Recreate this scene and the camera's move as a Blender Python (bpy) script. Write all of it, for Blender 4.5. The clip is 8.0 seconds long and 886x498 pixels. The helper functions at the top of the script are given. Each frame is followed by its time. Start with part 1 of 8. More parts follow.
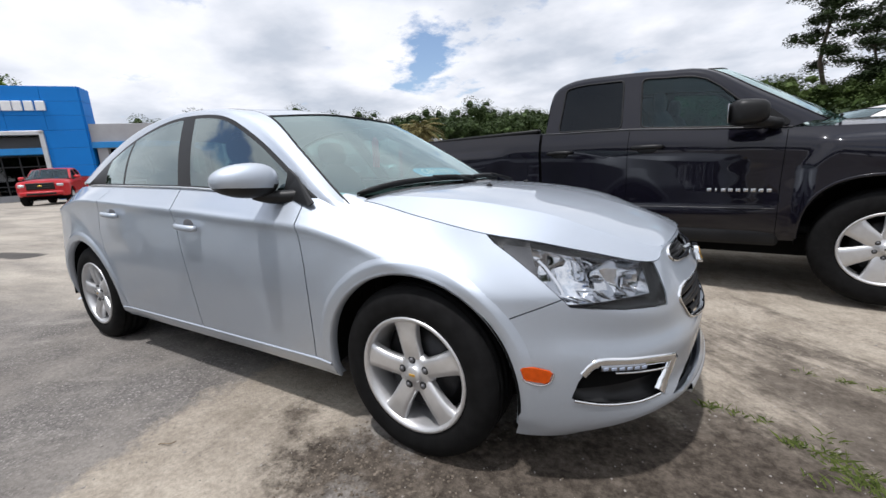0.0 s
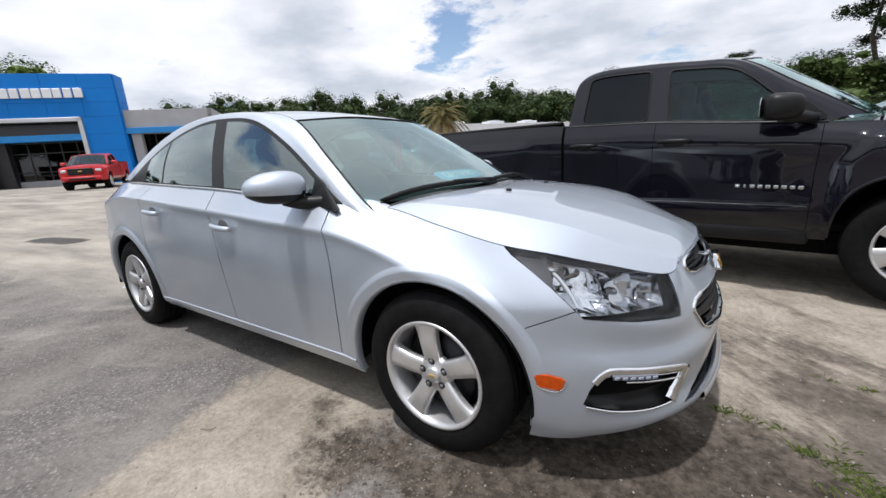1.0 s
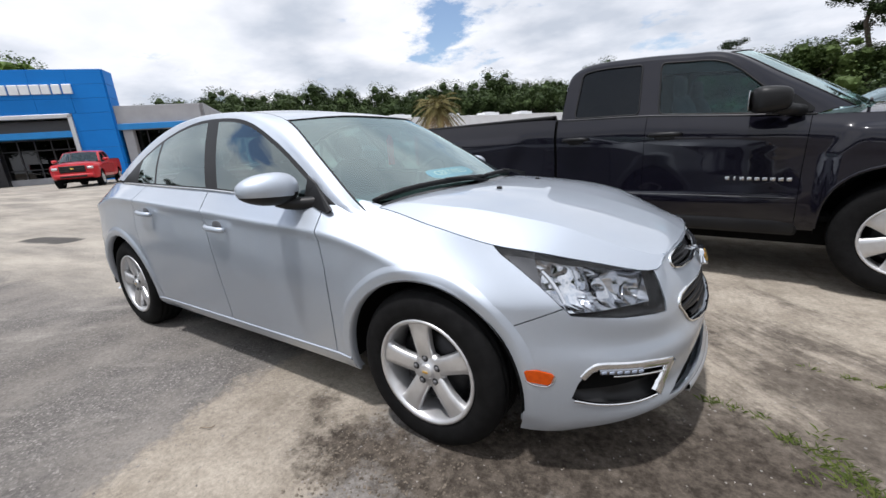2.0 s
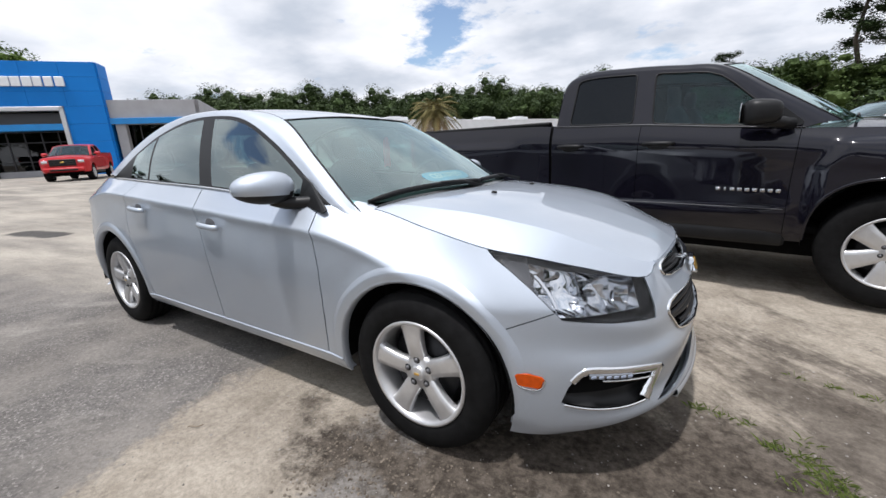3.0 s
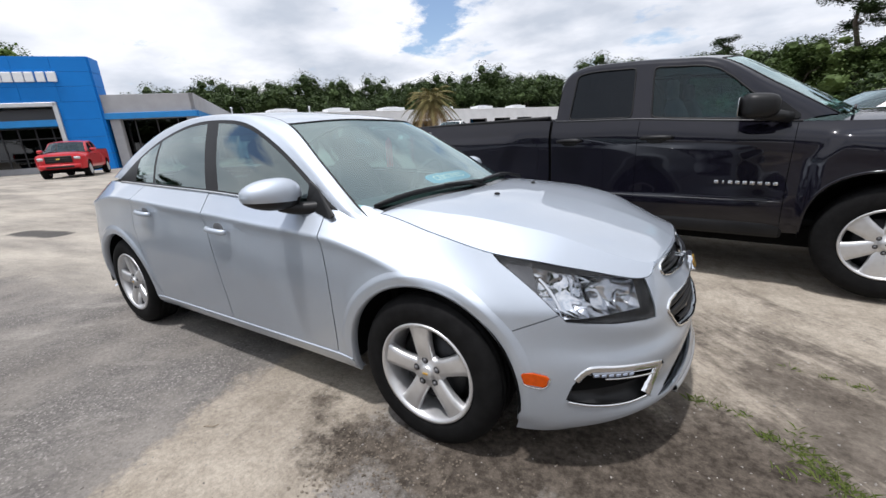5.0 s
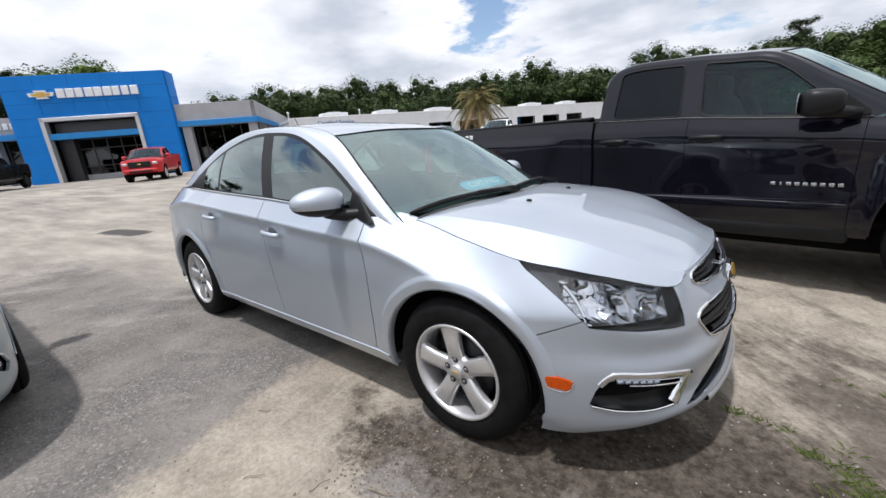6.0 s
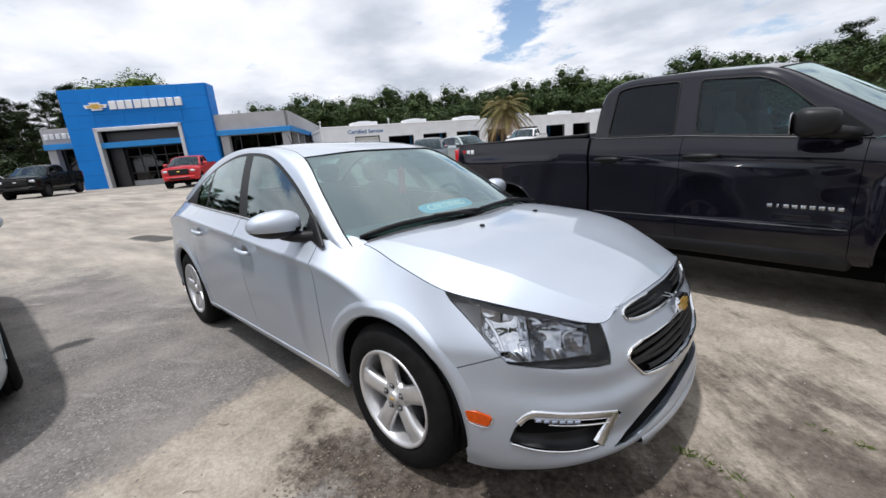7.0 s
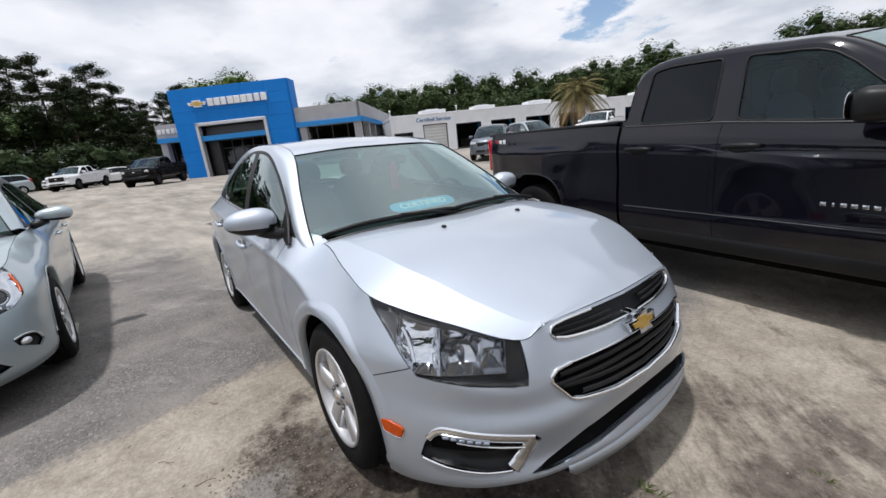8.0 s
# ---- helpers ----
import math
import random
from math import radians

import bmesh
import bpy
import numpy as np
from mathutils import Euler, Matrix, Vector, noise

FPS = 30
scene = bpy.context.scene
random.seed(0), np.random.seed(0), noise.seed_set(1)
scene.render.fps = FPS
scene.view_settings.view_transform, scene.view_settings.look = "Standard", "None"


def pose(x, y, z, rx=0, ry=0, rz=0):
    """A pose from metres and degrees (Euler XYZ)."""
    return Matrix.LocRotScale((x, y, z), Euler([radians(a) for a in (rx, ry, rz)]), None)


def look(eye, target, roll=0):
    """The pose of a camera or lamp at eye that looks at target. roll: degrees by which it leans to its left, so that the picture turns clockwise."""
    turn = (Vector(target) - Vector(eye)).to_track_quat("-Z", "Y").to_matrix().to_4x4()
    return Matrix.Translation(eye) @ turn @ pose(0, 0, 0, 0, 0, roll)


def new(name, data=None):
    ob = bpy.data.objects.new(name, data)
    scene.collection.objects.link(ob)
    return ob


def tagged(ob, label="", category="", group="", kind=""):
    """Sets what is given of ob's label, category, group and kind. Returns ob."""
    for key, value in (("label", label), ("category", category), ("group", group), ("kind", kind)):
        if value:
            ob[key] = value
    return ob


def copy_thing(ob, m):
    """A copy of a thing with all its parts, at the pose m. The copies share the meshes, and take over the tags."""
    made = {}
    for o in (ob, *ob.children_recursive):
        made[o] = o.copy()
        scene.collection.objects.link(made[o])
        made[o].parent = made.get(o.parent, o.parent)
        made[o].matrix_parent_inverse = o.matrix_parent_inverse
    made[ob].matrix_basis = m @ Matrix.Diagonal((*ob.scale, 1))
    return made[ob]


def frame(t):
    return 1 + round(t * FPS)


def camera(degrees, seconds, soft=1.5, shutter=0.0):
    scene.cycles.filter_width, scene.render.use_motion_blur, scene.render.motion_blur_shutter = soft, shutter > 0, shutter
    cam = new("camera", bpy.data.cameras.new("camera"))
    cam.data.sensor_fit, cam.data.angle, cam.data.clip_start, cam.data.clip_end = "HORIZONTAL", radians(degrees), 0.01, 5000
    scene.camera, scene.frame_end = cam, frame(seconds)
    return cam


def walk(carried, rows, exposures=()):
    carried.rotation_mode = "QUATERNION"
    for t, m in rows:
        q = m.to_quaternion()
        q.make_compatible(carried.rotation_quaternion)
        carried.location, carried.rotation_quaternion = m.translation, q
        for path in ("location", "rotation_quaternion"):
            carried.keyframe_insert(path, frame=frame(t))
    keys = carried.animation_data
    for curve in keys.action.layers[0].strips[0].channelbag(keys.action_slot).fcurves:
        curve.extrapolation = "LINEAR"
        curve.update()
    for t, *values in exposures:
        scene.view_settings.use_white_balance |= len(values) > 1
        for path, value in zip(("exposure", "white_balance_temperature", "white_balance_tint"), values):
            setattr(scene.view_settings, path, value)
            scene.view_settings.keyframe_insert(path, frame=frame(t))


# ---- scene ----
cam = camera(96.2, 8.0)
PATH = [
    (0, (2.138, -1.928, 1.041), (1.129, -0.25, 0.632), -3.4),
    (0.5, (2.155, -1.938, 1.097), (1.093, -0.305, 0.646), -4.5),
    (1, (2.17, -1.954, 1.142), (1.075, -0.351, 0.659), -3.6),
    (1.5, (2.192, -1.957, 1.167), (1.103, -0.364, 0.643), -4.8),
    (3, (2.203, -1.967, 1.174), (1.151, -0.343, 0.666), -2.8),
    (3.5, (2.202, -1.985, 1.178), (1.133, -0.374, 0.668), -2.6),
    (4, (2.2, -2.003, 1.197), (1.13, -0.385, 0.709), -2.4),
    (4.5, (2.197, -2.009, 1.211), (1.126, -0.402, 0.692), -2.6),
    (4.7, (2.196, -1.995, 1.224), (1.164, -0.37, 0.681), -3.3),
    (5.8, (2.237, -2.042, 1.269), (1.077, -0.511, 0.713), -5.6),
    (6, (2.295, -2.03, 1.285), (1.065, -0.549, 0.741), -5.0),
    (6.5, (2.485, -1.95, 1.325), (1.17, -0.539, 0.796), -3.6),
    (7, (2.58, -1.765, 1.335), (1.236, -0.368, 0.838), -4.9),
    (7.5, (2.672, -1.536, 1.357), (1.229, -0.247, 0.853), -6.8),
    (8, (2.891, -1.328, 1.339), (1.322, -0.204, 0.813), -6.1),
]
walk(cam, [(t, look(eye, target, roll)) for t, eye, target, roll in PATH],
     exposures=[(0.0, 0.02, 6370, 12), (4.5, 0.06, 6370, 12), (6.5, 0.04, 6370, 12), (7.3, -0.02, 6370, 12), (8.0, -0.13, 6370, 12)])


# ---- world and light ----
def ground_height(x, y):
    """The lot: a slight cross fall by the cars, and a rise towards the buildings."""
    u = -0.9 * x + 0.42 * y
    s = min(max((u - 4.0) / 20.0, 0.0), 1.0)
    e = min(max((x + 1.0) / 6.0, 0.0), 1.0) * min(max(y / 3.0, 0.0), 1.0)
    return -0.015 - 0.135 * math.tanh((y + 0.875) / 5.0) + 0.44 * s * s * (3 - 2 * s) - 0.06 * e


SUN_FROM = Vector((-0.06, -0.25, 1.0)).normalized()
world = bpy.data.worlds.new("sky")
scene.world = world
world.use_nodes = True


def build_sky(nt):
    """Bright broken cloud over a blue sky."""
    nt.nodes.clear()
    N, L = nt.nodes.new, nt.links.new
    out, bg = N("ShaderNodeOutputWorld"), N("ShaderNodeBackground")
    sky = N("ShaderNodeTexSky")
    sky.sky_type, sky.sun_disc = "NISHITA", False
    sky.sun_elevation = math.asin(SUN_FROM.z)
    sky.sun_rotation = math.atan2(SUN_FROM.x, SUN_FROM.y)
    co = N("ShaderNodeTexCoord")
    # flatten the dome so that clouds shrink towards the horizon
    sep, div, comb, add = N("ShaderNodeSeparateXYZ"), N("ShaderNodeVectorMath"), N("ShaderNodeCombineXYZ"), N("ShaderNodeMath")
    L(co.outputs["Generated"], sep.inputs[0])
    add.operation, add.inputs[1].default_value = "ADD", 0.22
    mx = N("ShaderNodeMath")
    mx.operation, mx.inputs[1].default_value = "MAXIMUM", 0.0
    L(sep.outputs[2], mx.inputs[0])
    L(mx.outputs[0], add.inputs[0])
    div.operation = "DIVIDE"
    L(add.outputs[0], comb.inputs[0]), L(add.outputs[0], comb.inputs[1]), L(add.outputs[0], comb.inputs[2])
    L(co.outputs["Generated"], div.inputs[0]), L(comb.outputs[0], div.inputs[1])

    def tex(scale, detail, rough, off):
        m, t = N("ShaderNodeMapping"), N("ShaderNodeTexNoise")
        m.inputs["Location"].default_value = off
        t.inputs["Scale"].default_value, t.inputs["Detail"].default_value, t.inputs["Roughness"].default_value = scale, detail, rough
        L(div.outputs[0], m.inputs[0]), L(m.outputs[0], t.inputs["Vector"])
        return t.outputs["Fac"]

    def ramp(fac, a, b, ca, cb):
        r = N("ShaderNodeValToRGB")
        r.color_ramp.elements[0].position, r.color_ramp.elements[1].position = a, b
        r.color_ramp.elements[0].color, r.color_ramp.elements[1].color = ca, cb
        L(fac, r.inputs[0])
        return r.outputs[0]

    shade = ramp(tex(1.35, 6, 0.50, (3.1, 0.4, 1.0)), 0.43, 0.63, (0.98, 0.99, 1.01, 1), (0.60, 0.645, 0.705, 1))
    fine = ramp(tex(3.6, 6, 0.55, (0.0, 2.0, 0.0)), 0.32, 0.68, (1.0, 1.0, 1.01, 1), (0.86, 0.885, 0.92, 1))
    mul = N("ShaderNodeMix")
    mul.data_type, mul.blend_type = "RGBA", "MULTIPLY"
    mul.inputs[0].default_value = 1.0
    L(shade, mul.inputs[6]), L(fine, mul.inputs[7])
    cloud = N("ShaderNodeVectorMath")
    cloud.operation = "SCALE"
    cloud.inputs["Scale"].default_value = CLOUD
    L(mul.outputs[2], cloud.inputs[0])
    # thin cloud near the sun is brighter
    dot, pw, ma = N("ShaderNodeVectorMath"), N("ShaderNodeMath"), N("ShaderNodeMath")
    dot.operation, pw.operation, ma.operation = "DOT_PRODUCT", "POWER", "MULTIPLY_ADD"
    dot.inputs[1].default_value = SUN_FROM
    L(co.outputs["Generated"], dot.inputs[0])
    cl = N("ShaderNodeMath")
    cl.operation, cl.inputs[1].default_value = "MAXIMUM", 0.0
    L(dot.outputs["Value"], cl.inputs[0])
    L(cl.outputs[0], pw.inputs[0])
    pw.inputs[1].default_value, ma.inputs[1].default_value, ma.inputs[2].default_value = 4.0, GLARE * CLOUD, CLOUD
    L(pw.outputs[0], ma.inputs[0])
    L(ma.outputs[0], cloud.inputs["Scale"])
    # gaps of blue: a ragged one north of the lot, thin ones elsewhere
    gap = Vector((-0.515, 0.845, 0.245)).normalized()
    dist = N("ShaderNodeVectorMath")
    dist.operation = "DISTANCE"
    dist.inputs[1].default_value = gap
    L(co.outputs["Generated"], dist.inputs[0])
    wob = N("ShaderNodeMath")
    wob.operation = "MULTIPLY_ADD"
    wob.inputs[1].default_value, wob.inputs[2].default_value = 0.34, -0.17
    L(tex(3.4, 6, 0.62, (1.0, 5.0, 0.0)), wob.inputs[0])
    sm = N("ShaderNodeMath")
    sm.operation = "ADD"
    L(dist.outputs["Value"], sm.inputs[0]), L(wob.outputs[0], sm.inputs[1])
    hole = ramp(sm.outputs[0], 0.038, 0.080, (0, 0, 0, 1), (1, 1, 1, 1))
    west, wsum = N("ShaderNodeVectorMath"), N("ShaderNodeMath")
    west.operation, wsum.operation = "DISTANCE", "ADD"
    west.inputs[1].default_value = Vector((-0.78, -0.30, 0.58)).normalized()
    L(co.outputs["Generated"], west.inputs[0])
    L(west.outputs["Value"], wsum.inputs[0]), L(wob.outputs[0], wsum.inputs[1])
    second = ramp(wsum.outputs[0], 0.075, 0.13, (0, 0, 0, 1), (1, 1, 1, 1))
    both = N("ShaderNodeMath")
    both.operation = "MULTIPLY"
    L(hole, both.inputs[0]), L(second, both.inputs[1])
    hole = both.outputs[0]
    thin = ramp(tex(1.7, 8, 0.6, (7.3, 1.9, 0.0)), 0.30, 0.40, (0, 0, 0, 1), (1, 1, 1, 1))
    cover = N("ShaderNodeMath")
    cover.operation = "MULTIPLY"
    L(hole, cover.inputs[0]), L(thin, cover.inputs[1])
    skyk = N("ShaderNodeVectorMath")
    skyk.operation = "SCALE"
    skyk.inputs["Scale"].default_value = 1.5
    L(sky.outputs[0], skyk.inputs[0])
    mix = N("ShaderNodeMix")
    mix.data_type = "RGBA"
    L(cover.outputs[0], mix.inputs[0]), L(skyk.outputs[0], mix.inputs[6]), L(cloud.outputs[0], mix.inputs[7])
    L(mix.outputs[2], bg.inputs[0])
    bg.inputs["Strength"].default_value = 0.1
    L(bg.outputs[0], out.inputs[0])


CLOUD, GLARE = 10.6, 0.5
build_sky(world.node_tree)
sun = new("sun", bpy.data.lights.new("sun", "SUN"))
sun.data.energy, sun.data.angle, sun.data.color = 3.3, radians(3.0), (1.0, 0.98, 0.955)
sun.matrix_world = look(SUN_FROM * 50, (0, 0, 0))


# ---- materials ----
def material(name):
    m = bpy.data.materials.new(name)
    m.use_nodes = True
    nt = m.node_tree
    return m, nt, nt.nodes["Principled BSDF"]


def tex_noise(nt, scale, detail=4.0, rough=0.55, coords="Object", stretch=(1, 1, 1)):
    co, mp, t = nt.nodes.new("ShaderNodeTexCoord"), nt.nodes.new("ShaderNodeMapping"), nt.nodes.new("ShaderNodeTexNoise")
    mp.inputs["Scale"].default_value = stretch
    t.inputs["Scale"].default_value, t.inputs["Detail"].default_value, t.inputs["Roughness"].default_value = scale, detail, rough
    nt.links.new(co.outputs[coords], mp.inputs[0])
    nt.links.new(mp.outputs[0], t.inputs["Vector"])
    return t.outputs["Fac"]


def tex_ramp(nt, fac, *stops):
    r = nt.nodes.new("ShaderNodeValToRGB")
    e = r.color_ramp.elements
    e[0].position, e[0].color = stops[0][0], (*stops[0][1], 1)
    e[1].position, e[1].color = stops[-1][0], (*stops[-1][1], 1)
    for p, c in stops[1:-1]:
        k = e.new(p)
        k.color = (*c, 1)
    nt.links.new(fac, r.inputs[0])
    return r.outputs[0]


def grey(v):
    return (v, v, v)


def mix_rgb(nt, fac, a, b, kind="MIX"):
    m = nt.nodes.new("ShaderNodeMix")
    m.data_type, m.blend_type = "RGBA", kind
    for k, v in ((0, fac), (6, a), (7, b)):
        if hasattr(v, "node"):
            nt.links.new(v, m.inputs[k])
        else:
            m.inputs[k].default_value = v if k == 0 else (*v, 1)
    return m.outputs[2]


def add_bump(nt, bsdf, fac, strength, distance):
    b = nt.nodes.new("ShaderNodeBump")
    b.inputs["Strength"].default_value, b.inputs["Distance"].default_value = strength, distance
    nt.links.new(fac, b.inputs["Height"])
    nt.links.new(b.outputs[0], bsdf.inputs["Normal"])


def plain(name, color, rough=0.5, metal=0.0, vary=0.12, scale=8.0, bump=0.0, coat=0.0, fine=60.0, spec=0.5):
    """A surface with two scales of uneven tone and, where asked, fine relief."""
    m, nt, b = material(name)
    f = tex_noise(nt, scale)
    lo, hi = tuple(c * (1 - vary) for c in color), tuple(min(c * (1 + vary), 1) for c in color)
    nt.links.new(tex_ramp(nt, f, (0.3, lo), (0.7, hi)), b.inputs["Base Color"])
    b.inputs["Roughness"].default_value, b.inputs["Metallic"].default_value = rough, metal
    b.inputs["Coat Weight"].default_value = coat
    b.inputs["Specular IOR Level"].default_value = spec
    b.inputs["Coat Roughness"].default_value = 0.03
    if bump:
        add_bump(nt, b, tex_noise(nt, fine, 3), bump, 0.002)
    return m


def car_paint(name, color, metal=0.62, rough=0.34, coat=0.6, dust=0.05, spec=0.5, clear=0.03):
    m, nt, b = material(name)
    flake = tex_noise(nt, 900, 2, 0.7)
    base = tex_ramp(nt, flake, (0.35, tuple(c * 0.92 for c in color)), (0.65, tuple(min(1, c * 1.06) for c in color)))
    film = tex_ramp(nt, tex_noise(nt, 3.0, 5), (0.35, grey(0.0)), (0.75, grey(dust * 2)))
    nt.links.new(mix_rgb(nt, film, base, (0.42, 0.38, 0.33)), b.inputs["Base Color"])
    rr = tex_ramp(nt, tex_noise(nt, 5.0, 4), (0.3, grey(rough - 0.03)), (0.7, grey(rough + 0.05)))
    nt.links.new(rr, b.inputs["Roughness"])
    b.inputs["Metallic"].default_value = metal
    b.inputs["Specular IOR Level"].default_value = spec
    b.inputs["Coat Weight"].default_value, b.inputs["Coat Roughness"].default_value = coat, clear
    return m


def glass(name, tint, gloss=1.0, base=0.085, cast=(1, 1, 1)):
    """A thin pane: tinted see-through with a glancing reflection."""
    m, nt, b = material(name)
    nt.nodes.remove(b)
    t, g, x, f = nt.nodes.new("ShaderNodeBsdfTransparent"), nt.nodes.new("ShaderNodeBsdfGlossy"), nt.nodes.new("ShaderNodeMixShader"), nt.nodes.new("ShaderNodeLayerWeight")
    t.inputs[0].default_value = (*tint, 1)
    g.inputs["Roughness"].default_value = 0.015
    g.inputs[0].default_value = (gloss * cast[0], gloss * cast[1], gloss * cast[2], 1)
    f.inputs["Blend"].default_value = 0.5
    p, q = nt.nodes.new("ShaderNodeMath"), nt.nodes.new("ShaderNodeMath")
    p.operation, q.operation = "POWER", "MULTIPLY_ADD"
    p.inputs[1].default_value, q.inputs[1].default_value, q.inputs[2].default_value = 3.6, 0.90, base
    nt.links.new(f.outputs["Facing"], p.inputs[0])
    nt.links.new(p.outputs[0], q.inputs[0])
    nt.links.new(q.outputs[0], x.inputs[0])
    nt.links.new(t.outputs[0], x.inputs[1])
    nt.links.new(g.outputs[0], x.inputs[2])
    nt.links.new(x.outputs[0], nt.nodes["Material Output"].inputs[0])
    return m


SILVER = car_paint("silver_paint", (0.487, 0.533, 0.596), metal=0.84, rough=0.56, coat=1.0, dust=0.03, clear=0.04)
SILVER_B = car_paint("cool_silver_paint", (0.40, 0.465, 0.49), rough=.42, coat=.9)
SLATE = car_paint("blue_grey_paint", (0.10, 0.12, 0.15), metal=0.5)
CHARCOAL = car_paint("charcoal_blue_paint", (0.0053, 0.0050, 0.0100), metal=0.0, rough=0.22, coat=0.80, dust=0.002, spec=0.06, clear=0.035)
RED = car_paint("red_paint", (0.52, 0.006, 0.012), metal=0.1, rough=0.35, coat=0.5, dust=0.0)
WHITE = car_paint("white_paint", (0.78, 0.79, 0.80), metal=0.0, rough=0.4, coat=0.8)
BLACK_PAINT = car_paint("black_paint", (0.006, 0.0065, 0.007), metal=0.0, rough=0.25, coat=0.22, dust=0.0, spec=0.12)
CHROME = plain("chrome", (0.82, 0.83, 0.84), 0.07, 1.0, 0.02)
ALLOY = plain("silver_alloy", (0.60, 0.60, 0.605), 0.40, 0.75, 0.05, 30)
DARK_METAL = plain("dark_metal", (0.04, 0.04, 0.042), 0.5, 0.8, 0.2, 20)
RUBBER = plain("tyre_rubber", (0.007, 0.007, 0.0072), 0.75, 0.0, 0.35, 25, 0.25, 0, 60, 0.12)
TRIM = plain("black_plastic", (0.008, 0.008, 0.0085), 0.45, 0.0, 0.15, 20, 0.08, 0, 300, 0.3)
GLOSS_BLACK = plain("gloss_black", (0.008, 0.008, 0.0085), 0.22, 0.0, 0.05, 20, 0, 0.5)
SMOKE = plain("grey_plastic", (0.10, 0.10, 0.105), 0.4, 0.2, 0.1, 20)
UNDER = plain("underbody", (0.006, 0.006, 0.006), 0.95, 0.0, 0.3, 8, 0, 0, 60, 0.05)
CLOTH = plain("dark_cloth", (0.045, 0.035, 0.038), 0.9, 0.0, 0.2, 40)
DARK_LINER = plain("dark_headliner", (0.06, 0.06, 0.062), 0.9, 0.0, 0.1, 20)
LINER = plain("headliner", (0.42, 0.40, 0.37), 0.9, 0.0, 0.06, 20)
DASH = plain("dashboard_plastic", (0.03, 0.03, 0.032), 0.7, 0.0, 0.15, 30)
AMBER = plain("amber_lens", (0.46, 0.060, 0.002), 0.25, 0.0, 0.15, 60, 0, 0.0, 60, .25)
RED_LENS = plain("red_lens", (0.45, 0.01, 0.015), 0.12, 0.0, 0.1, 60, 0, 0.6)
GOLD = plain("gold_enamel", (0.62, 0.38, 0.08), 0.3, 0.6, 0.06, 60, 0, 0.5)
REFLECTOR = plain("lamp_reflector", (0.66, 0.67, 0.69), 0.06, 1.0, 0.03)
LAMP_GREY = plain("lamp_chrome", (0.47, 0.48, 0.50), 0.09, 1.0, 0.05)
BEZEL = plain("lamp_bezel", (0.30, 0.31, 0.33), 0.16, 1.0, 0.05)
LED = plain("led_lens", (0.36, 0.41, 0.52), 0.2, 0.2, 0.1, 200)
TEAL = plain("teal_card", (0.07, 0.36, 0.56), 0.5)
WHITE_PRINT = plain("white_print", (0.8, 0.82, 0.82), 0.5)
GLASS_WS = glass("windscreen_glass", (0.58, 0.80, 0.75), 1.0, 0.235, (0.84, 1.0, 0.985))
GLASS_SIDE = glass("side_glass", (0.22, 0.31, 0.30), 1.0, 0.17, (.88, 1.0, .99))
GLASS_DARK = glass("privacy_glass", (0.010, 0.012, 0.018), 0.9, 0.03, (.82, .90, 1.0))
GLASS_TRUCK = glass("truck_glass", (0.30, 0.56, 0.66), 0.95, 0.04, (.78, .95, 1.0))
GLASS_LAMP = glass("lamp_glass", (0.97, 0.98, 0.99), 0.6, 0.02)
SHOP_GLASS = glass("shop_glass", (0.14, 0.165, 0.17), 1.0, .05)


# ---- mesh tools ----
from mathutils.bvhtree import BVHTree
from mathutils.interpolate import poly_3d_calc


def mesh_object(name, bm, mat, parent=None, label="", smooth=True):
    me = bpy.data.meshes.new(name)
    if smooth:
        for f in bm.faces:
            f.smooth = True
    bm.to_mesh(me)
    bm.free()
    for m in mat if isinstance(mat, (list, tuple)) else [mat]:
        me.materials.append(m)
    ob = new(name, me)
    if parent is not None:
        ob.parent = parent
    if label:
        ob["label"] = label
    return ob


def part(name, bm, mat, parent, label="", smooth=True):
    return mesh_object(name, bm, mat, parent, label, smooth)


class Skin:
    """The smooth sheet that panels are cut from, which lends them its normals."""

    def __init__(self, bm):
        bm.normal_update()
        bm.verts.index_update()
        bm.faces.ensure_lookup_table()
        self.tree = BVHTree.FromBMesh(bm)
        self.cos = [[v.co.copy() for v in f.verts] for f in bm.faces]
        self.nors = [[v.normal.copy() for v in f.verts] for f in bm.faces]

    def at(self, p, reach=.004):
        s = -1 if p.y > 0 else 1
        q = Vector((p.x, p.y * s, p.z))
        hit, _, k, d = self.tree.find_nearest(q)
        if hit is None or d > reach:
            return None
        w = poly_3d_calc(self.cos[k], hit)
        n = sum((v * a for v, a in zip(self.nors[k], w)), Vector((0, 0, 0)))
        n = Vector((n.x, n.y * s, n.z))
        if abs(p.y) < .003:
            n.y = 0
        return n.normalized()

    def shade(self, *obs):
        for ob in obs:
            me = ob.data
            found = [self.at(v.co) for v in me.vertices]
            out = [(0, 0, 0)] * len(me.loops)
            for p in me.polygons:
                flat = p.normal.copy()
                for i in p.loop_indices:
                    n = found[me.loops[i].vertex_index]
                    out[i] = tuple(n if n is not None and (n.dot(flat) > .35 or p.area < 2e-5) else flat)
            me.normals_split_custom_set(out)


def thing(name, label, category, group="", m=None):
    ob = new(name)
    ob.empty_display_size = 0.2
    if m is not None:
        ob.matrix_world = m
    return tagged(ob, label, category, group)


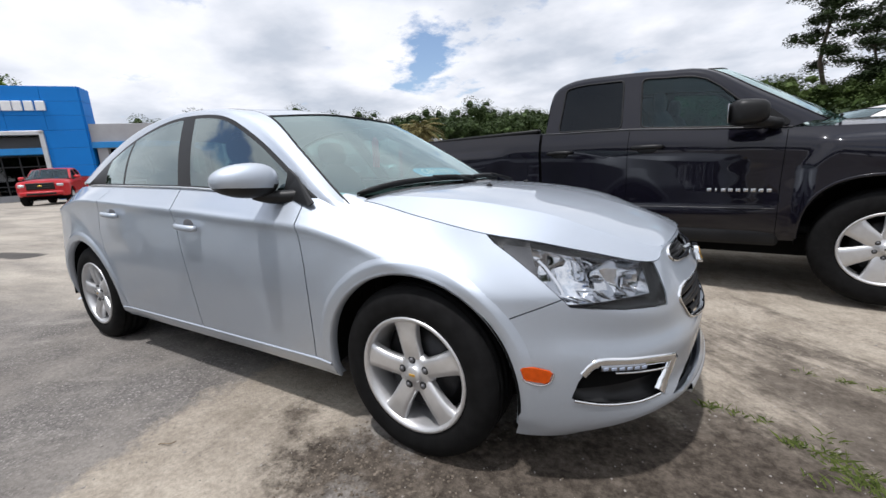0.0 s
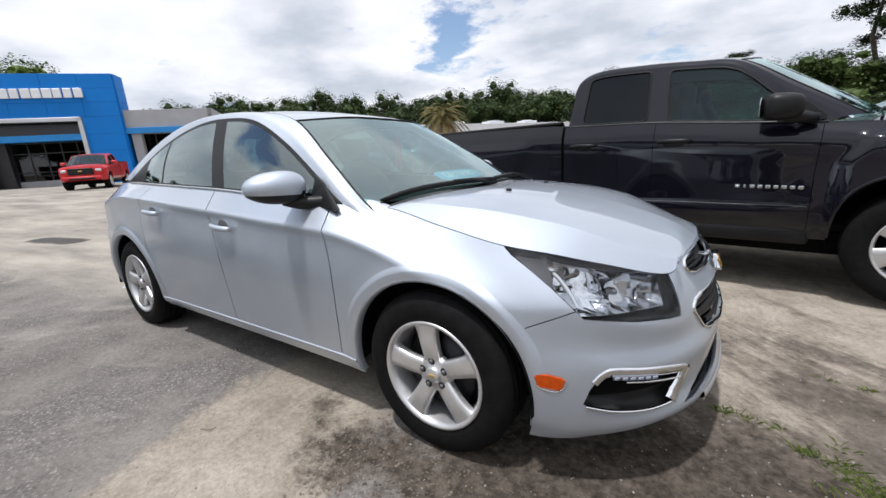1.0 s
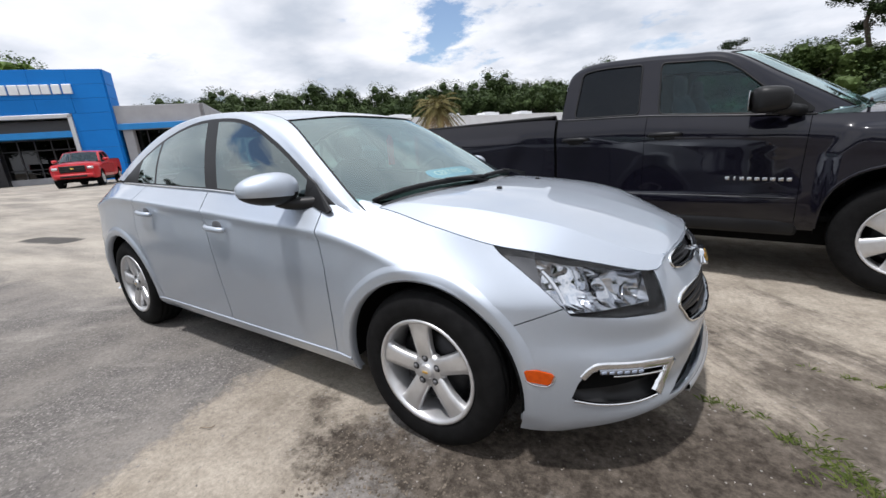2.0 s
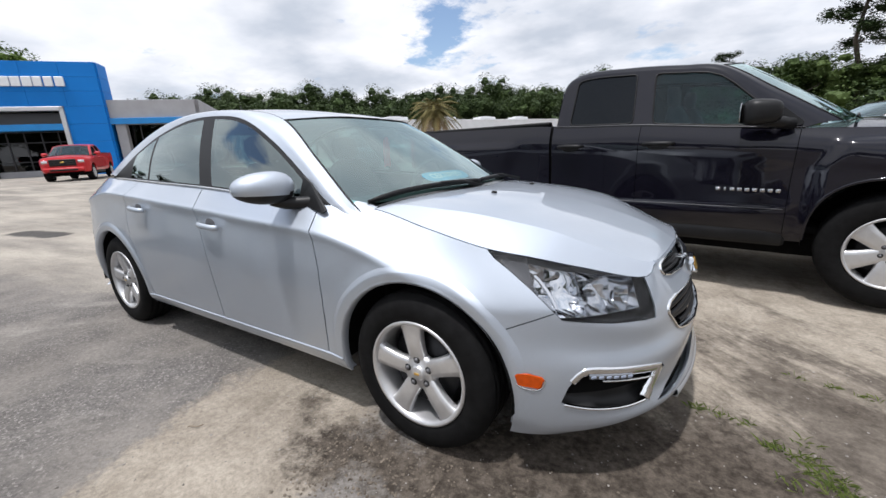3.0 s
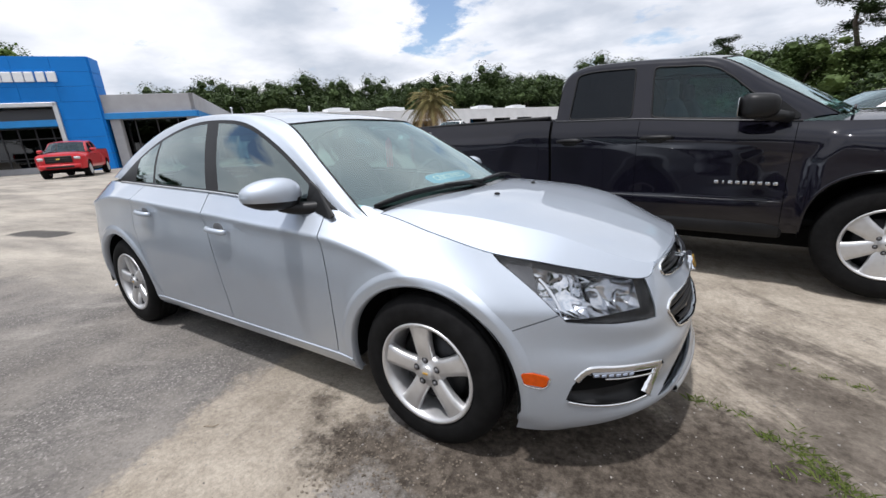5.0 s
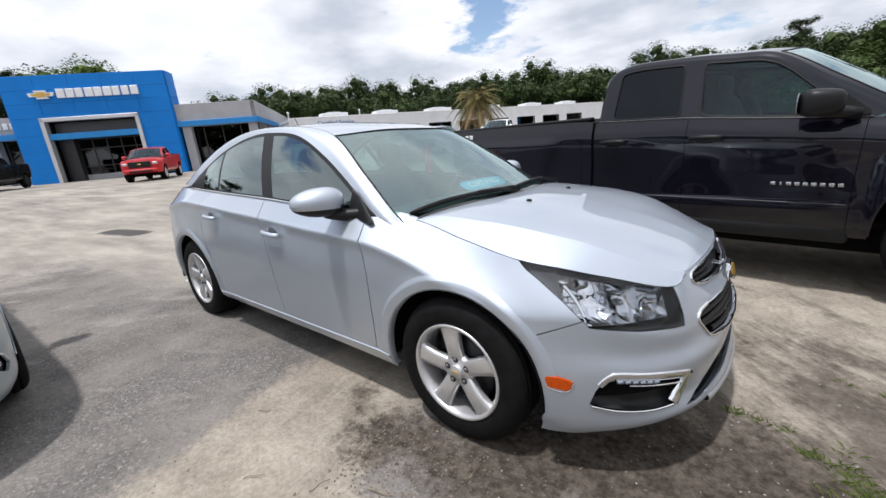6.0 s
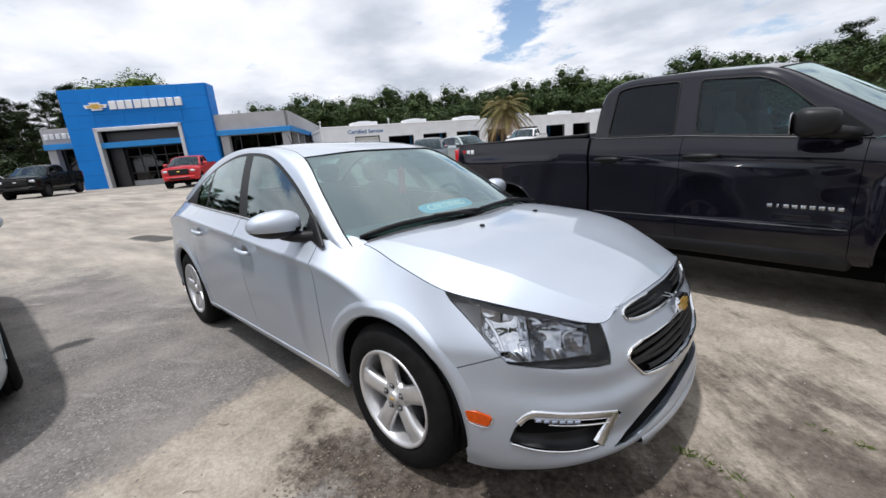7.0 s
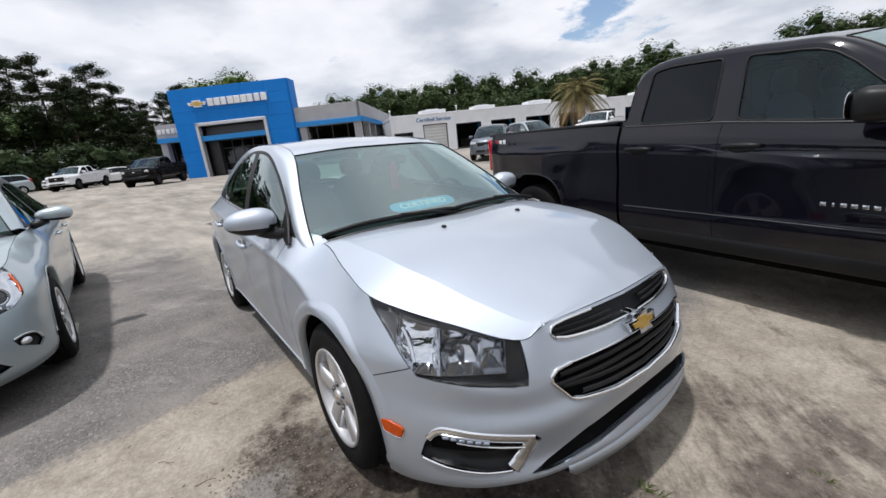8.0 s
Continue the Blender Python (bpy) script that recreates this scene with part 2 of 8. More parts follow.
def from_grid(points, close_u=False, close_v=False, flip=False):
    """A quad sheet from a 2D array of points."""
    bm = bmesh.new()
    vs = [[bm.verts.new(p) for p in row] for row in points]
    nu, nv = len(vs), len(vs[0])
    for i in range(nu if close_u else nu - 1):
        for j in range(nv if close_v else nv - 1):
            q = [vs[i][j], vs[(i + 1) % nu][j], vs[(i + 1) % nu][(j + 1) % nv], vs[i][(j + 1) % nv]]
            if flip:
                q.reverse()
            if len(set(q)) == 4:
                bm.faces.new(q)
    return bm


def box(size, at=(0, 0, 0), bevel=0.0, segments=2, rot=None):
    bm = bmesh.new()
    bmesh.ops.create_cube(bm, size=1.0)
    for v in bm.verts:
        v.co = Vector((v.co.x * size[0], v.co.y * size[1], v.co.z * size[2]))
    if bevel:
        bmesh.ops.bevel(bm, geom=bm.edges[:], offset=bevel, segments=segments, affect="EDGES", profile=0.5)
    if rot is not None:
        bmesh.ops.transform(bm, matrix=rot, verts=bm.verts)
    bmesh.ops.translate(bm, vec=at, verts=bm.verts)
    return bm


def join(*bms):
    out = bms[0]
    for b in bms[1:]:
        me = bpy.data.meshes.new("tmp")
        b.to_mesh(me)
        b.free()
        out.from_mesh(me)
        bpy.data.meshes.remove(me)
    return out


def transformed(bm, m):
    bmesh.ops.transform(bm, matrix=m, verts=bm.verts)
    return bm


def mirrored(bm):
    """The same on the other side of the car's middle."""
    other = bm.copy()
    for v in other.verts:
        v.co.y = -v.co.y
    bmesh.ops.reverse_faces(other, faces=other.faces[:])
    return other


def both_sides(bm):
    other = mirrored(bm)
    bm = join(bm, other)
    bmesh.ops.remove_doubles(bm, verts=bm.verts, dist=0.0008)
    return bm


def lathe(profile, steps=48, axis="y", at=(0, 0, 0), span=(0.0, 2 * math.pi)):
    """Turns (radius, along) pairs round an axis."""
    full = abs(span[1] - span[0] - 2 * math.pi) < 1e-6
    rows = []
    n = steps if full else steps + 1
    for i in range(n):
        a = span[0] + (span[1] - span[0]) * i / steps
        c, s = math.cos(a), math.sin(a)
        rows.append([(at[0] + r * c, at[1] + h, at[2] + r * s) if axis == "y" else (at[0] + r * c, at[1] + r * s, at[2] + h) if axis == "z" else (at[0] + h, at[1] + r * c, at[2] + r * s) for r, h in profile])
    return from_grid(rows, close_u=full)


def catmull(pts, n):
    """n+1 points on a centripetal curve through pts, evenly spread along it."""
    p = np.array(pts, float)
    if len(p) == 2:
        return [p[0] + (p[1] - p[0]) * i / n for i in range(n + 1)]
    q = np.vstack([2 * p[0] - p[1], p, 2 * p[-1] - p[-2]])
    t = np.concatenate([[0], np.cumsum(np.maximum(np.linalg.norm(np.diff(q, axis=0), axis=1), 1e-6) ** 0.5)])
    out = []
    for k in range(1, len(q) - 2):
        for s in np.linspace(t[k], t[k + 1], 24, endpoint=False):
            a = [(t[k + i] - s) / (t[k + i] - t[k + i - 1]) * q[k + i - 1] + (s - t[k + i - 1]) / (t[k + i] - t[k + i - 1]) * q[k + i] for i in (0, 1, 2)]
            b = [(t[k + i + 1] - s) / (t[k + i + 1] - t[k + i - 1]) * a[i] + (s - t[k + i - 1]) / (t[k + i + 1] - t[k + i - 1]) * a[i + 1] for i in (0, 1)]
            out.append((t[k + 1] - s) / (t[k + 1] - t[k]) * b[0] + (s - t[k]) / (t[k + 1] - t[k]) * b[1])
    out.append(p[-1])
    out = np.array(out)
    d = np.concatenate([[0], np.cumsum(np.linalg.norm(np.diff(out, axis=0), axis=1))])
    w = np.linspace(0, d[-1], n + 1)
    return [np.array([np.interp(x, d, out[:, c]) for c in range(p.shape[1])]) for x in w]


def catmull_at(pts, n_per):
    """Points on the same curve with n_per steps between neighbours, so that the given points stay on it."""
    p = np.array(pts, float)
    q = np.vstack([2 * p[0] - p[1], p, 2 * p[-1] - p[-2]])
    t = np.concatenate([[0], np.cumsum(np.maximum(np.linalg.norm(np.diff(q, axis=0), axis=1), 1e-6) ** 0.5)])
    out = []
    for k in range(1, len(q) - 2):
        for s in np.linspace(t[k], t[k + 1], n_per[k - 1] if isinstance(n_per, (list, tuple)) else n_per, endpoint=False):
            a = [(t[k + i] - s) / (t[k + i] - t[k + i - 1]) * q[k + i - 1] + (s - t[k + i - 1]) / (t[k + i] - t[k + i - 1]) * q[k + i] for i in (0, 1, 2)]
            b = [(t[k + i + 1] - s) / (t[k + i + 1] - t[k + i - 1]) * a[i] + (s - t[k + i - 1]) / (t[k + i + 1] - t[k + i - 1]) * a[i + 1] for i in (0, 1)]
            out.append((t[k + 1] - s) / (t[k + 1] - t[k]) * b[0] + (s - t[k]) / (t[k + 1] - t[k]) * b[1])
    out.append(p[-1])
    return out


def tensor(stations, nu, nv):
    """A smooth sheet through a net of points: stations along u, each with the same number of points along v."""
    rails = [catmull_at([s[k] for s in stations], nu) for k in range(len(stations[0]))]
    return [catmull_at([r[i] for r in rails], nv) for i in range(len(rails[0]))]


def coons(c0, c1, d0, d1):
    """A sheet between four curves: c0, c1 run along u; d0, d1 along v from c0 to c1."""
    nu, nv = len(c0) - 1, len(d0) - 1
    c0, c1, d0, d1 = (np.array(c) for c in (c0, c1, d0, d1))
    rows = []
    for i in range(nu + 1):
        u = i / nu
        rows.append([(1 - j / nv) * c0[i] + j / nv * c1[i] + (1 - u) * d0[j] + u * d1[j]
                     - ((1 - u) * (1 - j / nv) * c0[0] + u * (1 - j / nv) * c0[-1] + (1 - u) * j / nv * c1[0] + u * j / nv * c1[-1]) for j in range(nv + 1)])
    return rows


def inside(p, poly):
    x, y, odd = p[0], p[1], False
    for (x0, y0), (x1, y1) in zip(poly, poly[1:] + poly[:1]):
        if (y0 > y) != (y1 > y) and x < (x1 - x0) * (y - y0) / (y1 - y0) + x0:
            odd = not odd
    return odd


def cut_along(bm, line, e1, e2, near=0.05, want=None, closed=True):
    """Slits faces along a line drawn in the plane of e1 and e2, seen square on."""
    e1, e2 = Vector(e1).normalized(), Vector(e2).normalized()
    segs = list(zip(line, line[1:] + line[:1])) if closed else list(zip(line, line[1:]))
    for (x0, y0), (x1, y1) in segs:
        dx, dy = x1 - x0, y1 - y0
        n = math.hypot(dx, dy)
        if n < 1e-6:
            continue
        faces = []
        for f in bm.faces:
            c = f.calc_center_median()
            if want and not want(c):
                continue
            px, py = c.dot(e1) - x0, c.dot(e2) - y0
            t = min(max((px * dx + py * dy) / (n * n), 0), 1)
            if math.hypot(px - t * dx, py - t * dy) < near:
                faces.append(f)
        if not faces:
            continue
        geom = set(faces)
        for f in faces:
            geom.update(f.verts), geom.update(f.edges)
        bmesh.ops.bisect_plane(bm, geom=list(geom), dist=1e-5, plane_co=e1 * x0 + e2 * y0, plane_no=(e1 * dy - e2 * dx) / n)


def take(bm, test):
    """Moves the faces that pass the test into a bmesh of their own."""
    out = bm.copy()
    keep = [test(f.calc_center_median()) for f in bm.faces]
    bm.faces.ensure_lookup_table(), out.faces.ensure_lookup_table()
    bmesh.ops.delete(out, geom=[f for f, k in zip(out.faces[:], keep) if not k], context="FACES")
    bmesh.ops.delete(bm, geom=[f for f, k in zip(bm.faces[:], keep) if k], context="FACES")
    return out


def panel(bm, gap=0.0016, depth=0.012, hold=None):
    """Draws a sheet's rim in by half a shut line and turns it inwards, like pressed steel."""
    bmesh.ops.remove_doubles(bm, verts=bm.verts, dist=0.0022)
    bmesh.ops.dissolve_degenerate(bm, edges=bm.edges[:], dist=0.0005)
    bm.normal_update()
    rim = [e for e in bm.edges if len(e.link_faces) == 1 and not (hold and all(hold(v.co) for v in e.verts))]
    move = {}
    for e in rim:
        f = e.link_faces[0]
        a, b = e.verts
        d = (b.co - a.co)
        if d.length < 1e-7:
            continue
        inw = f.normal.cross(d.normalized())
        if inw.dot(f.calc_center_median() - a.co) < 0:
            inw = -inw
        for v in e.verts:
            move[v] = move.get(v, Vector()) + inw * d.length
    nor = {v: v.normal.copy() for v in move}
    for v, d in move.items():
        if d.length > 1e-9:
            v.co += d.normalized() * gap
    made = bmesh.ops.extrude_edge_only(bm, edges=rim)
    for v in made["geom"]:
        if isinstance(v, bmesh.types.BMVert):
            o = next((e.other_vert(v) for e in v.link_edges if e.other_vert(v) in nor), None)
            if o is not None:
                v.co = o.co - nor[o] * depth
    for e in rim:
        e.smooth = False
    return bm


def tube(pts, radius, sides=6, closed=False):
    """A round bar along points."""
    p = [Vector(q) for q in pts]
    rows = []
    up = Vector((0.13, 0.21, 1)).normalized()
    for i, c in enumerate(p):
        a, b = (p[i - 1], p[(i + 1) % len(p)]) if closed else (p[max(i - 1, 0)], p[min(i + 1, len(p) - 1)])
        t = (b - a).normalized()
        s = t.cross(up)
        if s.length < 1e-3:
            s = t.cross(Vector((1, 0, 0)))
        s.normalize()
        w = s.cross(t)
        r = radius[i] if isinstance(radius, (list, tuple)) else radius
        rows.append([c + (s * math.cos(2 * math.pi * k / sides) + w * math.sin(2 * math.pi * k / sides)) * r for k in range(sides)])
    bm = from_grid(rows, close_u=closed, close_v=True)
    if not closed:
        for row in (0, -1):
            vs = [v for v in bm.verts if any((v.co - Vector(q)).length < 1e-7 for q in rows[row])]
            if len(vs) == sides:
                bmesh.ops.contextual_create(bm, geom=[e for e in bm.edges if e.verts[0] in vs and e.verts[1] in vs])
    return bm


def prism(outline, depth, to_world):
    """A plate of the given outline; to_world turns (a, b, h) into a place."""
    bm = bmesh.new()
    lo, hi = [bm.verts.new(to_world(a, b, 0)) for a, b in outline], [bm.verts.new(to_world(a, b, depth)) for a, b in outline]
    n = len(outline)
    bm.faces.new(lo), bm.faces.new(hi)
    for i in range(n):
        bm.faces.new((lo[i], lo[(i + 1) % n], hi[(i + 1) % n], hi[i]))
    bmesh.ops.recalc_face_normals(bm, faces=bm.faces[:])
    return bm


def letters(text, size, depth=0.0):
    """Text in the built-in font as a bmesh in the xy plane, centred."""
    cu = bpy.data.curves.new("text", "FONT")
    cu.body, cu.size, cu.extrude, cu.align_x, cu.align_y = text, size, depth, "CENTER", "CENTER"
    ob = bpy.data.objects.new("text", cu)
    scene.collection.objects.link(ob)
    bpy.context.view_layer.update()
    me = ob.to_mesh()
    bm = bmesh.new()
    bm.from_mesh(me)
    ob.to_mesh_clear()
    bpy.data.objects.remove(ob)
    bpy.data.curves.remove(cu)
    return bm


# ---- ground ----
def ground_material():
    m, nt, b = material("worn_asphalt_and_sand")
    N, L = nt.nodes.new, nt.links.new
    co = N("ShaderNodeTexCoord").outputs["Object"]

    def vec(op, a, c):
        n = N("ShaderNodeVectorMath")
        n.operation = op
        for k, v in ((0, a), (1, c)):
            if hasattr(v, "node"):
                L(v, n.inputs[k])
            else:
                n.inputs[k].default_value = v
        return n

    def num(op, a, c, d=None):
        n = N("ShaderNodeMath")
        n.operation = op
        for k, v in ((0, a), (1, c), (2, d)):
            if v is None:
                continue
            if hasattr(v, "node"):
                L(v, n.inputs[k])
            else:
                n.inputs[k].default_value = v
        return n.outputs[0]

    rough = num("ADD", num("MULTIPLY_ADD", tex_noise(nt, 2.6, 9, .70), 1.5, -.75), num("MULTIPLY_ADD", tex_noise(nt, 26, 6, .75), 1.0, -.5))

    def drift(a, c, r, soft=.085, wob=.62):
        """A ragged long patch between two places."""
        a, c = Vector((*a, 0)), Vector((*c, 0))
        ba = c - a
        pa = vec("SUBTRACT", co, a).outputs[0]
        h = num("MULTIPLY", vec("DOT_PRODUCT", pa, ba).outputs["Value"], 1 / ba.length_squared)
        hc = N("ShaderNodeClamp")
        L(h, hc.inputs[0])
        sc = N("ShaderNodeVectorMath")
        sc.operation = "SCALE"
        sc.inputs[0].default_value = ba
        L(hc.outputs[0], sc.inputs["Scale"])
        d = vec("LENGTH", vec("SUBTRACT", pa, sc.outputs[0]).outputs[0], (0, 0, 0)).outputs["Value"]
        e = num("MULTIPLY_ADD", rough, wob, d)
        return tex_ramp(nt, num("SUBTRACT", e, r - .5), (.5 - soft, grey(1)), (.5 + soft, grey(0)))

    def most(*masks):
        out = masks[0]
        for k in masks[1:]:
            out = num("MAXIMUM", out, k)
        return out

    def streaks(angle, scale, along, across, detail=8, rgh=.66):
        """Noise drawn out along a direction of the plan."""
        mp, t = N("ShaderNodeMapping"), N("ShaderNodeTexNoise")
        mp.vector_type = "TEXTURE"
        mp.inputs["Rotation"].default_value = (0, 0, radians(angle))
        mp.inputs["Scale"].default_value = (1 / along, 1 / across, 1)
        t.inputs["Scale"].default_value, t.inputs["Detail"].default_value, t.inputs["Roughness"].default_value = scale, detail, rgh
        L(co, mp.inputs[0]), L(mp.outputs[0], t.inputs["Vector"])
        return t.outputs["Fac"]

    # aggregate of the asphalt, worn paler in smears
    vor = N("ShaderNodeTexVoronoi")
    vor.inputs["Scale"].default_value = 120
    L(co, vor.inputs["Vector"])
    stone = N("ShaderNodeSeparateColor")
    L(vor.outputs["Color"], stone.inputs[0])
    asphalt = tex_ramp(nt, stone.outputs[0], (0.0, (.124, .115, .107)), (.60, (.158, .147, .138)), (.90, (.195, .181, .170)), (1.0, (.30, .28, .262)))
    asphalt = mix_rgb(nt, tex_ramp(nt, tex_noise(nt, 1.3, 8, .66), (.42, grey(0)), (.60, grey(.85))), asphalt, (.245, .225, .203))
    asphalt = mix_rgb(nt, tex_ramp(nt, streaks(38, 1.7, .6, 1.7), (.55, grey(0)), (.68, grey(.7))), asphalt, (.33, .308, .28))
    # blown sand, loose dirt and damp soil
    sand = mix_rgb(nt, tex_ramp(nt, tex_noise(nt, 4.5, 10, .70), (.36, grey(0)), (.64, grey(1))), (.268, .232, .188), (.405, .358, .296))
    sand = mix_rgb(nt, tex_ramp(nt, streaks(105, 7.0, .35, 1.5), (.56, grey(0)), (.70, grey(.55))), sand, (.175, .150, .122))
    sand = mix_rgb(nt, tex_ramp(nt, tex_noise(nt, 95, 5, .75), (.54, grey(0)), (.70, grey(.5))), sand, (.13, .112, .092))
    dirt = mix_rgb(nt, tex_ramp(nt, tex_noise(nt, 9, 10, .72), (.36, grey(0)), (.64, grey(1))), (.092, .078, .064), (.195, .168, .140))
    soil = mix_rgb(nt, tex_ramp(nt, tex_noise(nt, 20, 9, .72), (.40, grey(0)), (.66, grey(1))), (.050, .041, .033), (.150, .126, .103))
    pale = mix_rgb(nt, tex_ramp(nt, streaks(8, .9, .45, 1.8), (.38, grey(0)), (.62, grey(1))), (.235, .215, .190), (.385, .350, .300))
    # the lot beyond the cars: pale with darker worn streaks
    px = vec("DOT_PRODUCT", co, (1, 0, 0)).outputs["Value"]
    py = vec("DOT_PRODUCT", co, (0, 1, 0)).outputs["Value"]
    beyond = tex_ramp(nt, num("MULTIPLY_ADD", rough, .9, num("MULTIPLY_ADD", px, -.25, -.75)), (.30, grey(0)), (.75, grey(1)))
    base = mix_rgb(nt, most(beyond, drift((-3.1, .35), (-7.0, .1), 1.25, .10, .45)), asphalt, pale)
    # ground before the sedan's nose: dirt with sand drawn out along old wheel tracks
    ahead = tex_ramp(nt, num("MULTIPLY_ADD", rough, .30, num("MULTIPLY_ADD", py, .12, num("SUBTRACT", px, 1.45))), (.36, grey(0)), (.62, grey(1)))
    drawn = num("MULTIPLY_ADD", py, .085, num("ADD", streaks(-49, 1.8, .40, 1.6, 10, .72), num("MULTIPLY_ADD", tex_noise(nt, 7, 8, .7), .30, -.20)))
    base = mix_rgb(nt, ahead, base, mix_rgb(nt, tex_ramp(nt, drawn, (.43, grey(0)), (.55, grey(1))), dirt, sand))
    cover = most(drift((.60, -.86), (.92, -2.3), .44, .05, .34), drift((1.15, -1.60), (2.2, -1.7), .30))
    base = mix_rgb(nt, cover, base, sand)
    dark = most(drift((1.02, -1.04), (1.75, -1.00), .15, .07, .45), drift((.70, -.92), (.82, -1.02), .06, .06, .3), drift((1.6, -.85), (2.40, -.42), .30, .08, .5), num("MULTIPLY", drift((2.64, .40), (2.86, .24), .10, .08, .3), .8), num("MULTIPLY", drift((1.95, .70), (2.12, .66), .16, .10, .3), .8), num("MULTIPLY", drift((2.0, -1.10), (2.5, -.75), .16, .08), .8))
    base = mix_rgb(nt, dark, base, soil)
    # a sunken dark cover on the lot, and cracks in the asphalt
    sunken = drift((-7.95, -.12), (-7.05, .10), .22, .05, .12)
    base = mix_rgb(nt, sunken, base, (.085, .080, .075))
    cracks = most(*[drift(a, c, .012, .012, .05) for a, c in (((2.18, -.02), (2.42, -.07)), ((2.42, -.07), (2.75, -.38)), ((2.75, -.38), (3.1, -.62)), ((2.66, .52), (3.1, .36)), ((3.1, .36), (3.9, .20)), ((2.42, -.07), (2.66, -.14)))])
    base = mix_rgb(nt, cracks, base, (.05, .044, .038))
    stain = tex_ramp(nt, tex_noise(nt, .55, 8, .68), (.48, grey(0)), (.64, grey(.55)))
    base = mix_rgb(nt, stain, base, mix_rgb(nt, 1.0, base, (.66, .645, .64), "MULTIPLY"))
    grit = tex_ramp(nt, tex_noise(nt, 48, 6, .72), (.36, grey(.82)), (.64, grey(1.15)))
    base = mix_rgb(nt, 1.0, base, grit, "MULTIPLY")
    L(base, b.inputs["Base Color"])
    b.inputs["Roughness"].default_value = 0.95
    b.inputs["Specular IOR Level"].default_value = 0.12
    h = num("ADD", num("MULTIPLY", vor.outputs["Distance"], .35), num("MULTIPLY_ADD", tex_noise(nt, 21, 9, .76), 1.5, num("MULTIPLY", tex_noise(nt, 140, 3, .7), .25)))
    add_bump(nt, b, h, 0.55, 0.010)
    return m


GROUND = ground_material()
rows = []
axis = sorted(set([s * v for v in (0, .4, .8, 1.2, 1.6, 2, 2.5, 3, 3.6, 4.3, 5, 6, 7, 8.5, 10, 12, 14, 17, 20, 24, 28, 33, 39, 46, 55, 66, 80, 100, 140, 220, 400, 900, 1800) for s in (-1, 1)]))
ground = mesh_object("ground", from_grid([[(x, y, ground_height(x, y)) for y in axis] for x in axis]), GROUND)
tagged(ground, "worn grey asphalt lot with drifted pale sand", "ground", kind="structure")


def scatter(name, label, n, place, sizes, mat, seed, kind="stuff", lumpy=.35):
    """Loose bits lying on the ground, in one mesh."""
    rng = random.Random(seed)
    ico = bmesh.new()
    bmesh.ops.create_icosphere(ico, subdivisions=1, radius=1)
    base_v, base_f = [v.co.copy() for v in ico.verts], [[v.index for v in f.verts] for f in ico.faces]
    ico.free()
    verts, faces = [], []
    for _ in range(n):
        x, y = place(rng)
        s = rng.uniform(*sizes) * rng.uniform(.6, 1)
        a, k = rng.uniform(0, 6.28), len(verts)
        sx, sy, sz = s * rng.uniform(.7, 1.4), s * rng.uniform(.7, 1.2), s * rng.uniform(.4, .8)
        for v in base_v:
            q = v * (1 + rng.uniform(-lumpy, lumpy))
            X, Y = q.x * sx, q.y * sy
            verts.append((x + X * math.cos(a) - Y * math.sin(a), y + X * math.sin(a) + Y * math.cos(a), ground_height(x, y) + sz * .35 + q.z * sz))
        faces += [tuple(k + i for i in f) for f in base_f]
    me = bpy.data.meshes.new(name)
    me.from_pydata(verts, [], faces)
    me.materials.append(mat)
    return tagged(new(name, me), label, "debris", kind=kind)


STONE = plain("loose_stones", (.24, .22, .20), .9, 0, .5, 30, .3)
SOIL = plain("soil_clods", (.15, .125, .10), .95, 0, .5, 40, .4, 0, 60, .1)
TWIG = plain("dry_twigs", (.20, .15, .10), .9, 0, .3, 30)
scatter("gravel", "loose grey gravel strewn over the asphalt", 2600, lambda r: (r.uniform(-2.2, 3.6), r.uniform(-2.2, .0) if r.random() < .7 else r.uniform(0, 1.6)), (.002, .0065), STONE, 1)
scatter("soil_crumbs", "dark soil crumbs round the front wheel", 900, lambda r: (1.0 + abs(r.gauss(0, .55)), -1.12 + r.gauss(0, .14)), (.002, .008), SOIL, 2)
for k, (x, y, a, n) in enumerate(((1.28, -1.30, .4, .13), (1.05, -1.42, 1.2, .10), (1.62, -1.22, 2.4, .08), (.78, -1.55, 1.0, .09), (.40, -1.30, .9, .07), (1.9, -1.05, .2, .07))):
    pts = [(x + n * (t - .5) * math.cos(a) + .01 * math.sin(5 * t + k), y + n * (t - .5) * math.sin(a) + .008 * math.cos(4 * t), ground_height(x, y) + .006 + .006 * t) for t in np.linspace(0, 1, 7)]
    rows_t = [[(p[0], p[1] + .0022 * math.cos(q), p[2] + .0022 * math.sin(q)) for q in (0, 1.57, 3.14, 4.71)] for p in pts]
    tagged(mesh_object("twig", from_grid(rows_t, close_v=True), TWIG), "dry brown twig lying on sandy soil", "twig", "twigs by the wheel")


# ---- silver sedan ----
SIDE_VIEW = ((1, 0, 0), (0, 0, 1))
FRONT_VIEW = ((0, 1, 0), (0, 0, 1))
CORNER_VIEW = ((1, 1, 0), (0, 0, 1))
CAR_TILT = Matrix.Translation((0, -0.875, 0)) @ Matrix.Rotation(-0.027, 4, "X") @ Matrix.Translation((0, 0.875, 0))
sedan = thing("sedan", "silver four-door sedan parked on worn asphalt and sand", "car", m=CAR_TILT)

AXLE_F, AXLE_R, HUB_Z, ARCH, ARCH_Z = 1.3425, -1.3425, 0.308, 0.396, 0.294


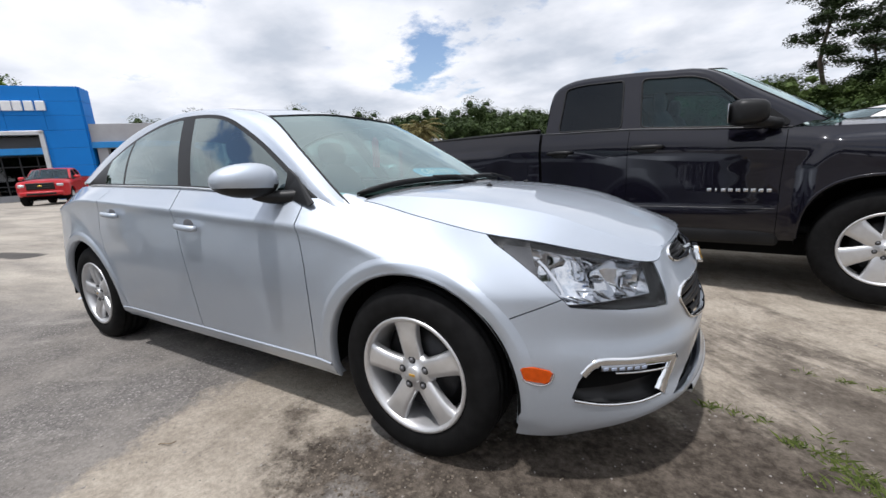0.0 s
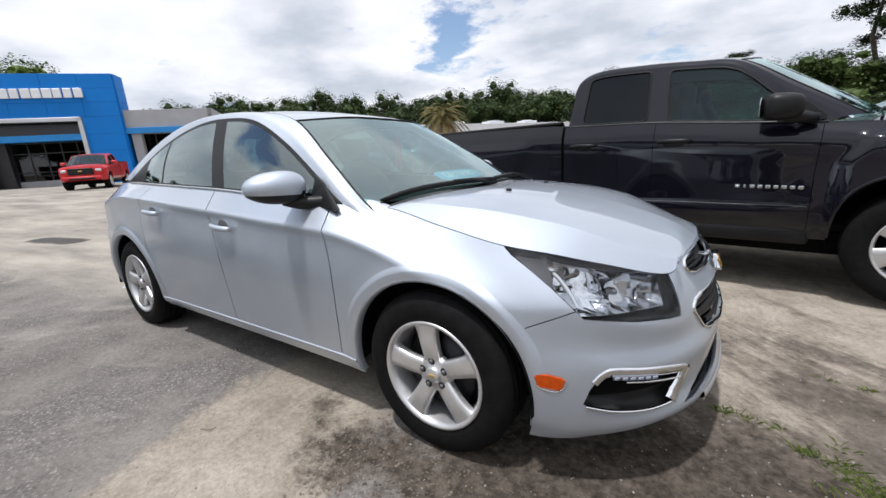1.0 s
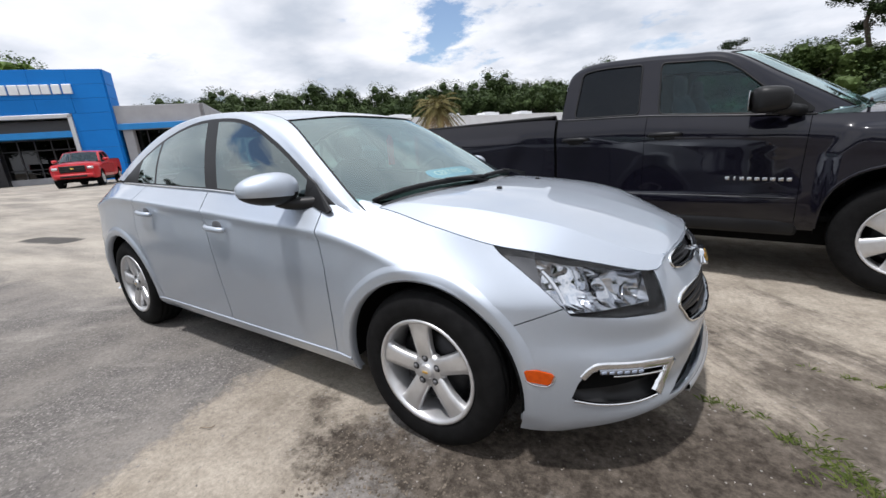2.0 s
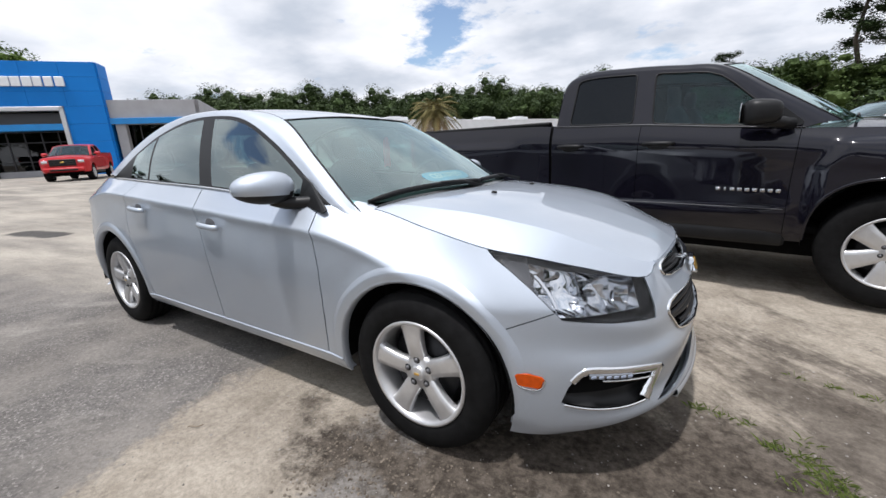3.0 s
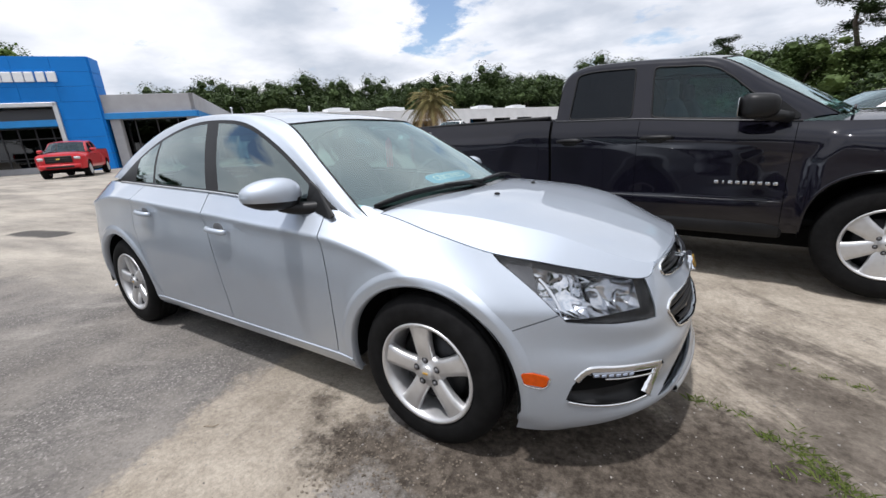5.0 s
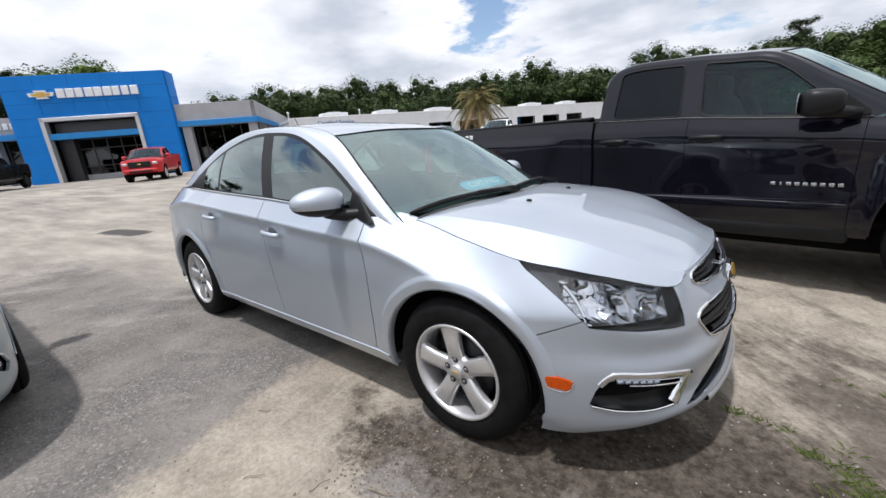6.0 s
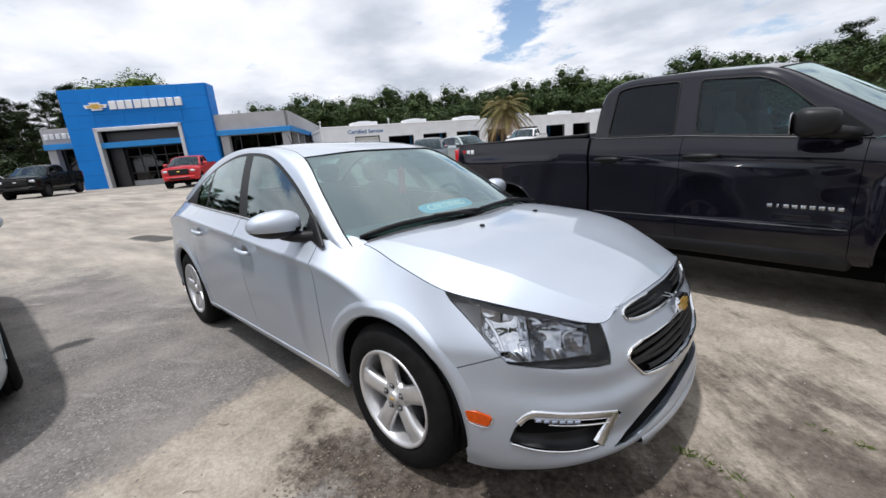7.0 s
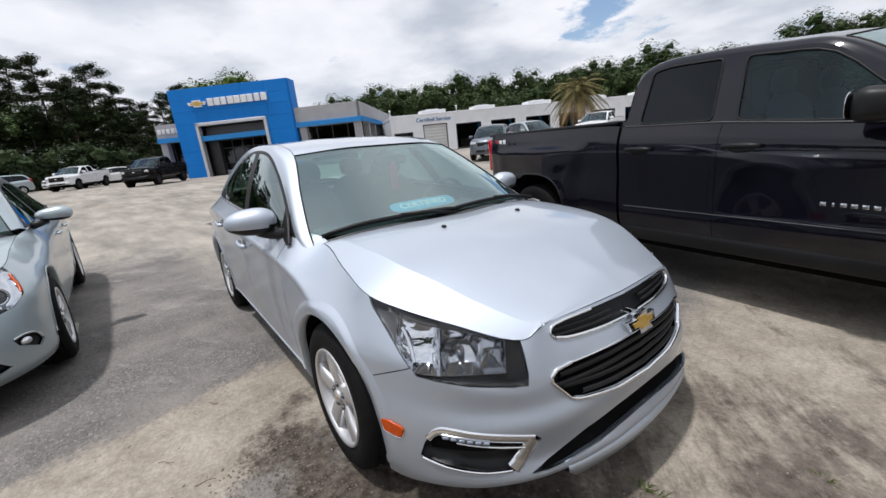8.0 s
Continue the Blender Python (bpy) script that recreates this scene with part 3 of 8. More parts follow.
def sedan_band():
    """Bumpers and flanks: net points from the nose round the side to the tail, bottom to top."""
    net = [
        [(2.19, 0, .235), (2.262, 0, .268), (2.238, 0, .335), (2.250, 0, .455), (2.222, 0, .61), (2.140, 0, .745)],
        [(2.18, -.22, .232), (2.250, -.23, .265), (2.228, -.22, .33), (2.238, -.22, .45), (2.208, -.22, .605), (2.128, -.22, .745)],
        [(2.13, -.44, .225), (2.200, -.46, .255), (2.188, -.43, .325), (2.195, -.43, .44), (2.160, -.43, .575), (2.102, -.407, .734)],
        [(2.07, -.57, .215), (2.135, -.59, .243), (2.130, -.57, .318), (2.135, -.56, .435), (2.105, -.555, .56), (2.082, -.487, .701)],
        [(1.98, -.69, .192), (2.035, -.70, .224), (2.040, -.69, .313), (2.035, -.69, .43), (1.995, -.69, .585), (1.890, -.645, .752)],
        [(1.85, -.79, .172), (1.885, -.795, .208), (1.895, -.797, .31), (1.885, -.798, .43), (1.845, -.79, .63), (1.755, -.735, .792)],
        [(1.70, -.845, .172), (1.705, -.852, .208), (1.708, -.862, .31), (1.70, -.866, .42), (1.67, -.862, .63), (1.605, -.785, .82)],
        [(1.34, -.86, .19), (1.34, -.875, .24), (1.34, -.888, .35), (1.34, -.900, .50), (1.34, -.893, .71), (1.34, -.762, .868)],
        [(1.04, -.855, .20), (1.04, -.873, .25), (1.04, -.886, .35), (1.04, -.902, .54), (1.04, -.897, .80), (1.04, -.726, .926)],
        [(.86, -.85, .20), (.86, -.872, .25), (.86, -.885, .35), (.86, -.902, .55), (.86, -.906, .838), (.86, -.800, .944)],
        [(.40, -.85, .205), (.40, -.872, .25), (.40, -.884, .34), (.40, -.904, .57), (.40, -.912, .868), (.40, -.828, .975)],
        [(0, -.85, .205), (0, -.872, .25), (0, -.884, .34), (0, -.905, .58), (0, -.916, .896), (0, -.835, 1.003)],
        [(-.50, -.85, .205), (-.50, -.874, .25), (-.50, -.885, .345), (-.50, -.907, .59), (-.50, -.917, .924), (-.50, -.83, 1.023)],
        [(-.93, -.85, .205), (-.93, -.876, .255), (-.93, -.889, .35), (-.93, -.909, .60), (-.93, -.915, .948), (-.93, -.815, 1.038)],
        [(-1.34, -.86, .21), (-1.34, -.882, .26), (-1.34, -.897, .36), (-1.34, -.909, .60), (-1.34, -.900, .955), (-1.34, -.780, 1.048)],
        [(-1.78, -.82, .22), (-1.80, -.845, .27), (-1.80, -.868, .36), (-1.80, -.878, .56), (-1.79, -.858, .89), (-1.76, -.715, 1.045)],
        [(-2.08, -.66, .24), (-2.13, -.68, .30), (-2.16, -.70, .42), (-2.17, -.70, .60), (-2.12, -.69, .89), (-2.06, -.585, 1.03)],
        [(-2.17, -.33, .25), (-2.23, -.34, .31), (-2.26, -.35, .44), (-2.26, -.35, .61), (-2.19, -.34, .90), (-2.13, -.30, 1.05)],
        [(-2.19, 0, .255), (-2.25, 0, .315), (-2.285, 0, .445), (-2.28, 0, .62), (-2.21, 0, .90), (-2.15, 0, 1.055)],
    ]
    sharp = [0, 0, 0, 0, 0, 0, 0, .05, .25, .65, 1, 1, 1, 1, .8, .5, .2, 0, 0]
    full = []
    for st, k in zip(net, sharp):
        p = [np.array(q, float) for q in st]
        under = p[4] + (p[3] - p[4]) * .13 + np.array([0, .0065 * k, 0])
        over = p[4] + (p[5] - p[4]) * .16 + np.array([0, -.004 * (1 - k), .002 * (1 - k)])
        j = len(full)
        d = (.001, .003, .006, .008, .008, .006, .002)[j] if j < 7 else 0.0
        out = ((1, 0), (1, 0), (.95, -.3), (.8, -.6), (.65, -.75), (.45, -.9), (.2, -.98))[j] if j < 7 else (0, 0)
        hollow = p[3] + (p[4] - p[3]) * .42 - d * np.array([out[0], out[1], 0])
        full.append([*p[:4], hollow, under, p[4], over, p[5]])
    nu = [8, 8, 6, 6, 7, 7, 12, 10, 6, 12, 12, 14, 12, 12, 12, 10, 8, 7]
    return tensor(full, nu, [4, 4, 6, 5, 4, 3, 3, 7]), nu


grid, nu = sedan_band()
for row in grid:
    for k, p in enumerate(row):
        q = np.array(p, float)
        for ax in (AXLE_F, AXLE_R):
            r = math.hypot(q[0] - ax, q[2] - 0.296)
            if q[1] < -0.7 and r < 0.56:
                q[1] -= 0.010 * max(0.0, 1 - max(r - 0.425, 0) / 0.085) ** 2 * (1 if q[2] > 0.22 else 0.3)
        row[k] = q
cum = np.concatenate([[0], np.cumsum(nu)])
top_rail = [row[-1] for row in grid]
band = from_grid(grid, flip=True)
band.normal_update()
band_tree = BVHTree.FromBMesh(band)
skin = Skin(band)


def on_body(view, a, b, tree=None):
    """The place and normal on the near flank or nose at (a, b) of a flat view."""
    e1, e2 = Vector(view[0]).normalized(), Vector(view[1]).normalized()
    out = e2.cross(e1) if view is SIDE_VIEW else e1.cross(e2)
    if view is SIDE_VIEW:
        out = Vector((0, -1, 0))
    hit, nor, _, _ = (tree or band_tree).ray_cast(e1 * a + e2 * b + out * 6, -out)
    if hit is None:
        hit, nor, _, _ = (tree or band_tree).find_nearest(e1 * a + e2 * b + out * 1.2)
    if nor.dot(out) < 0:
        nor = -nor
    return hit, nor


def ribbon(view, line, width, proud, closed=False, tree=None, sink=0.0, fine=None):
    """A trim strip that lies on the body along a line."""
    pts = [on_body(view, a, b, tree) for a, b in (catmull(line, fine) if fine else line)]
    n = len(pts)
    rows = []
    for i, (p, nor) in enumerate(pts):
        a, b = (pts[i - 1][0], pts[(i + 1) % n][0]) if closed else (pts[max(i - 1, 0)][0], pts[min(i + 1, n - 1)][0])
        s = (b - a).normalized().cross(nor).normalized()
        w = width[i] if isinstance(width, list) else width
        base = p - nor * sink
        rows.append([base - s * w / 2 - nor * 0.004, base - s * w * 0.42 + nor * proud * 0.7, base - s * w * 0.2 + nor * proud, base + s * w * 0.2 + nor * proud, base + s * w * 0.42 + nor * proud * 0.7, base + s * w / 2 - nor * 0.004])
    return from_grid(rows, close_u=closed)


def sunk(bm, depth, scale=1.0):
    bm.normal_update()
    for v, n in [(v, v.normal.copy()) for v in bm.verts]:
        v.co -= n * depth
    return bm


near_side = lambda c: c.y < -0.5
circle = lambda cx, r, n=56: [(cx + r * math.cos(2 * math.pi * i / n), ARCH_Z + r * math.sin(2 * math.pi * i / n)) for i in range(n)]

LAMP = [(.577, .90), (.580, .820), (.600, .790), (.640, .752), (.690, .700), (.735, .648), (.770, .607), (.776, .602), (.80, .599), (.90, .588), (1.0, .577), (1.10, .569), (1.137, .567), (1.139, .60), (1.128, .66), (1.112, .715), (1.10, .90)]
FOG = [(.768, .318), (.785, .365), (.815, .415), (.845, .434), (.95, .430), (1.08, .415), (1.155, .402), (1.172, .385), (1.15, .36), (1.105, .30), (1.075, .285), (1.0, .280), (.88, .287), (.80, .300)]
MARKER = [(.622, .409), (.628, .420), (.66, .420), (.705, .408), (.712, .400), (.703, .375), (.69, .368), (.64, .378)]
SLOT = [(.02, .733), (-.20, .734), (-.345, .730), (-.386, .721), (-.397, .703), (-.386, .688), (-.34, .680), (-.2, .675), (.02, .672)]
GRILLE = [(.02, .612), (-.2, .610), (-.34, .604), (-.41, .595), (-.436, .577), (-.438, .560), (-.382, .497), (-.33, .486), (-.18, .472), (.02, .466)]
INTAKE = [(.02, .392), (-.18, .385), (-.34, .355), (-.48, .305), (-.55, .272), (-.50, .268), (-.34, .288), (-.18, .305), (.02, .312)]
TAIL = [(-1.88, .93), (-1.80, .95), (-1.80, .99), (-2.4, 1.0), (-2.4, .78), (-2.02, .79)]

cut_along(band, circle(AXLE_F, ARCH), *SIDE_VIEW, want=near_side)
cut_along(band, circle(AXLE_R, ARCH), *SIDE_VIEW, want=near_side)
in_arch = lambda c: c.y < -0.6 and (math.hypot(c.x - AXLE_F, c.z - ARCH_Z) < ARCH or math.hypot(c.x - AXLE_R, c.z - ARCH_Z) < ARCH)
take(band, in_arch).free()
corner = lambda c: c.y < 0.02 and c.x > 1.45
nose = lambda c: c.x > 1.9
cut_along(band, LAMP, *CORNER_VIEW, near=.04, want=lambda c: corner(c) and c.z > .5)
cut_along(band, FOG, *CORNER_VIEW, near=.04, want=lambda c: corner(c) and c.z < .5)
cut_along(band, MARKER, *CORNER_VIEW, near=.03, want=lambda c: corner(c) and c.z < .5)
for shape in (SLOT, GRILLE, INTAKE):
    cut_along(band, shape, *FRONT_VIEW, near=.035, want=nose)
cut_along(band, [(1.55, .525), (1.64, .540), (1.75, .585), (1.865, .632)], *SIDE_VIEW, near=.04, want=lambda c: near_side(c) and c.x > 1.5, closed=False)
DOOR_F = [(.798, .99), (.806, .93), (.838, .80), (.856, .68), (.860, .55), (.852, .40), (.838, .245)]
DOOR_B = [(-.115, 1.05), (-.10, .95), (-.072, .80), (-.045, .60), (-.030, .42), (-.025, .245)]
DOOR_R = [(-.905, 1.08), (-.950, .97), (-.992, .86), (-1.004, .77), (-.990, .64), (-.935, .48), (-.890, .36), (-.872, .245)]
for line in (DOOR_F, DOOR_B, DOOR_R):
    cut_along(band, line, *SIDE_VIEW, near=.05, want=near_side, closed=False)
cut_along(band, [(1.02, .262), (-1.02, .262)], *SIDE_VIEW, near=.03, want=near_side, closed=False)
cut_along(band, TAIL, *SIDE_VIEW, near=.04, want=lambda c: c.x < -1.7 and c.y < -.3, closed=False)
cut_along(band, [(-1.60, .60), (-2.0, .62), (-2.4, .66)], *SIDE_VIEW, near=.04, want=lambda c: c.x < -1.6, closed=False)


def line_x(line, z):
    zs, xs = [p[1] for p in line][::-1], [p[0] for p in line][::-1]
    return float(np.interp(z, zs, xs))


def view_2d(view, c):
    return c.dot(Vector(view[0]).normalized()), c.dot(Vector(view[1]).normalized())


lamp_patch = take(band, lambda c: corner(c) and c.z > .5 and inside(view_2d(CORNER_VIEW, c), LAMP))
fog_patch = take(band, lambda c: corner(c) and c.z < .5 and inside(view_2d(CORNER_VIEW, c), FOG))
marker_patch = take(band, lambda c: corner(c) and c.z < .5 and inside(view_2d(CORNER_VIEW, c), MARKER))
slot_patch = take(band, lambda c: nose(c) and inside((c.y, c.z), SLOT))
grille_patch = take(band, lambda c: nose(c) and inside((c.y, c.z), GRILLE))
intake_patch = take(band, lambda c: nose(c) and inside((c.y, c.z), INTAKE))
tail_patch = take(band, lambda c: c.x < -1.7 and c.y < -.3 and inside((c.x, c.z), TAIL))
SEAM = [(1.55, .525), (1.64, .540), (1.75, .585), (1.865, .632)]
is_bumper = lambda c: c.x > 1.6 and (c.x > 1.865 or c.z < float(np.interp(c.x, [p[0] for p in SEAM], [p[1] for p in SEAM])))
bumper_half = take(band, is_bumper)
sill = take(band, lambda c: c.y < -.5 and c.z < .262 and -1.02 < c.x < 1.02)
fender = take(band, lambda c: c.x > line_x(DOOR_F, c.z))
door_front = take(band, lambda c: line_x(DOOR_B, c.z) < c.x)
door_rear = take(band, lambda c: line_x(DOOR_R, c.z) < c.x)
rear_bumper_half = take(band, lambda c: c.x < -1.6 and c.z < float(np.interp(c.x, [-2.4, -2.0, -1.60], [.66, .62, .60])))
quarter = band


def pair(name, bm, mat, parent=sedan, label="", smooth=True):
    """A part of the near flank and its twin on the far one."""
    twin = mirrored(bm)
    return part(name, bm, mat, parent, label, smooth), part(name, twin, mat, parent, label, smooth)


middle = lambda p: abs(p.y) < 0.002
strake = ribbon(SIDE_VIEW, [(x, .268) for x in np.linspace(.94, -.93, 50)], .013, .006)
lip_rows = []
for y in np.linspace(-.43, .43, 45):
    xo = 2.262 - .29 * y * y
    e = .030 * max(0.0, min(1.0, (.43 - abs(y)) / .035))
    lip_rows.append([(xo - .012, y, .274), (xo + .006, y, .258), (xo + .008, y, .240), (xo - .002, y, .236 - e), (xo - .05, y, .232 - e), (xo - .055, y, .25)])
front_bumper = part("front_bumper", panel(both_sides(bumper_half)), SILVER, sedan)
rear_bumper = part("rear_bumper", panel(both_sides(rear_bumper_half)), SILVER, sedan)
part("front_lip", from_grid(lip_rows, flip=True), SILVER, sedan)
pair("sill_strake", strake, SILVER)
sills = pair("sill_panel", panel(sill), SILVER)
fenders = pair("front_fender", panel(fender, .0026), SILVER)
doors_front = pair("front_door", panel(door_front, .0032), SILVER)
doors_rear = pair("rear_door", panel(door_rear, .0032), SILVER)
rear_quarter = part("rear_quarter", panel(both_sides(quarter)), SILVER, sedan)
skin.shade(front_bumper, rear_bumper, rear_quarter, *sills, *fenders, *doors_front, *doors_rear)
pair("tail_light", panel(tail_patch, 0.001), RED_LENS, label="red tail light lens")

# hood, roof, screens
i_cowl, i_nose = int(cum[8]), int(cum[2])
edge = [np.array(p) for p in top_rail[i_nose:i_cowl + 1]][::-1]
front_edge = [np.array(p) for p in top_rail[:i_nose + 1]]
n_edge = len(edge) - 1
centre = catmull([(1.175, 0, .968), (1.40, 0, .952), (1.65, 0, .914), (1.88, 0, .858), (2.05, 0, .798), tuple(front_edge[0])], n_edge)
d_cowl = catmull([(1.175, 0, .968), (1.15, -.30, .966), (1.095, -.58, .950), tuple(edge[0])], len(front_edge) - 1)
hood_grid = coons(centre, edge, d_cowl, front_edge)
n_hood = 28
for i, row in enumerate(hood_grid):
    u = i / n_edge
    vc = 0.955 - 0.165 * math.sin(math.pi * min(u * .96, 1)) ** 0.8
    vs = [vc * j / 21 for j in range(21)] + [vc + (1 - vc) * j / (n_hood - 21) for j in range(n_hood - 20)]
    old = np.array(row)
    row[:] = [np.array([np.interp(v * (len(old) - 1), range(len(old)), old[:, k]) for k in range(3)]) for v in vs]
    for v, p in zip(vs, row):
        lift = math.sin(math.pi * min(u * 1.02, 1)) ** 0.7
        flat = 0.10 * v * v / vc if v < vc else 0.10 * vc + (1 - 0.10 * vc) * (v - vc) / (1 - vc)
        p[2] += (0.066 - 0.014 * u) * lift * max(v - flat, 0.0) + 0.006 * lift * (1 - (v / .9) ** 2 if v < .9 else 0)
crease = {tuple(round(abs(float(c)), 4) for c in row[21]) for row in hood_grid[2:-int(n_edge * .12)]}
hood_bm = both_sides(from_grid(hood_grid, flip=False))
for e in hood_bm.edges:
    e.smooth = not all(tuple(round(abs(c), 4) for c in v.co) in crease for v in e.verts)
bmesh.ops.recalc_face_normals(hood_bm, faces=hood_bm.faces[:])
if sum(f.normal.z for f in hood_bm.faces) < 0:
    bmesh.ops.reverse_faces(hood_bm, faces=hood_bm.faces[:])
hood_bm.normal_update()
hood_tree = BVHTree.FromBMesh(hood_bm)
hood = part("hood", panel(hood_bm, 0.0018), SILVER, sedan)

T_IN = [(1.0, -.764, .906), (.905, -.748, .972), (.665, -.684, 1.136), (.312, -.576, 1.348), (.07, -.556, 1.412), (-.30, -.556, 1.446), (-.72, -.572, 1.437), (-1.05, -.602, 1.374), (-1.40, -.655, 1.236), (-1.77, -.69, 1.068)]
T_OUT = [(.862, -.800, .944), (.79, -.788, .984), (.605, -.742, 1.098), (.345, -.688, 1.246), (.06, -.648, 1.368), (-.25, -.632, 1.407), (-.55, -.636, 1.400), (-.90, -.668, 1.324), (-1.17, -.715, 1.212), (-1.42, -.775, 1.066)]
t_in, t_out = catmull_at(T_IN, 8), catmull_at(T_OUT, 8)
rail_rows = []
for a, b in zip(t_in, t_out):
    a, b = np.array(a), np.array(b)
    m = (a + b) / 2 + np.array([0.0, -0.012, 0.012])
    rail_rows.append(catmull_at([a, m, b], 4))
rail_rows.insert(0, [np.array(p) + np.array([.030, -.004, -.040]) for p in rail_rows[0]])
rail_bm = from_grid(rail_rows)
bmesh.ops.recalc_face_normals(rail_bm, faces=rail_bm.faces[:])
if sum(f.normal.y for f in rail_bm.faces) > 0:
    bmesh.ops.reverse_faces(rail_bm, faces=rail_bm.faces[:])
pair("roof_pillar", panel(rail_bm, 0.0, 0.01), SILVER)

in_pts = np.array(t_in)
i_ws, i_bl = 3 * 8, 7 * 8
roof_edge = [np.array(p) for p in t_in[i_ws:i_bl + 1]]
ws_side = [np.array(p) for p in t_in[:i_ws + 1]]
back_side = [np.array(p) for p in t_in[i_bl:]]
nv = 12


def sheet_up(bm):
    bmesh.ops.recalc_face_normals(bm, faces=bm.faces[:])
    if sum(f.normal.z for f in bm.faces) < 0:
        bmesh.ops.reverse_faces(bm, faces=bm.faces[:])
    return bm


roof_c = catmull([(.46, 0, 1.372), (.25, 0, 1.418), (-.1, 0, 1.458), (-.45, 0, 1.466), (-.85, 0, 1.440), (-1.12, 0, 1.385)], len(roof_edge) - 1)
roof_f = catmull([roof_c[0], (.430, -.30, 1.369), roof_edge[0]], nv)
roof_b = catmull([roof_c[-1], (-1.10, -.30, 1.383), roof_edge[-1]], nv)
roof = part("roof", panel(sheet_up(both_sides(from_grid(coons(roof_c, roof_edge, roof_f, roof_b)))), 0.001), SILVER, sedan)
ws_c = catmull([(1.22, 0, .965), (1.0, 0, 1.085), (.73, 0, 1.225), roof_c[0]], len(ws_side) - 1)
ws_b = catmull([ws_c[0], (1.185, -.30, .960), (1.095, -.58, .945), ws_side[0]], nv)
ws_rows = coons(ws_c, ws_side, ws_b, roof_f)
ws_bm = sheet_up(both_sides(from_grid(ws_rows)))
ws_tree = BVHTree.FromBMesh(ws_bm)
windscreen = part("windscreen", ws_bm, GLASS_WS, sedan, "greenish windscreen glass")
rear_c = catmull([roof_c[-1], (-1.4, 0, 1.275), (-1.72, 0, 1.100)], len(back_side) - 1)
rear_b = catmull([rear_c[-1], (-1.74, -.35, 1.088), back_side[-1]], nv)
part("rear_screen", sheet_up(both_sides(from_grid(coons(rear_c, back_side, roof_b, rear_b)))), GLASS_WS, sedan)
frit = [ws_side[i] for i in range(len(ws_side))] + [np.array(p) for p in roof_f[::-1]]
frit_bm = tube([Vector(p) + Vector((0.004, 0.004, 0.001)) for p in frit], 0.0045, 6)
pair("roof_moulding", tube([np.array(p) + np.array([0, .003, -.0025]) for p in t_in[i_ws:i_bl + 2]], .0042, 6), TRIM, label="black roof drip moulding")
part("windscreen_seal", both_sides(frit_bm), TRIM, sedan)

i_deck = int(cum[15])
deck_edge = [np.array(p) for p in top_rail[i_deck:int(cum[16]) + 1]]
deck_back = [np.array(p) for p in top_rail[int(cum[16]):]][::-1]
deck_c = catmull([(-1.73, 0, 1.092), (-1.95, 0, 1.085), tuple(deck_back[0])], len(deck_edge) - 1)
deck_f = catmull([deck_c[0], (-1.74, -.35, 1.088), deck_edge[0]], len(deck_back) - 1)
part("trunk_lid", panel(sheet_up(both_sides(from_grid(coons(deck_c, deck_edge, deck_f, deck_back))))), SILVER, sedan)

# side windows
belt = [np.array(p) for p in top_rail[int(cum[9]):int(cum[15]) + 1]]
belt_x, belt_y, belt_z = [p[0] for p in belt][::-1], [p[1] for p in belt][::-1], [p[2] for p in belt][::-1]
out_x, out_y, out_z = [p[0] for p in t_out][::-1], [p[1] for p in t_out][::-1], [p[2] for p in t_out][::-1]
belt_at = lambda x: np.array([x, np.interp(x, belt_x, belt_y), np.interp(x, belt_x, belt_z)])
out_at = lambda x: np.array([x, np.interp(x, out_x, out_y), np.interp(x, out_x, out_z)])
green = []
for x in np.linspace(.862, -1.46, 96):
    a, b = belt_at(x), out_at(x)
    green.append([a + (b - a) * t + np.array([0, -0.014 * math.sin(math.pi * t) * min(1, (b[2] - a[2]) / .25), 0]) for t in np.linspace(0, 1, 13)])
side_bm = from_grid(green, flip=True)
side_bm.normal_update()
side_tree = BVHTree.FromBMesh(side_bm)


def window_outline(x0, x1, low=0.014, high=0.026, n=12, slant0=0.0, slant1=0.0):
    """From x0 (rear) to x1 (front), along the belt and back along the frame."""
    lower = [(x, float(belt_at(x)[2]) + low) for x in np.linspace(x0, x1, n)]
    upper = [(x, float(out_at(x)[2]) - high) for x in np.linspace(x1 + slant1, x0 + slant0, n)]
    return lower + [p for p in upper if p[1] > float(belt_at(p[0])[2]) + low + 0.02]


FRONT_WIN = window_outline(-.025, .68, high=.020, slant0=-.195, slant1=-.02)
REAR_WIN = window_outline(-.785, -.150, high=.020, slant0=-.085, slant1=-.195)
QUARTER_WIN = window_outline(-1.10, -.812, high=.024, slant0=-.03, slant1=-.085)
panes = []
for shape in (FRONT_WIN, REAR_WIN, QUARTER_WIN):
    cut_along(side_bm, shape, *SIDE_VIEW, near=.04)
    panes.append(take(side_bm, lambda c: inside((c.x, c.z), shape)))
pair("window_frame", panel(side_bm, 0.0, 0.016), TRIM)
pair("front_door_glass", panes[0], GLASS_SIDE)
pair("rear_door_glass", panes[1], GLASS_SIDE)
pair("quarter_glass", panes[2], GLASS_SIDE)
BELT_LINE = [(x, float(belt_at(x)[2]) + 0.002) for x in np.linspace(.72, -1.40, 40)]
pair("belt_moulding", tube([belt_at(x) + np.array([0, -0.006, 0.003]) for x in np.linspace(.74, -1.42, 60)], 0.006, 6), CHROME, label="bright belt moulding")

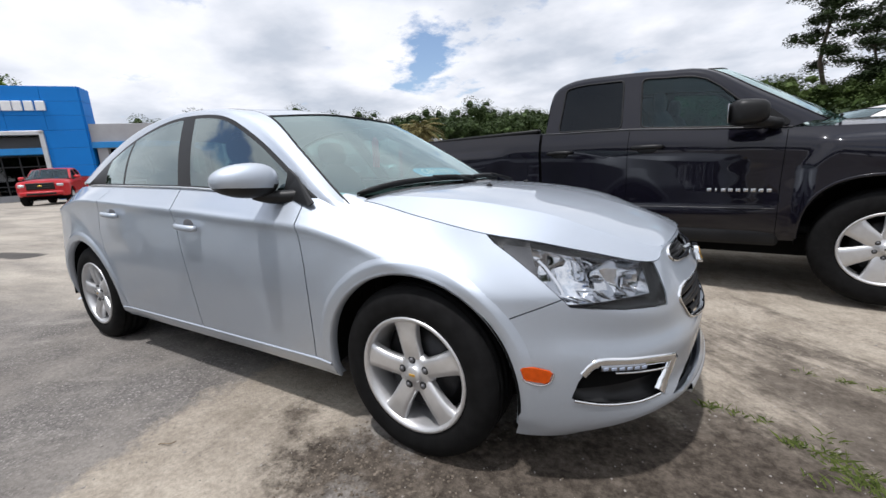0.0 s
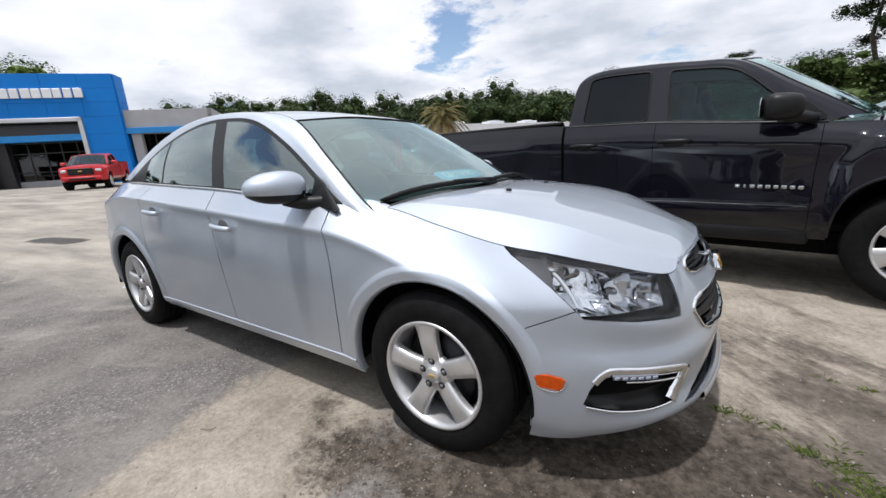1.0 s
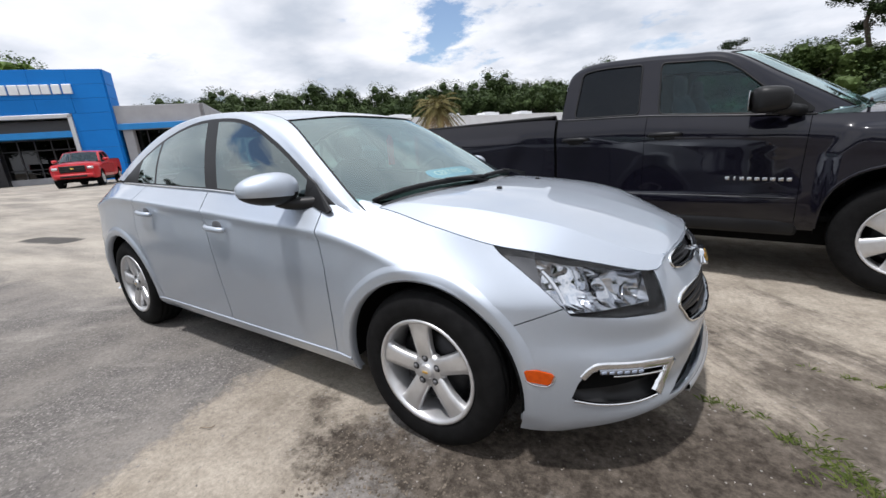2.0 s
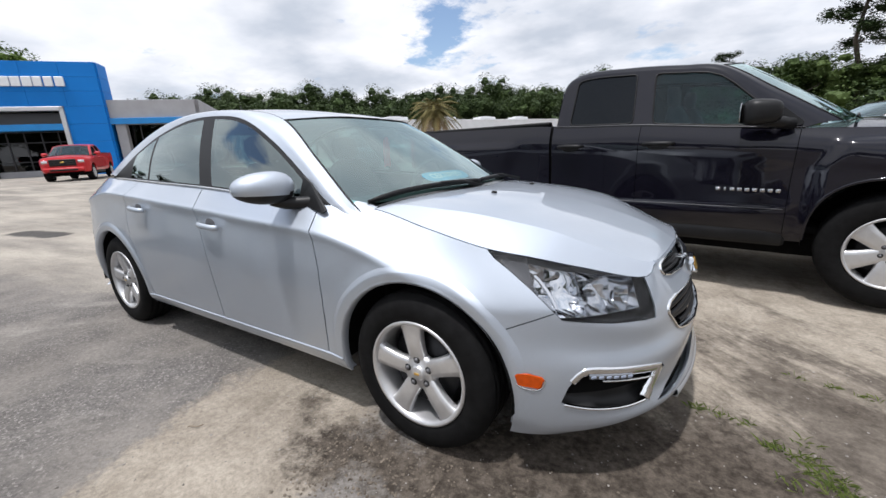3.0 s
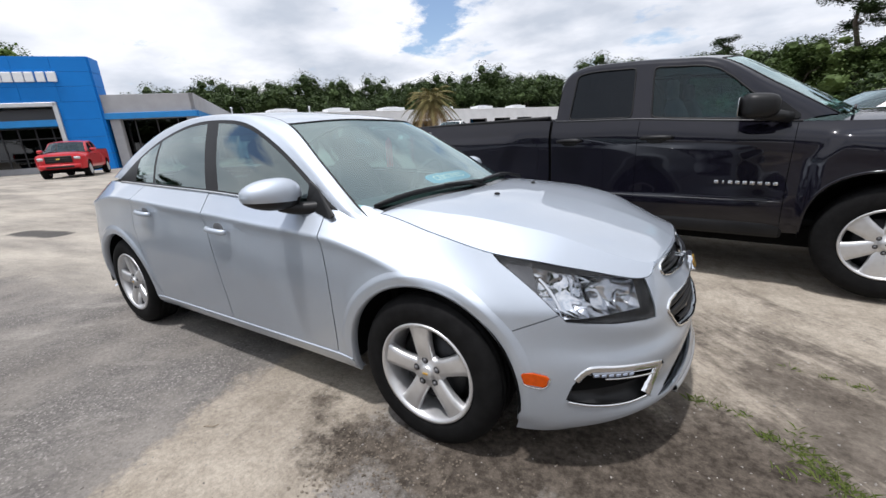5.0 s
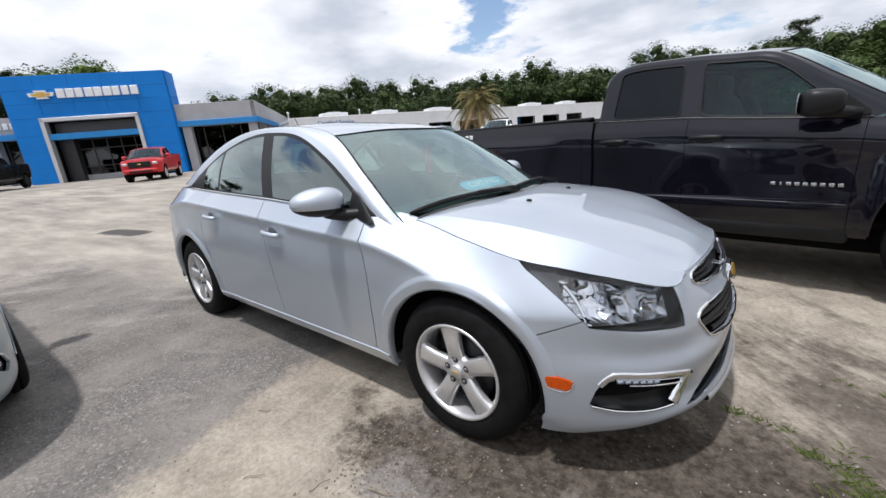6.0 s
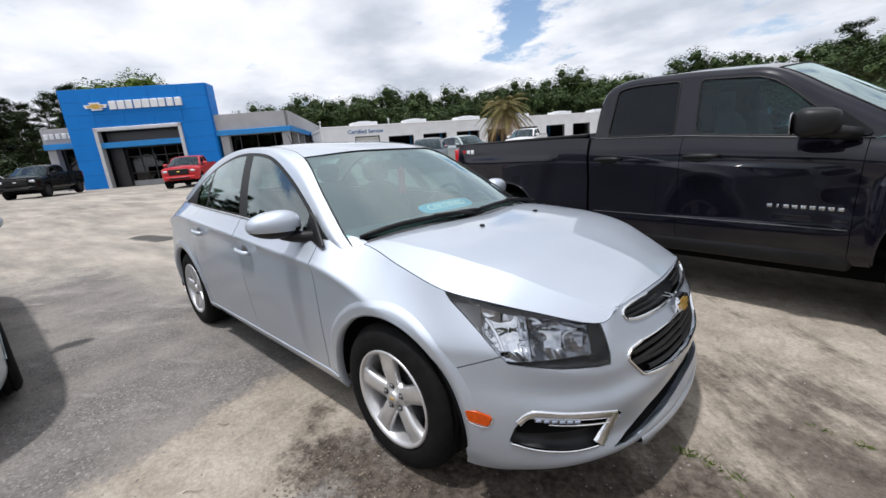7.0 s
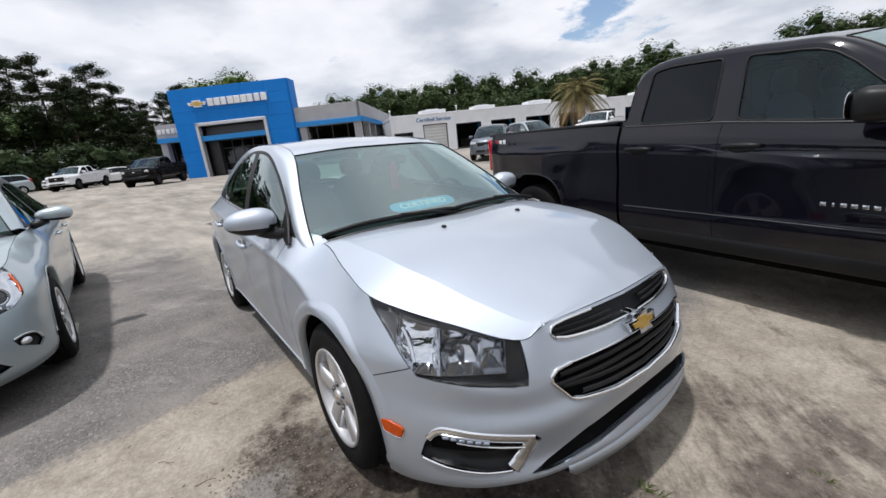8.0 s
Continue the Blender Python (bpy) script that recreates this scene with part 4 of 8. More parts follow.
# sail panel in front of the side window
sail = [(.880, .926), (.864, .914), (.80, .925), (.672, .955), (.672, 1.072), (.735, 1.034)]
sail_bm = prism(sail, 0.010, lambda a, b, h: Vector((a, float(np.interp(b, [.91, .945, 1.06], [-.846, -.812, -.764])) - 0.005 - h, b)))
bmesh.ops.bevel(sail_bm, geom=[e for e in sail_bm.edges if e.verts[0].co.y < -.77 and e.verts[1].co.y < -.77], offset=.003, segments=1, affect="EDGES")
pair("sail_panel", sail_bm, TRIM, smooth=False)


# door mirror
def superball(c, r, power=2.6, nu=28, nv=16):
    def f(w, p):
        return math.copysign(abs(w) ** (2 / p), w)
    rows = []
    for i in range(nu):
        a = 2 * math.pi * i / nu
        rows.append([Vector((c[0] + r[0] * f(math.cos(a), power) * f(math.cos(b), power), c[1] + r[1] * f(math.sin(a), power) * f(math.cos(b), power), c[2] + r[2] * f(math.sin(b), power))) for b in np.linspace(-math.pi / 2, math.pi / 2, nv + 1)])
    bm = from_grid(rows, close_u=True)
    bmesh.ops.remove_doubles(bm, verts=bm.verts, dist=1e-5)
    bmesh.ops.recalc_face_normals(bm, faces=bm.faces[:])
    return bm


def mirror_shape():
    bm = superball((0, 0, 0), (.082, .130, .076), 2.3)
    for v in bm.verts:
        t = (v.co.y + .130) / .260
        v.co.z *= 0.80 + 0.26 * t - 0.12 * max(0, 0.35 - t)
        v.co.x += 0.028 * (t - 1) ** 2 * -1 + 0.01
        if v.co.x < -0.035:
            v.co.x = -0.035 + (v.co.x + 0.035) * 0.2
    return transformed(bm, Matrix.Translation((.612, -.948, 1.026)) @ Matrix.Rotation(radians(-10), 4, "Z"))


cap = mirror_shape()
foot = take(cap, lambda c: c.z < 1.000)
mirrors = pair("door_mirror", panel(cap, 0.001, 0.006), SILVER)
arm = tube(catmull([(.625, -.93, .968), (.66, -.87, .955), (.74, -.80, .952), (.77, -.775, .955)], 10), [.020, .024, .027, .029, .030, .030, .030, .031, .033, .034, .034], 10)
for k, m in enumerate(mirrors):
    lower, stem = foot.copy(), arm.copy()
    glassy = superball((.578, -.945, 1.022), (.006, .09, .050), 3.0, 20, 10)
    if k:
        lower, stem, glassy = mirrored(lower), mirrored(stem), mirrored(glassy)
    part("mirror_base", join(lower, stem), TRIM, m, "black plastic mirror base")
    part("mirror_glass", glassy, REFLECTOR, m)

# door handles with their cups
for (x0, z0), leaf in (((.045, .820), doors_front), ((-.785, .872), doors_rear)):
    for k, d in enumerate(leaf):
        g = catmull([(x0 - .085, -.920, z0 + .004), (x0 - .06, -.938, z0 + .002), (x0 + .03, -.942, z0 - .003), (x0 + .07, -.934, z0 - .006), (x0 + .088, -.918, z0 - .007)], 14)
        grip = tube(g, [.010, .0125, .0135] + [.0135] * 9 + [.014, .013, .011], 10)
        for v in grip.verts:
            v.co.z = z0 + (v.co.z - z0) * 1.15
        # no hollow is cut: a grey disc carries the recess's shade as colour
        cup = superball((x0 + .0, -.907, z0 + .004), (.048, .0045, .034), 2.2, 20, 8)
        part("door_handle", mirrored(grip) if k else grip, SILVER, d)
        part("handle_cup", mirrored(cup) if k else cup, SMOKE, d, "grey disc with the handle recess's shade in its colour")

# inner shell: what shows behind the glass and through the gaps
inner_rows = []
for row in grid:
    inner_rows.append([])
    for p in row:
        c = Vector(p)
        inner_rows[-1].append(Vector((c.x * 0.985, c.y * (0.965 if abs(c.y) > .5 else .97), c.z * 0.985 + .004)))
inner = from_grid(inner_rows, flip=True)
take(inner, lambda c: in_arch(c) or (c.y < -.5 and math.hypot(c.x - AXLE_F, c.z - ARCH_Z) < ARCH + .02) or (c.y < -.5 and math.hypot(c.x - AXLE_R, c.z - ARCH_Z) < ARCH + .02) or (corner(c) and c.z > .5 and inside(view_2d(CORNER_VIEW, c), LAMP))).free()
take(inner, lambda c: c.z < .33 and (c.x > 1.6 or c.x < -1.6)).free()
part("inner_body", both_sides(inner), UNDER, sedan)
part("floor_pan", box((3.9, 1.35, .03), (0, 0, .215), 0.01), UNDER, sedan)
part("bulkhead", box((.04, 1.45, .60), (1.08, 0, .60), 0.01), UNDER, sedan)
part("headliner", both_sides(from_grid([[np.array(p) * np.array([1, .97, 1]) - np.array([0, 0, .03]) for p in r] for r in coons(roof_c, roof_edge, roof_f, roof_b)])), LINER, sedan)
for ax in (AXLE_F, AXLE_R):
    well = lathe([(ARCH + .004, -.885), (ARCH + .012, -.80), (ARCH + .012, -.60), (.05, -.58)], 40, "y", (ax, 0, ARCH_Z), (-0.08, math.pi + 0.08))
    pair("wheel_housing", well, UNDER)
    lip = []
    for i in range(57):
        a = -0.20 + (math.pi + 0.40) * i / 56
        x, z = ax + ARCH * math.cos(a), ARCH_Z + ARCH * math.sin(a)
        p, _ = on_body(SIDE_VIEW, x, z)
        lip.append([Vector((x, p.y, z)), Vector((x, p.y + .004, z)) - Vector((math.cos(a), 0, math.sin(a))) * .006, Vector((x, p.y + .035, z)) - Vector((math.cos(a), 0, math.sin(a))) * .006])
    pair("arch_lip", from_grid(lip), SILVER)
    flare = []
    for i in range(65):
        a = -0.02 + (math.pi + 0.04) * i / 64
        fade = min(1.0, min(i, 64 - i) / 9)
        ray = []
        for r, proud in ((.062, -.0004), (.050, .0030), (.040, .0062), (.034, .0062), (.016, .0016), (.0, -.002)):
            x, z = ax + (ARCH + r) * math.cos(a), ARCH_Z + (ARCH + r) * math.sin(a)
            p, _ = on_body(SIDE_VIEW, x, z)
            ray.append(Vector((x, p.y - max(proud, -.0004) * fade - min(proud, 0) * .5, z)))
        flare.append(ray)
    pair("arch_flare", from_grid(flare, flip=True), SILVER)


# headlights
def headlight(k):
    lens = mirrored(lamp_patch) if k else lamp_patch.copy()
    lamp = part("headlight", panel(lens, 0.0015, 0.006), GLASS_LAMP, sedan, "clear headlight lens")
    pan = sunk(lamp_patch.copy(), 0.004)
    upper = [(.70, .775), (.80, .746), (.95, .722), (1.07, .708)]
    for line in ([(.60, .610), (1.20, .610)], [(1.068, .50), (1.068, .80)], [(.700, .50), (.700, .85)], [(.855, .50), (.855, .80)], upper):
        cut_along(pan, line, *CORNER_VIEW, near=.03, closed=False)
    pan.normal_update()
    inner_end = take(pan, lambda c: view_2d(CORNER_VIEW, c)[0] > 1.068 or c.z < .610 or c.z > float(np.interp(view_2d(CORNER_VIEW, c)[0], [q[0] for q in upper], [q[1] for q in upper])))
    outer_tip = take(pan, lambda c: view_2d(CORNER_VIEW, c)[0] < .700)
    turn_cell = take(pan, lambda c: view_2d(CORNER_VIEW, c)[0] < .855)
    for piece in (pan, turn_cell, inner_end, outer_tip):
        rim = {v for e in piece.edges if len(e.link_faces) == 1 for v in e.verts}
        for v in piece.verts:
            if v not in rim:
                a, z = view_2d(CORNER_VIEW, v.co)
                w = .034 + .022 * math.exp(-((a - .80) / .045) ** 2) + .014 * math.sin((a - .86) * 36) ** 2 * (a > .86) + .006 * math.sin(z * 60)
                w = .008 if piece in (inner_end, outer_tip) else w
                v.co += Vector((-w, w, -.004))
    for piece, mat, lab in ((pan, LAMP_GREY, "grey lamp housing"), (turn_cell, REFLECTOR, "bright turn lamp reflector"), (inner_end, TRIM, "black lamp housing"), (outer_tip, SMOKE, "grey lamp housing")):
        part("housing", mirrored(piece) if k else piece, mat, lamp, lab)
    e1 = Vector((1, 1, 0)).normalized()

    def bowl(a, b, r, depth, mat, name, squash=1.0, turn=0.0, tip=0.3):
        p, n = on_body(CORNER_VIEW, a, b)
        n = Vector((.86, -.50, 0.06)).normalized()
        bm = lathe([(0.004, -depth), (r * .45, -depth * .86), (r * .78, -depth * .55), (r, 0)], 32, "z")
        for v in bm.verts:
            d = math.hypot(v.co.x, v.co.y)
            k4 = d / max((v.co.x ** 4 + v.co.y ** 4) ** .25, 1e-6) if d > r * .5 else 1.0
            v.co.x, v.co.y = v.co.x * squash * k4, v.co.y * k4
        m = Matrix.Translation(p - n * 0.022) @ n.to_track_quat("Z", "X").to_matrix().to_4x4() @ Matrix.Rotation(turn, 4, "Z")
        bm = transformed(bm, m)
        part(name, mirrored(bm) if k else bm, mat, lamp)
        bulb = transformed(superball((0, 0, -depth * .45), (r * tip, r * tip, r * .4), 2.0, 14, 8), m)
        part("bulb", mirrored(bulb) if k else bulb, BEZEL, lamp)

    bowl(.925, .662, .062, .060, REFLECTOR, "reflector", 1.0, 0, .22)
    bowl(1.022, .645, .036, .05, REFLECTOR, "reflector", 1.15, 0, .16)
    # bright fillets between the bowls
    for pts, w in (([(.715, .742), (.735, .715), (.752, .68), (.762, .645)], .014),):
        st = ribbon(CORNER_VIEW, pts, w, .004, sink=.016, fine=14)
        part("lamp_trim", mirrored(st) if k else st, REFLECTOR, lamp)


headlight(0), headlight(1)


# grille, badges, fog lamps
def straight(line, step):
    """Even points along straight runs."""
    out = []
    for (a, b), (c, d) in zip(line, line[1:]):
        n = max(1, round(math.hypot(c - a, d - b) / step))
        out += [(a + (c - a) * i / n, b + (d - b) * i / n) for i in range(n)]
    return out + [line[-1]]


def strip_pair(name, view, line, width, proud, mat, closed=False, sink=0.0, fine=None, label="", parent=sedan, whole=False):
    bm = ribbon(view, line, width, proud, closed, None, sink, fine)
    if whole:
        return part(name, both_sides(bm), mat, parent, label)
    return pair(name, bm, mat, parent, label)


upper = part("upper_grille", both_sides(sunk(slot_patch, 0.03)), TRIM, sedan, "black upper grille slot")
lower = part("lower_grille", both_sides(sunk(grille_patch, 0.035)), TRIM, sedan, "black lower grille")
part("air_intake", both_sides(sunk(intake_patch, 0.03)), UNDER, sedan, "black lower air intake")
for z in (.708, .690):
    strip_pair("grille_bar", FRONT_VIEW, [(y, z + .02 * y * y) for y in np.linspace(-.10, -.385, 14)], .011, .004, TRIM, sink=.012, parent=upper)
for k, z in enumerate((.586, .553, .521, .490)):
    y1 = (-.405, -.425, -.400, -.33)[k]
    strip_pair("grille_bar", FRONT_VIEW, [(y, z - .012 * (y / .4) ** 2 * (1 if k < 2 else -1)) for y in np.linspace(0, y1, 14)], .018, .006, TRIM, sink=.013, parent=lower, whole=True)
strip_pair("upper_grille_chrome", FRONT_VIEW, SLOT[1:-1], .010, .006, CHROME, fine=40, label="chrome grille surround", parent=upper)
strip_pair("upper_grille_chrome", FRONT_VIEW, [(0, .670), (-.2, .673), (-.34, .679), (-.385, .688)], .014, .008, CHROME, fine=24, label="chrome grille surround", parent=upper, whole=True)
strip_pair("lower_grille_chrome", FRONT_VIEW, straight([(-.36, .607), (-.415, .597), (-.440, .578), (-.442, .560), (-.385, .493), (-.365, .484), (-.33, .479), (-.18, .464), (0, .458)], .012), .013, .006, CHROME, label="chrome grille surround", parent=lower, whole=True)
strip_pair("lower_grille_edge", FRONT_VIEW, [(0, .617), (-.2, .615), (-.36, .606)], .006, .003, CHROME, fine=20, parent=lower, whole=True)


def bow_tie(w, h, depth, place, mat_in, mat_out, parent):
    """A plain cross-shaped badge."""
    s = [(-.5, -.22), (-.22, -.22), (-.22, -.5), (.30, -.5), (.22, -.22), (.5, -.22), (.56, .22), (.22, .22), (.22, .5), (-.30, .5), (-.22, .22), (-.56, .22)]
    rim = prism([(a * w, b * h) for a, b in s], depth, place)
    face = prism([(a * w * .74, b * h * .60) for a, b in s], depth * 1.12, place)
    badge = part("badge", rim, mat_out, parent, "chrome-edged gold badge", False)
    part("badge_face", face, mat_in, badge, "", False)


p, n = on_body(FRONT_VIEW, 0, .648)
bow_tie(.165, .070, .018, lambda a, b, h: Vector((2.211 + h - b * 0.35 - abs(a) * 0.05, a, .648 + b)), GOLD, CHROME, sedan)

for k in (0, 1):
    well = sunk(fog_patch.copy(), 0.004)
    rim = {v for e in well.edges if len(e.link_faces) == 1 for v in e.verts}
    for v in well.verts:
        if v not in rim:
            v.co += Vector((-.026, .026, 0))
    fog = part("fog_lamp_recess", mirrored(well) if k else well, TRIM, sedan, "black fog lamp recess")
    lines = (([(.800, .392), (.835, .424), (.95, .420), (1.08, .405), (1.150, .392)], [.026] * 4 + [.033] * 21, .005, 24), ([(1.148, .394), (1.122, .345), (1.080, .294)], .046, .006, 12), ([(.775, .310), (.86, .292), (.98, .284), (1.075, .289)], .010, .007, 20), ([(.90, .392), (1.02, .379), (1.12, .366)], .007, .006, 10))
    for pts, w, h, f in lines:
        st = ribbon(CORNER_VIEW, pts, w, h, fine=f, sink=0.002)
        part("fog_chrome", mirrored(st) if k else st, CHROME, fog, "chrome fog lamp surround")
    st = ribbon(CORNER_VIEW, [(.852, .4125), (.92, .4085), (1.005, .400)], .020, .0085, fine=12)
    part("running_light_bezel", mirrored(st) if k else st, BEZEL, fog, "grey running light bezel")
    for i in range(6):
        a = .866 + i * .026
        q, n = on_body(CORNER_VIEW, a, .4115 - i * .0022)
        bulb = superball((0, 0, 0), (.0098, .0016, .0048), 4, 12, 6)
        bulb = transformed(bulb, Matrix.Translation(q + n * .0088) @ Matrix.Rotation(radians(45), 4, "Z"))
        part("running_light", mirrored(bulb) if k else bulb, LED, fog, "small white running light")
    mk = marker_patch.copy()
    sunk(mk, 0.002)
    part("marker_seat", mirrored(mk) if k else mk, TRIM, sedan)
    mk = bmesh.new()
    outline = [(.622, .412), (.630, .421), (.66, .421), (.706, .409), (.713, .401), (.703, .373), (.692, .367), (.638, .377), (.630, .383)]
    low = [on_body(CORNER_VIEW, a, b) for a, b in outline]
    rings = [[mk.verts.new(p + n * d + (low[0][0] + low[4][0] - 2 * p).normalized() * e) for p, n in low] for d, e in ((-.004, 0), (.003, 0), (.006, .003))]
    for r0, r1 in zip(rings, rings[1:]):
        for i in range(len(r0)):
            mk.faces.new((r0[i], r0[(i + 1) % len(r0)], r1[(i + 1) % len(r0)], r1[i]))
    mk.faces.new(rings[-1])
    bmesh.ops.recalc_face_normals(mk, faces=mk.faces[:])
    part("side_marker", mirrored(mk) if k else mk, AMBER, sedan, "amber side marker lens", False)
strip_pair("marker_rim", CORNER_VIEW, [(.626, .384), (.64, .372), (.69, .362), (.708, .375), (.717, .401)], .006, .004, CHROME, fine=20)

# wipers, washer jets, cowl, aerial
cowl_rows = []
for j in range(nv + 1):
    a, b = np.array(ws_b[j]), np.array(d_cowl[min(round(j * (len(d_cowl) - 1) / nv), len(d_cowl) - 1)])
    cowl_rows.append([a + np.array([.01, 0, -.012]), (a + b) / 2 + np.array([.02, 0, -.03]), b + np.array([.01, 0, -.012])])
part("cowl", both_sides(from_grid(cowl_rows)), TRIM, sedan)
for (x0, y0, x1, y1) in ((1.03, -.715, 1.215, -.01), (1.09, -.04, 1.14, .62)):
    pts = []
    for t in np.linspace(0, 1, 16):
        y = y0 + (y1 - y0) * t
        bx = float(np.interp(abs(y), [abs(q[1]) for q in ws_b], [q[0] for q in ws_b]))
        h, nn, _, _ = ws_tree.ray_cast(Vector((bx - .036 - .014 * math.sin(math.pi * t), y, 3)), Vector((0, 0, -1)))
        pts.append((h if h else Vector((x0, y, .98))) + Vector((0.008, 0, .016)))
    w = part("wiper", join(tube(pts, [.006] + [.011] * 14 + [.006], 6), tube([q + Vector((-.004, 0, -.012)) for q in pts], .004, 4)), TRIM, sedan, "black windscreen wiper")
    part("wiper_arm", tube([pts[8] + Vector((.004, 0, .008)), pts[11] + Vector((.02, 0, .004)), Vector((1.20 if y1 < 0 else 1.15, y1 + .02, .965))], [.008, .009, .013], 6), TRIM, w)
frit = [[np.array(p) + np.array([.002, 0, .003]) for p in row] for row in (ws_rows[0], ws_rows[1])]
part("screen_border", sheet_up(both_sides(from_grid(frit))), GLOSS_BLACK, windscreen, "black band along the screen's foot")
shoulder = [[(.866, -.788, .956), (.900, -.760, .964), (.945, -.728, .958), (1.000, -.708, .944), (1.045, -.706, .932)],
            [(.862, -.796, .950), (.897, -.776, .952), (.950, -.746, .947), (1.006, -.723, .937), (1.044, -.717, .929)],
            [(.860, -.803, .942), (.895, -.792, .939), (.953, -.763, .934), (1.008, -.737, .928), (1.042, -.729, .924)]]
shoulder = [catmull_at([np.array(p) for p in row], 4) for row in shoulder]
shoulder = [catmull_at([row[i] for row in shoulder], 4) for i in range(len(shoulder[0]))]
pair("fender_corner", sheet_up(from_grid(shoulder)), SILVER)
for y in (-.255, .255):
    h, nn, _, _ = hood_tree.ray_cast(Vector((1.385, y, 2)), Vector((0, 0, -1)))
    part("washer_jet", transformed(superball((0, 0, 0), (.014, .011, .008), 2.5, 12, 6), Matrix.Translation(h + Vector((0, 0, .004)))), TRIM, sedan, "small black washer jet")
part("aerial", join(superball((-.86, 0, 1.40), (.05, .022, .022), 2, 14, 8), tube([(-.87, 0, 1.41), (-.93, 0, 1.50), (-.98, 0, 1.575)], [.005, .004, .003], 6)), TRIM, sedan, "short black roof aerial")


# wheels
def tyre_mesh(r_out, r_rim, width, steps=72):
    h = width / 2
    prof = [(r_rim - .004, h - .022), (r_rim + .008, h - .004), (r_rim + .03, h + .004), ((r_out + r_rim) / 2, h + .008), (r_out - .035, h + .002), (r_out - .014, h - .012), (r_out - .003, h - .030)]
    tread = []
    for k, c in enumerate((.5, .17, -.17, -.5)):
        y = c * h * 1.15
        tread += [(r_out, y + .006), (r_out - .008, y + .004), (r_out - .008, y - .004), (r_out, y - .006)]
    prof = prof + tread + [(r, -y) for r, y in reversed(prof)]
    return lathe([(r, -y) for r, y in prof], steps, "y")


def spoke(a, r0, r1, w0, w1, y0, y1, thick):
    """One flat spoke with rounded flanks, pointing out at angle a; negative y faces outward."""
    rows = []
    for t in np.linspace(0, 1, 7):
        r, y = r0 + (r1 - r0) * t, y0 + (y1 - y0) * t - 0.006 * math.sin(math.pi * t)
        w = w0 + (w1 - w0) * t - 0.008 * math.sin(math.pi * t) + (0.014 * max(0, t - .85) / .15)
        rows.append([(-w * .5, y + thick), (-w * .5, y + .010), (-w * .44, y + .0005), (-w * .2, y - .001), (w * .2, y - .001), (w * .44, y + .0005), (w * .5, y + .010), (w * .5, y + thick)])
        rows[-1] = [(r, q[0], q[1]) for q in rows[-1]]
    c, s = math.cos(a), math.sin(a)
    return from_grid([[(r * c - q * s, y, r * s + q * c) for r, q, y in row] for row in rows])


def wheel(name, parent, place, r_out=.330, r_rim=.205, width=.205, spokes=5, turn=radians(94), flip=False, wide=(.070, .094), rim_mat=ALLOY, two=False, cap_mat=GOLD):
    """A tyre on a spoked alloy rim; its outer face looks along -y."""
    root = new(name)
    root.parent = parent
    root.matrix_basis = Matrix.Translation(place) @ (Matrix.Rotation(math.pi, 4, "Z") if flip else Matrix())
    h = width / 2
    part("tyre", tyre_mesh(r_out, r_rim, width), RUBBER, root)
    k = r_rim / .205
    part("rim", lathe([(r_rim + .010, -h + .006), (r_rim + .008, -h - .003), (r_rim, -h - .002), (r_rim - .008, -h + .006), (r_rim - .012, -h + .02), (r_rim - .02, -h + .05), (r_rim - .025, h - .02), (r_rim + .006, h - .004)], 56, "y"), rim_mat, root)
    part("brake_disc", lathe([(.02, -h + .072), (r_rim * .72, -h + .072), (r_rim * .72, -h + .09), (r_rim * .98, -h + .14), (.02, -h + .15)], 40, "y"), DARK_METAL, root)
    for i in range(spokes):
        a = turn + 2 * math.pi * i / spokes
        if two:
            b = join(spoke(a - .19, .05 * k, r_rim - .006, .030 * k, .036 * k, -h + .018, -h + .010, .03), spoke(a + .19, .05 * k, r_rim - .006, .030 * k, .036 * k, -h + .018, -h + .010, .03))
        else:
            b = spoke(a, .045 * k, r_rim - .006, wide[0] * k, wide[1] * k, -h + .022, -h + .010, .03)
        part("spoke", b, rim_mat, root)
    part("hub", lathe([(.0, -h + .012), (.026 * k, -h + .010), (.030 * k, -h + .014), (.032 * k, -h + .019), (.058 * k, -h + .020), (.068 * k, -h + .024), (.074 * k, -h + .05)], 40, "y"), rim_mat, root)
    part("wheel_cap", lathe([(.0, -h + .005), (.024 * k, -h + .006), (.029 * k, -h + .009), (.031 * k, -h + .021)], 28, "y"), rim_mat, root)
    part("cap_badge", box((.024 * k, .003, .009 * k), (0, -h + .0045, 0), .001), cap_mat, root)
    for i in range(5 if spokes == 5 else 6):
        a = turn + 2 * math.pi * i / (5 if spokes == 5 else 6)
        c = (.052 * k * math.cos(a), 0, .052 * k * math.sin(a))
        part("nut_recess", lathe([(0, -h + .0175), (.0145, -h + .0175), (.0165, -h + .021)], 20, "y", c), DARK_METAL, root)
        part("wheel_nut", lathe([(0, -h + .008), (.006, -h + .009), (.0095, -h + .012), (.0095, -h + .03)], 6, "y", c), SMOKE, root)
    return root


for ax, lab in ((AXLE_F, 0), (AXLE_R, 1)):
    wheel("wheel", sedan, (ax, -.785, HUB_Z), r_rim=.211, turn=radians(97 if lab == 0 else 100))
    wheel("wheel", sedan, (ax, .785, HUB_Z), r_rim=.211, flip=True, turn=radians(70))


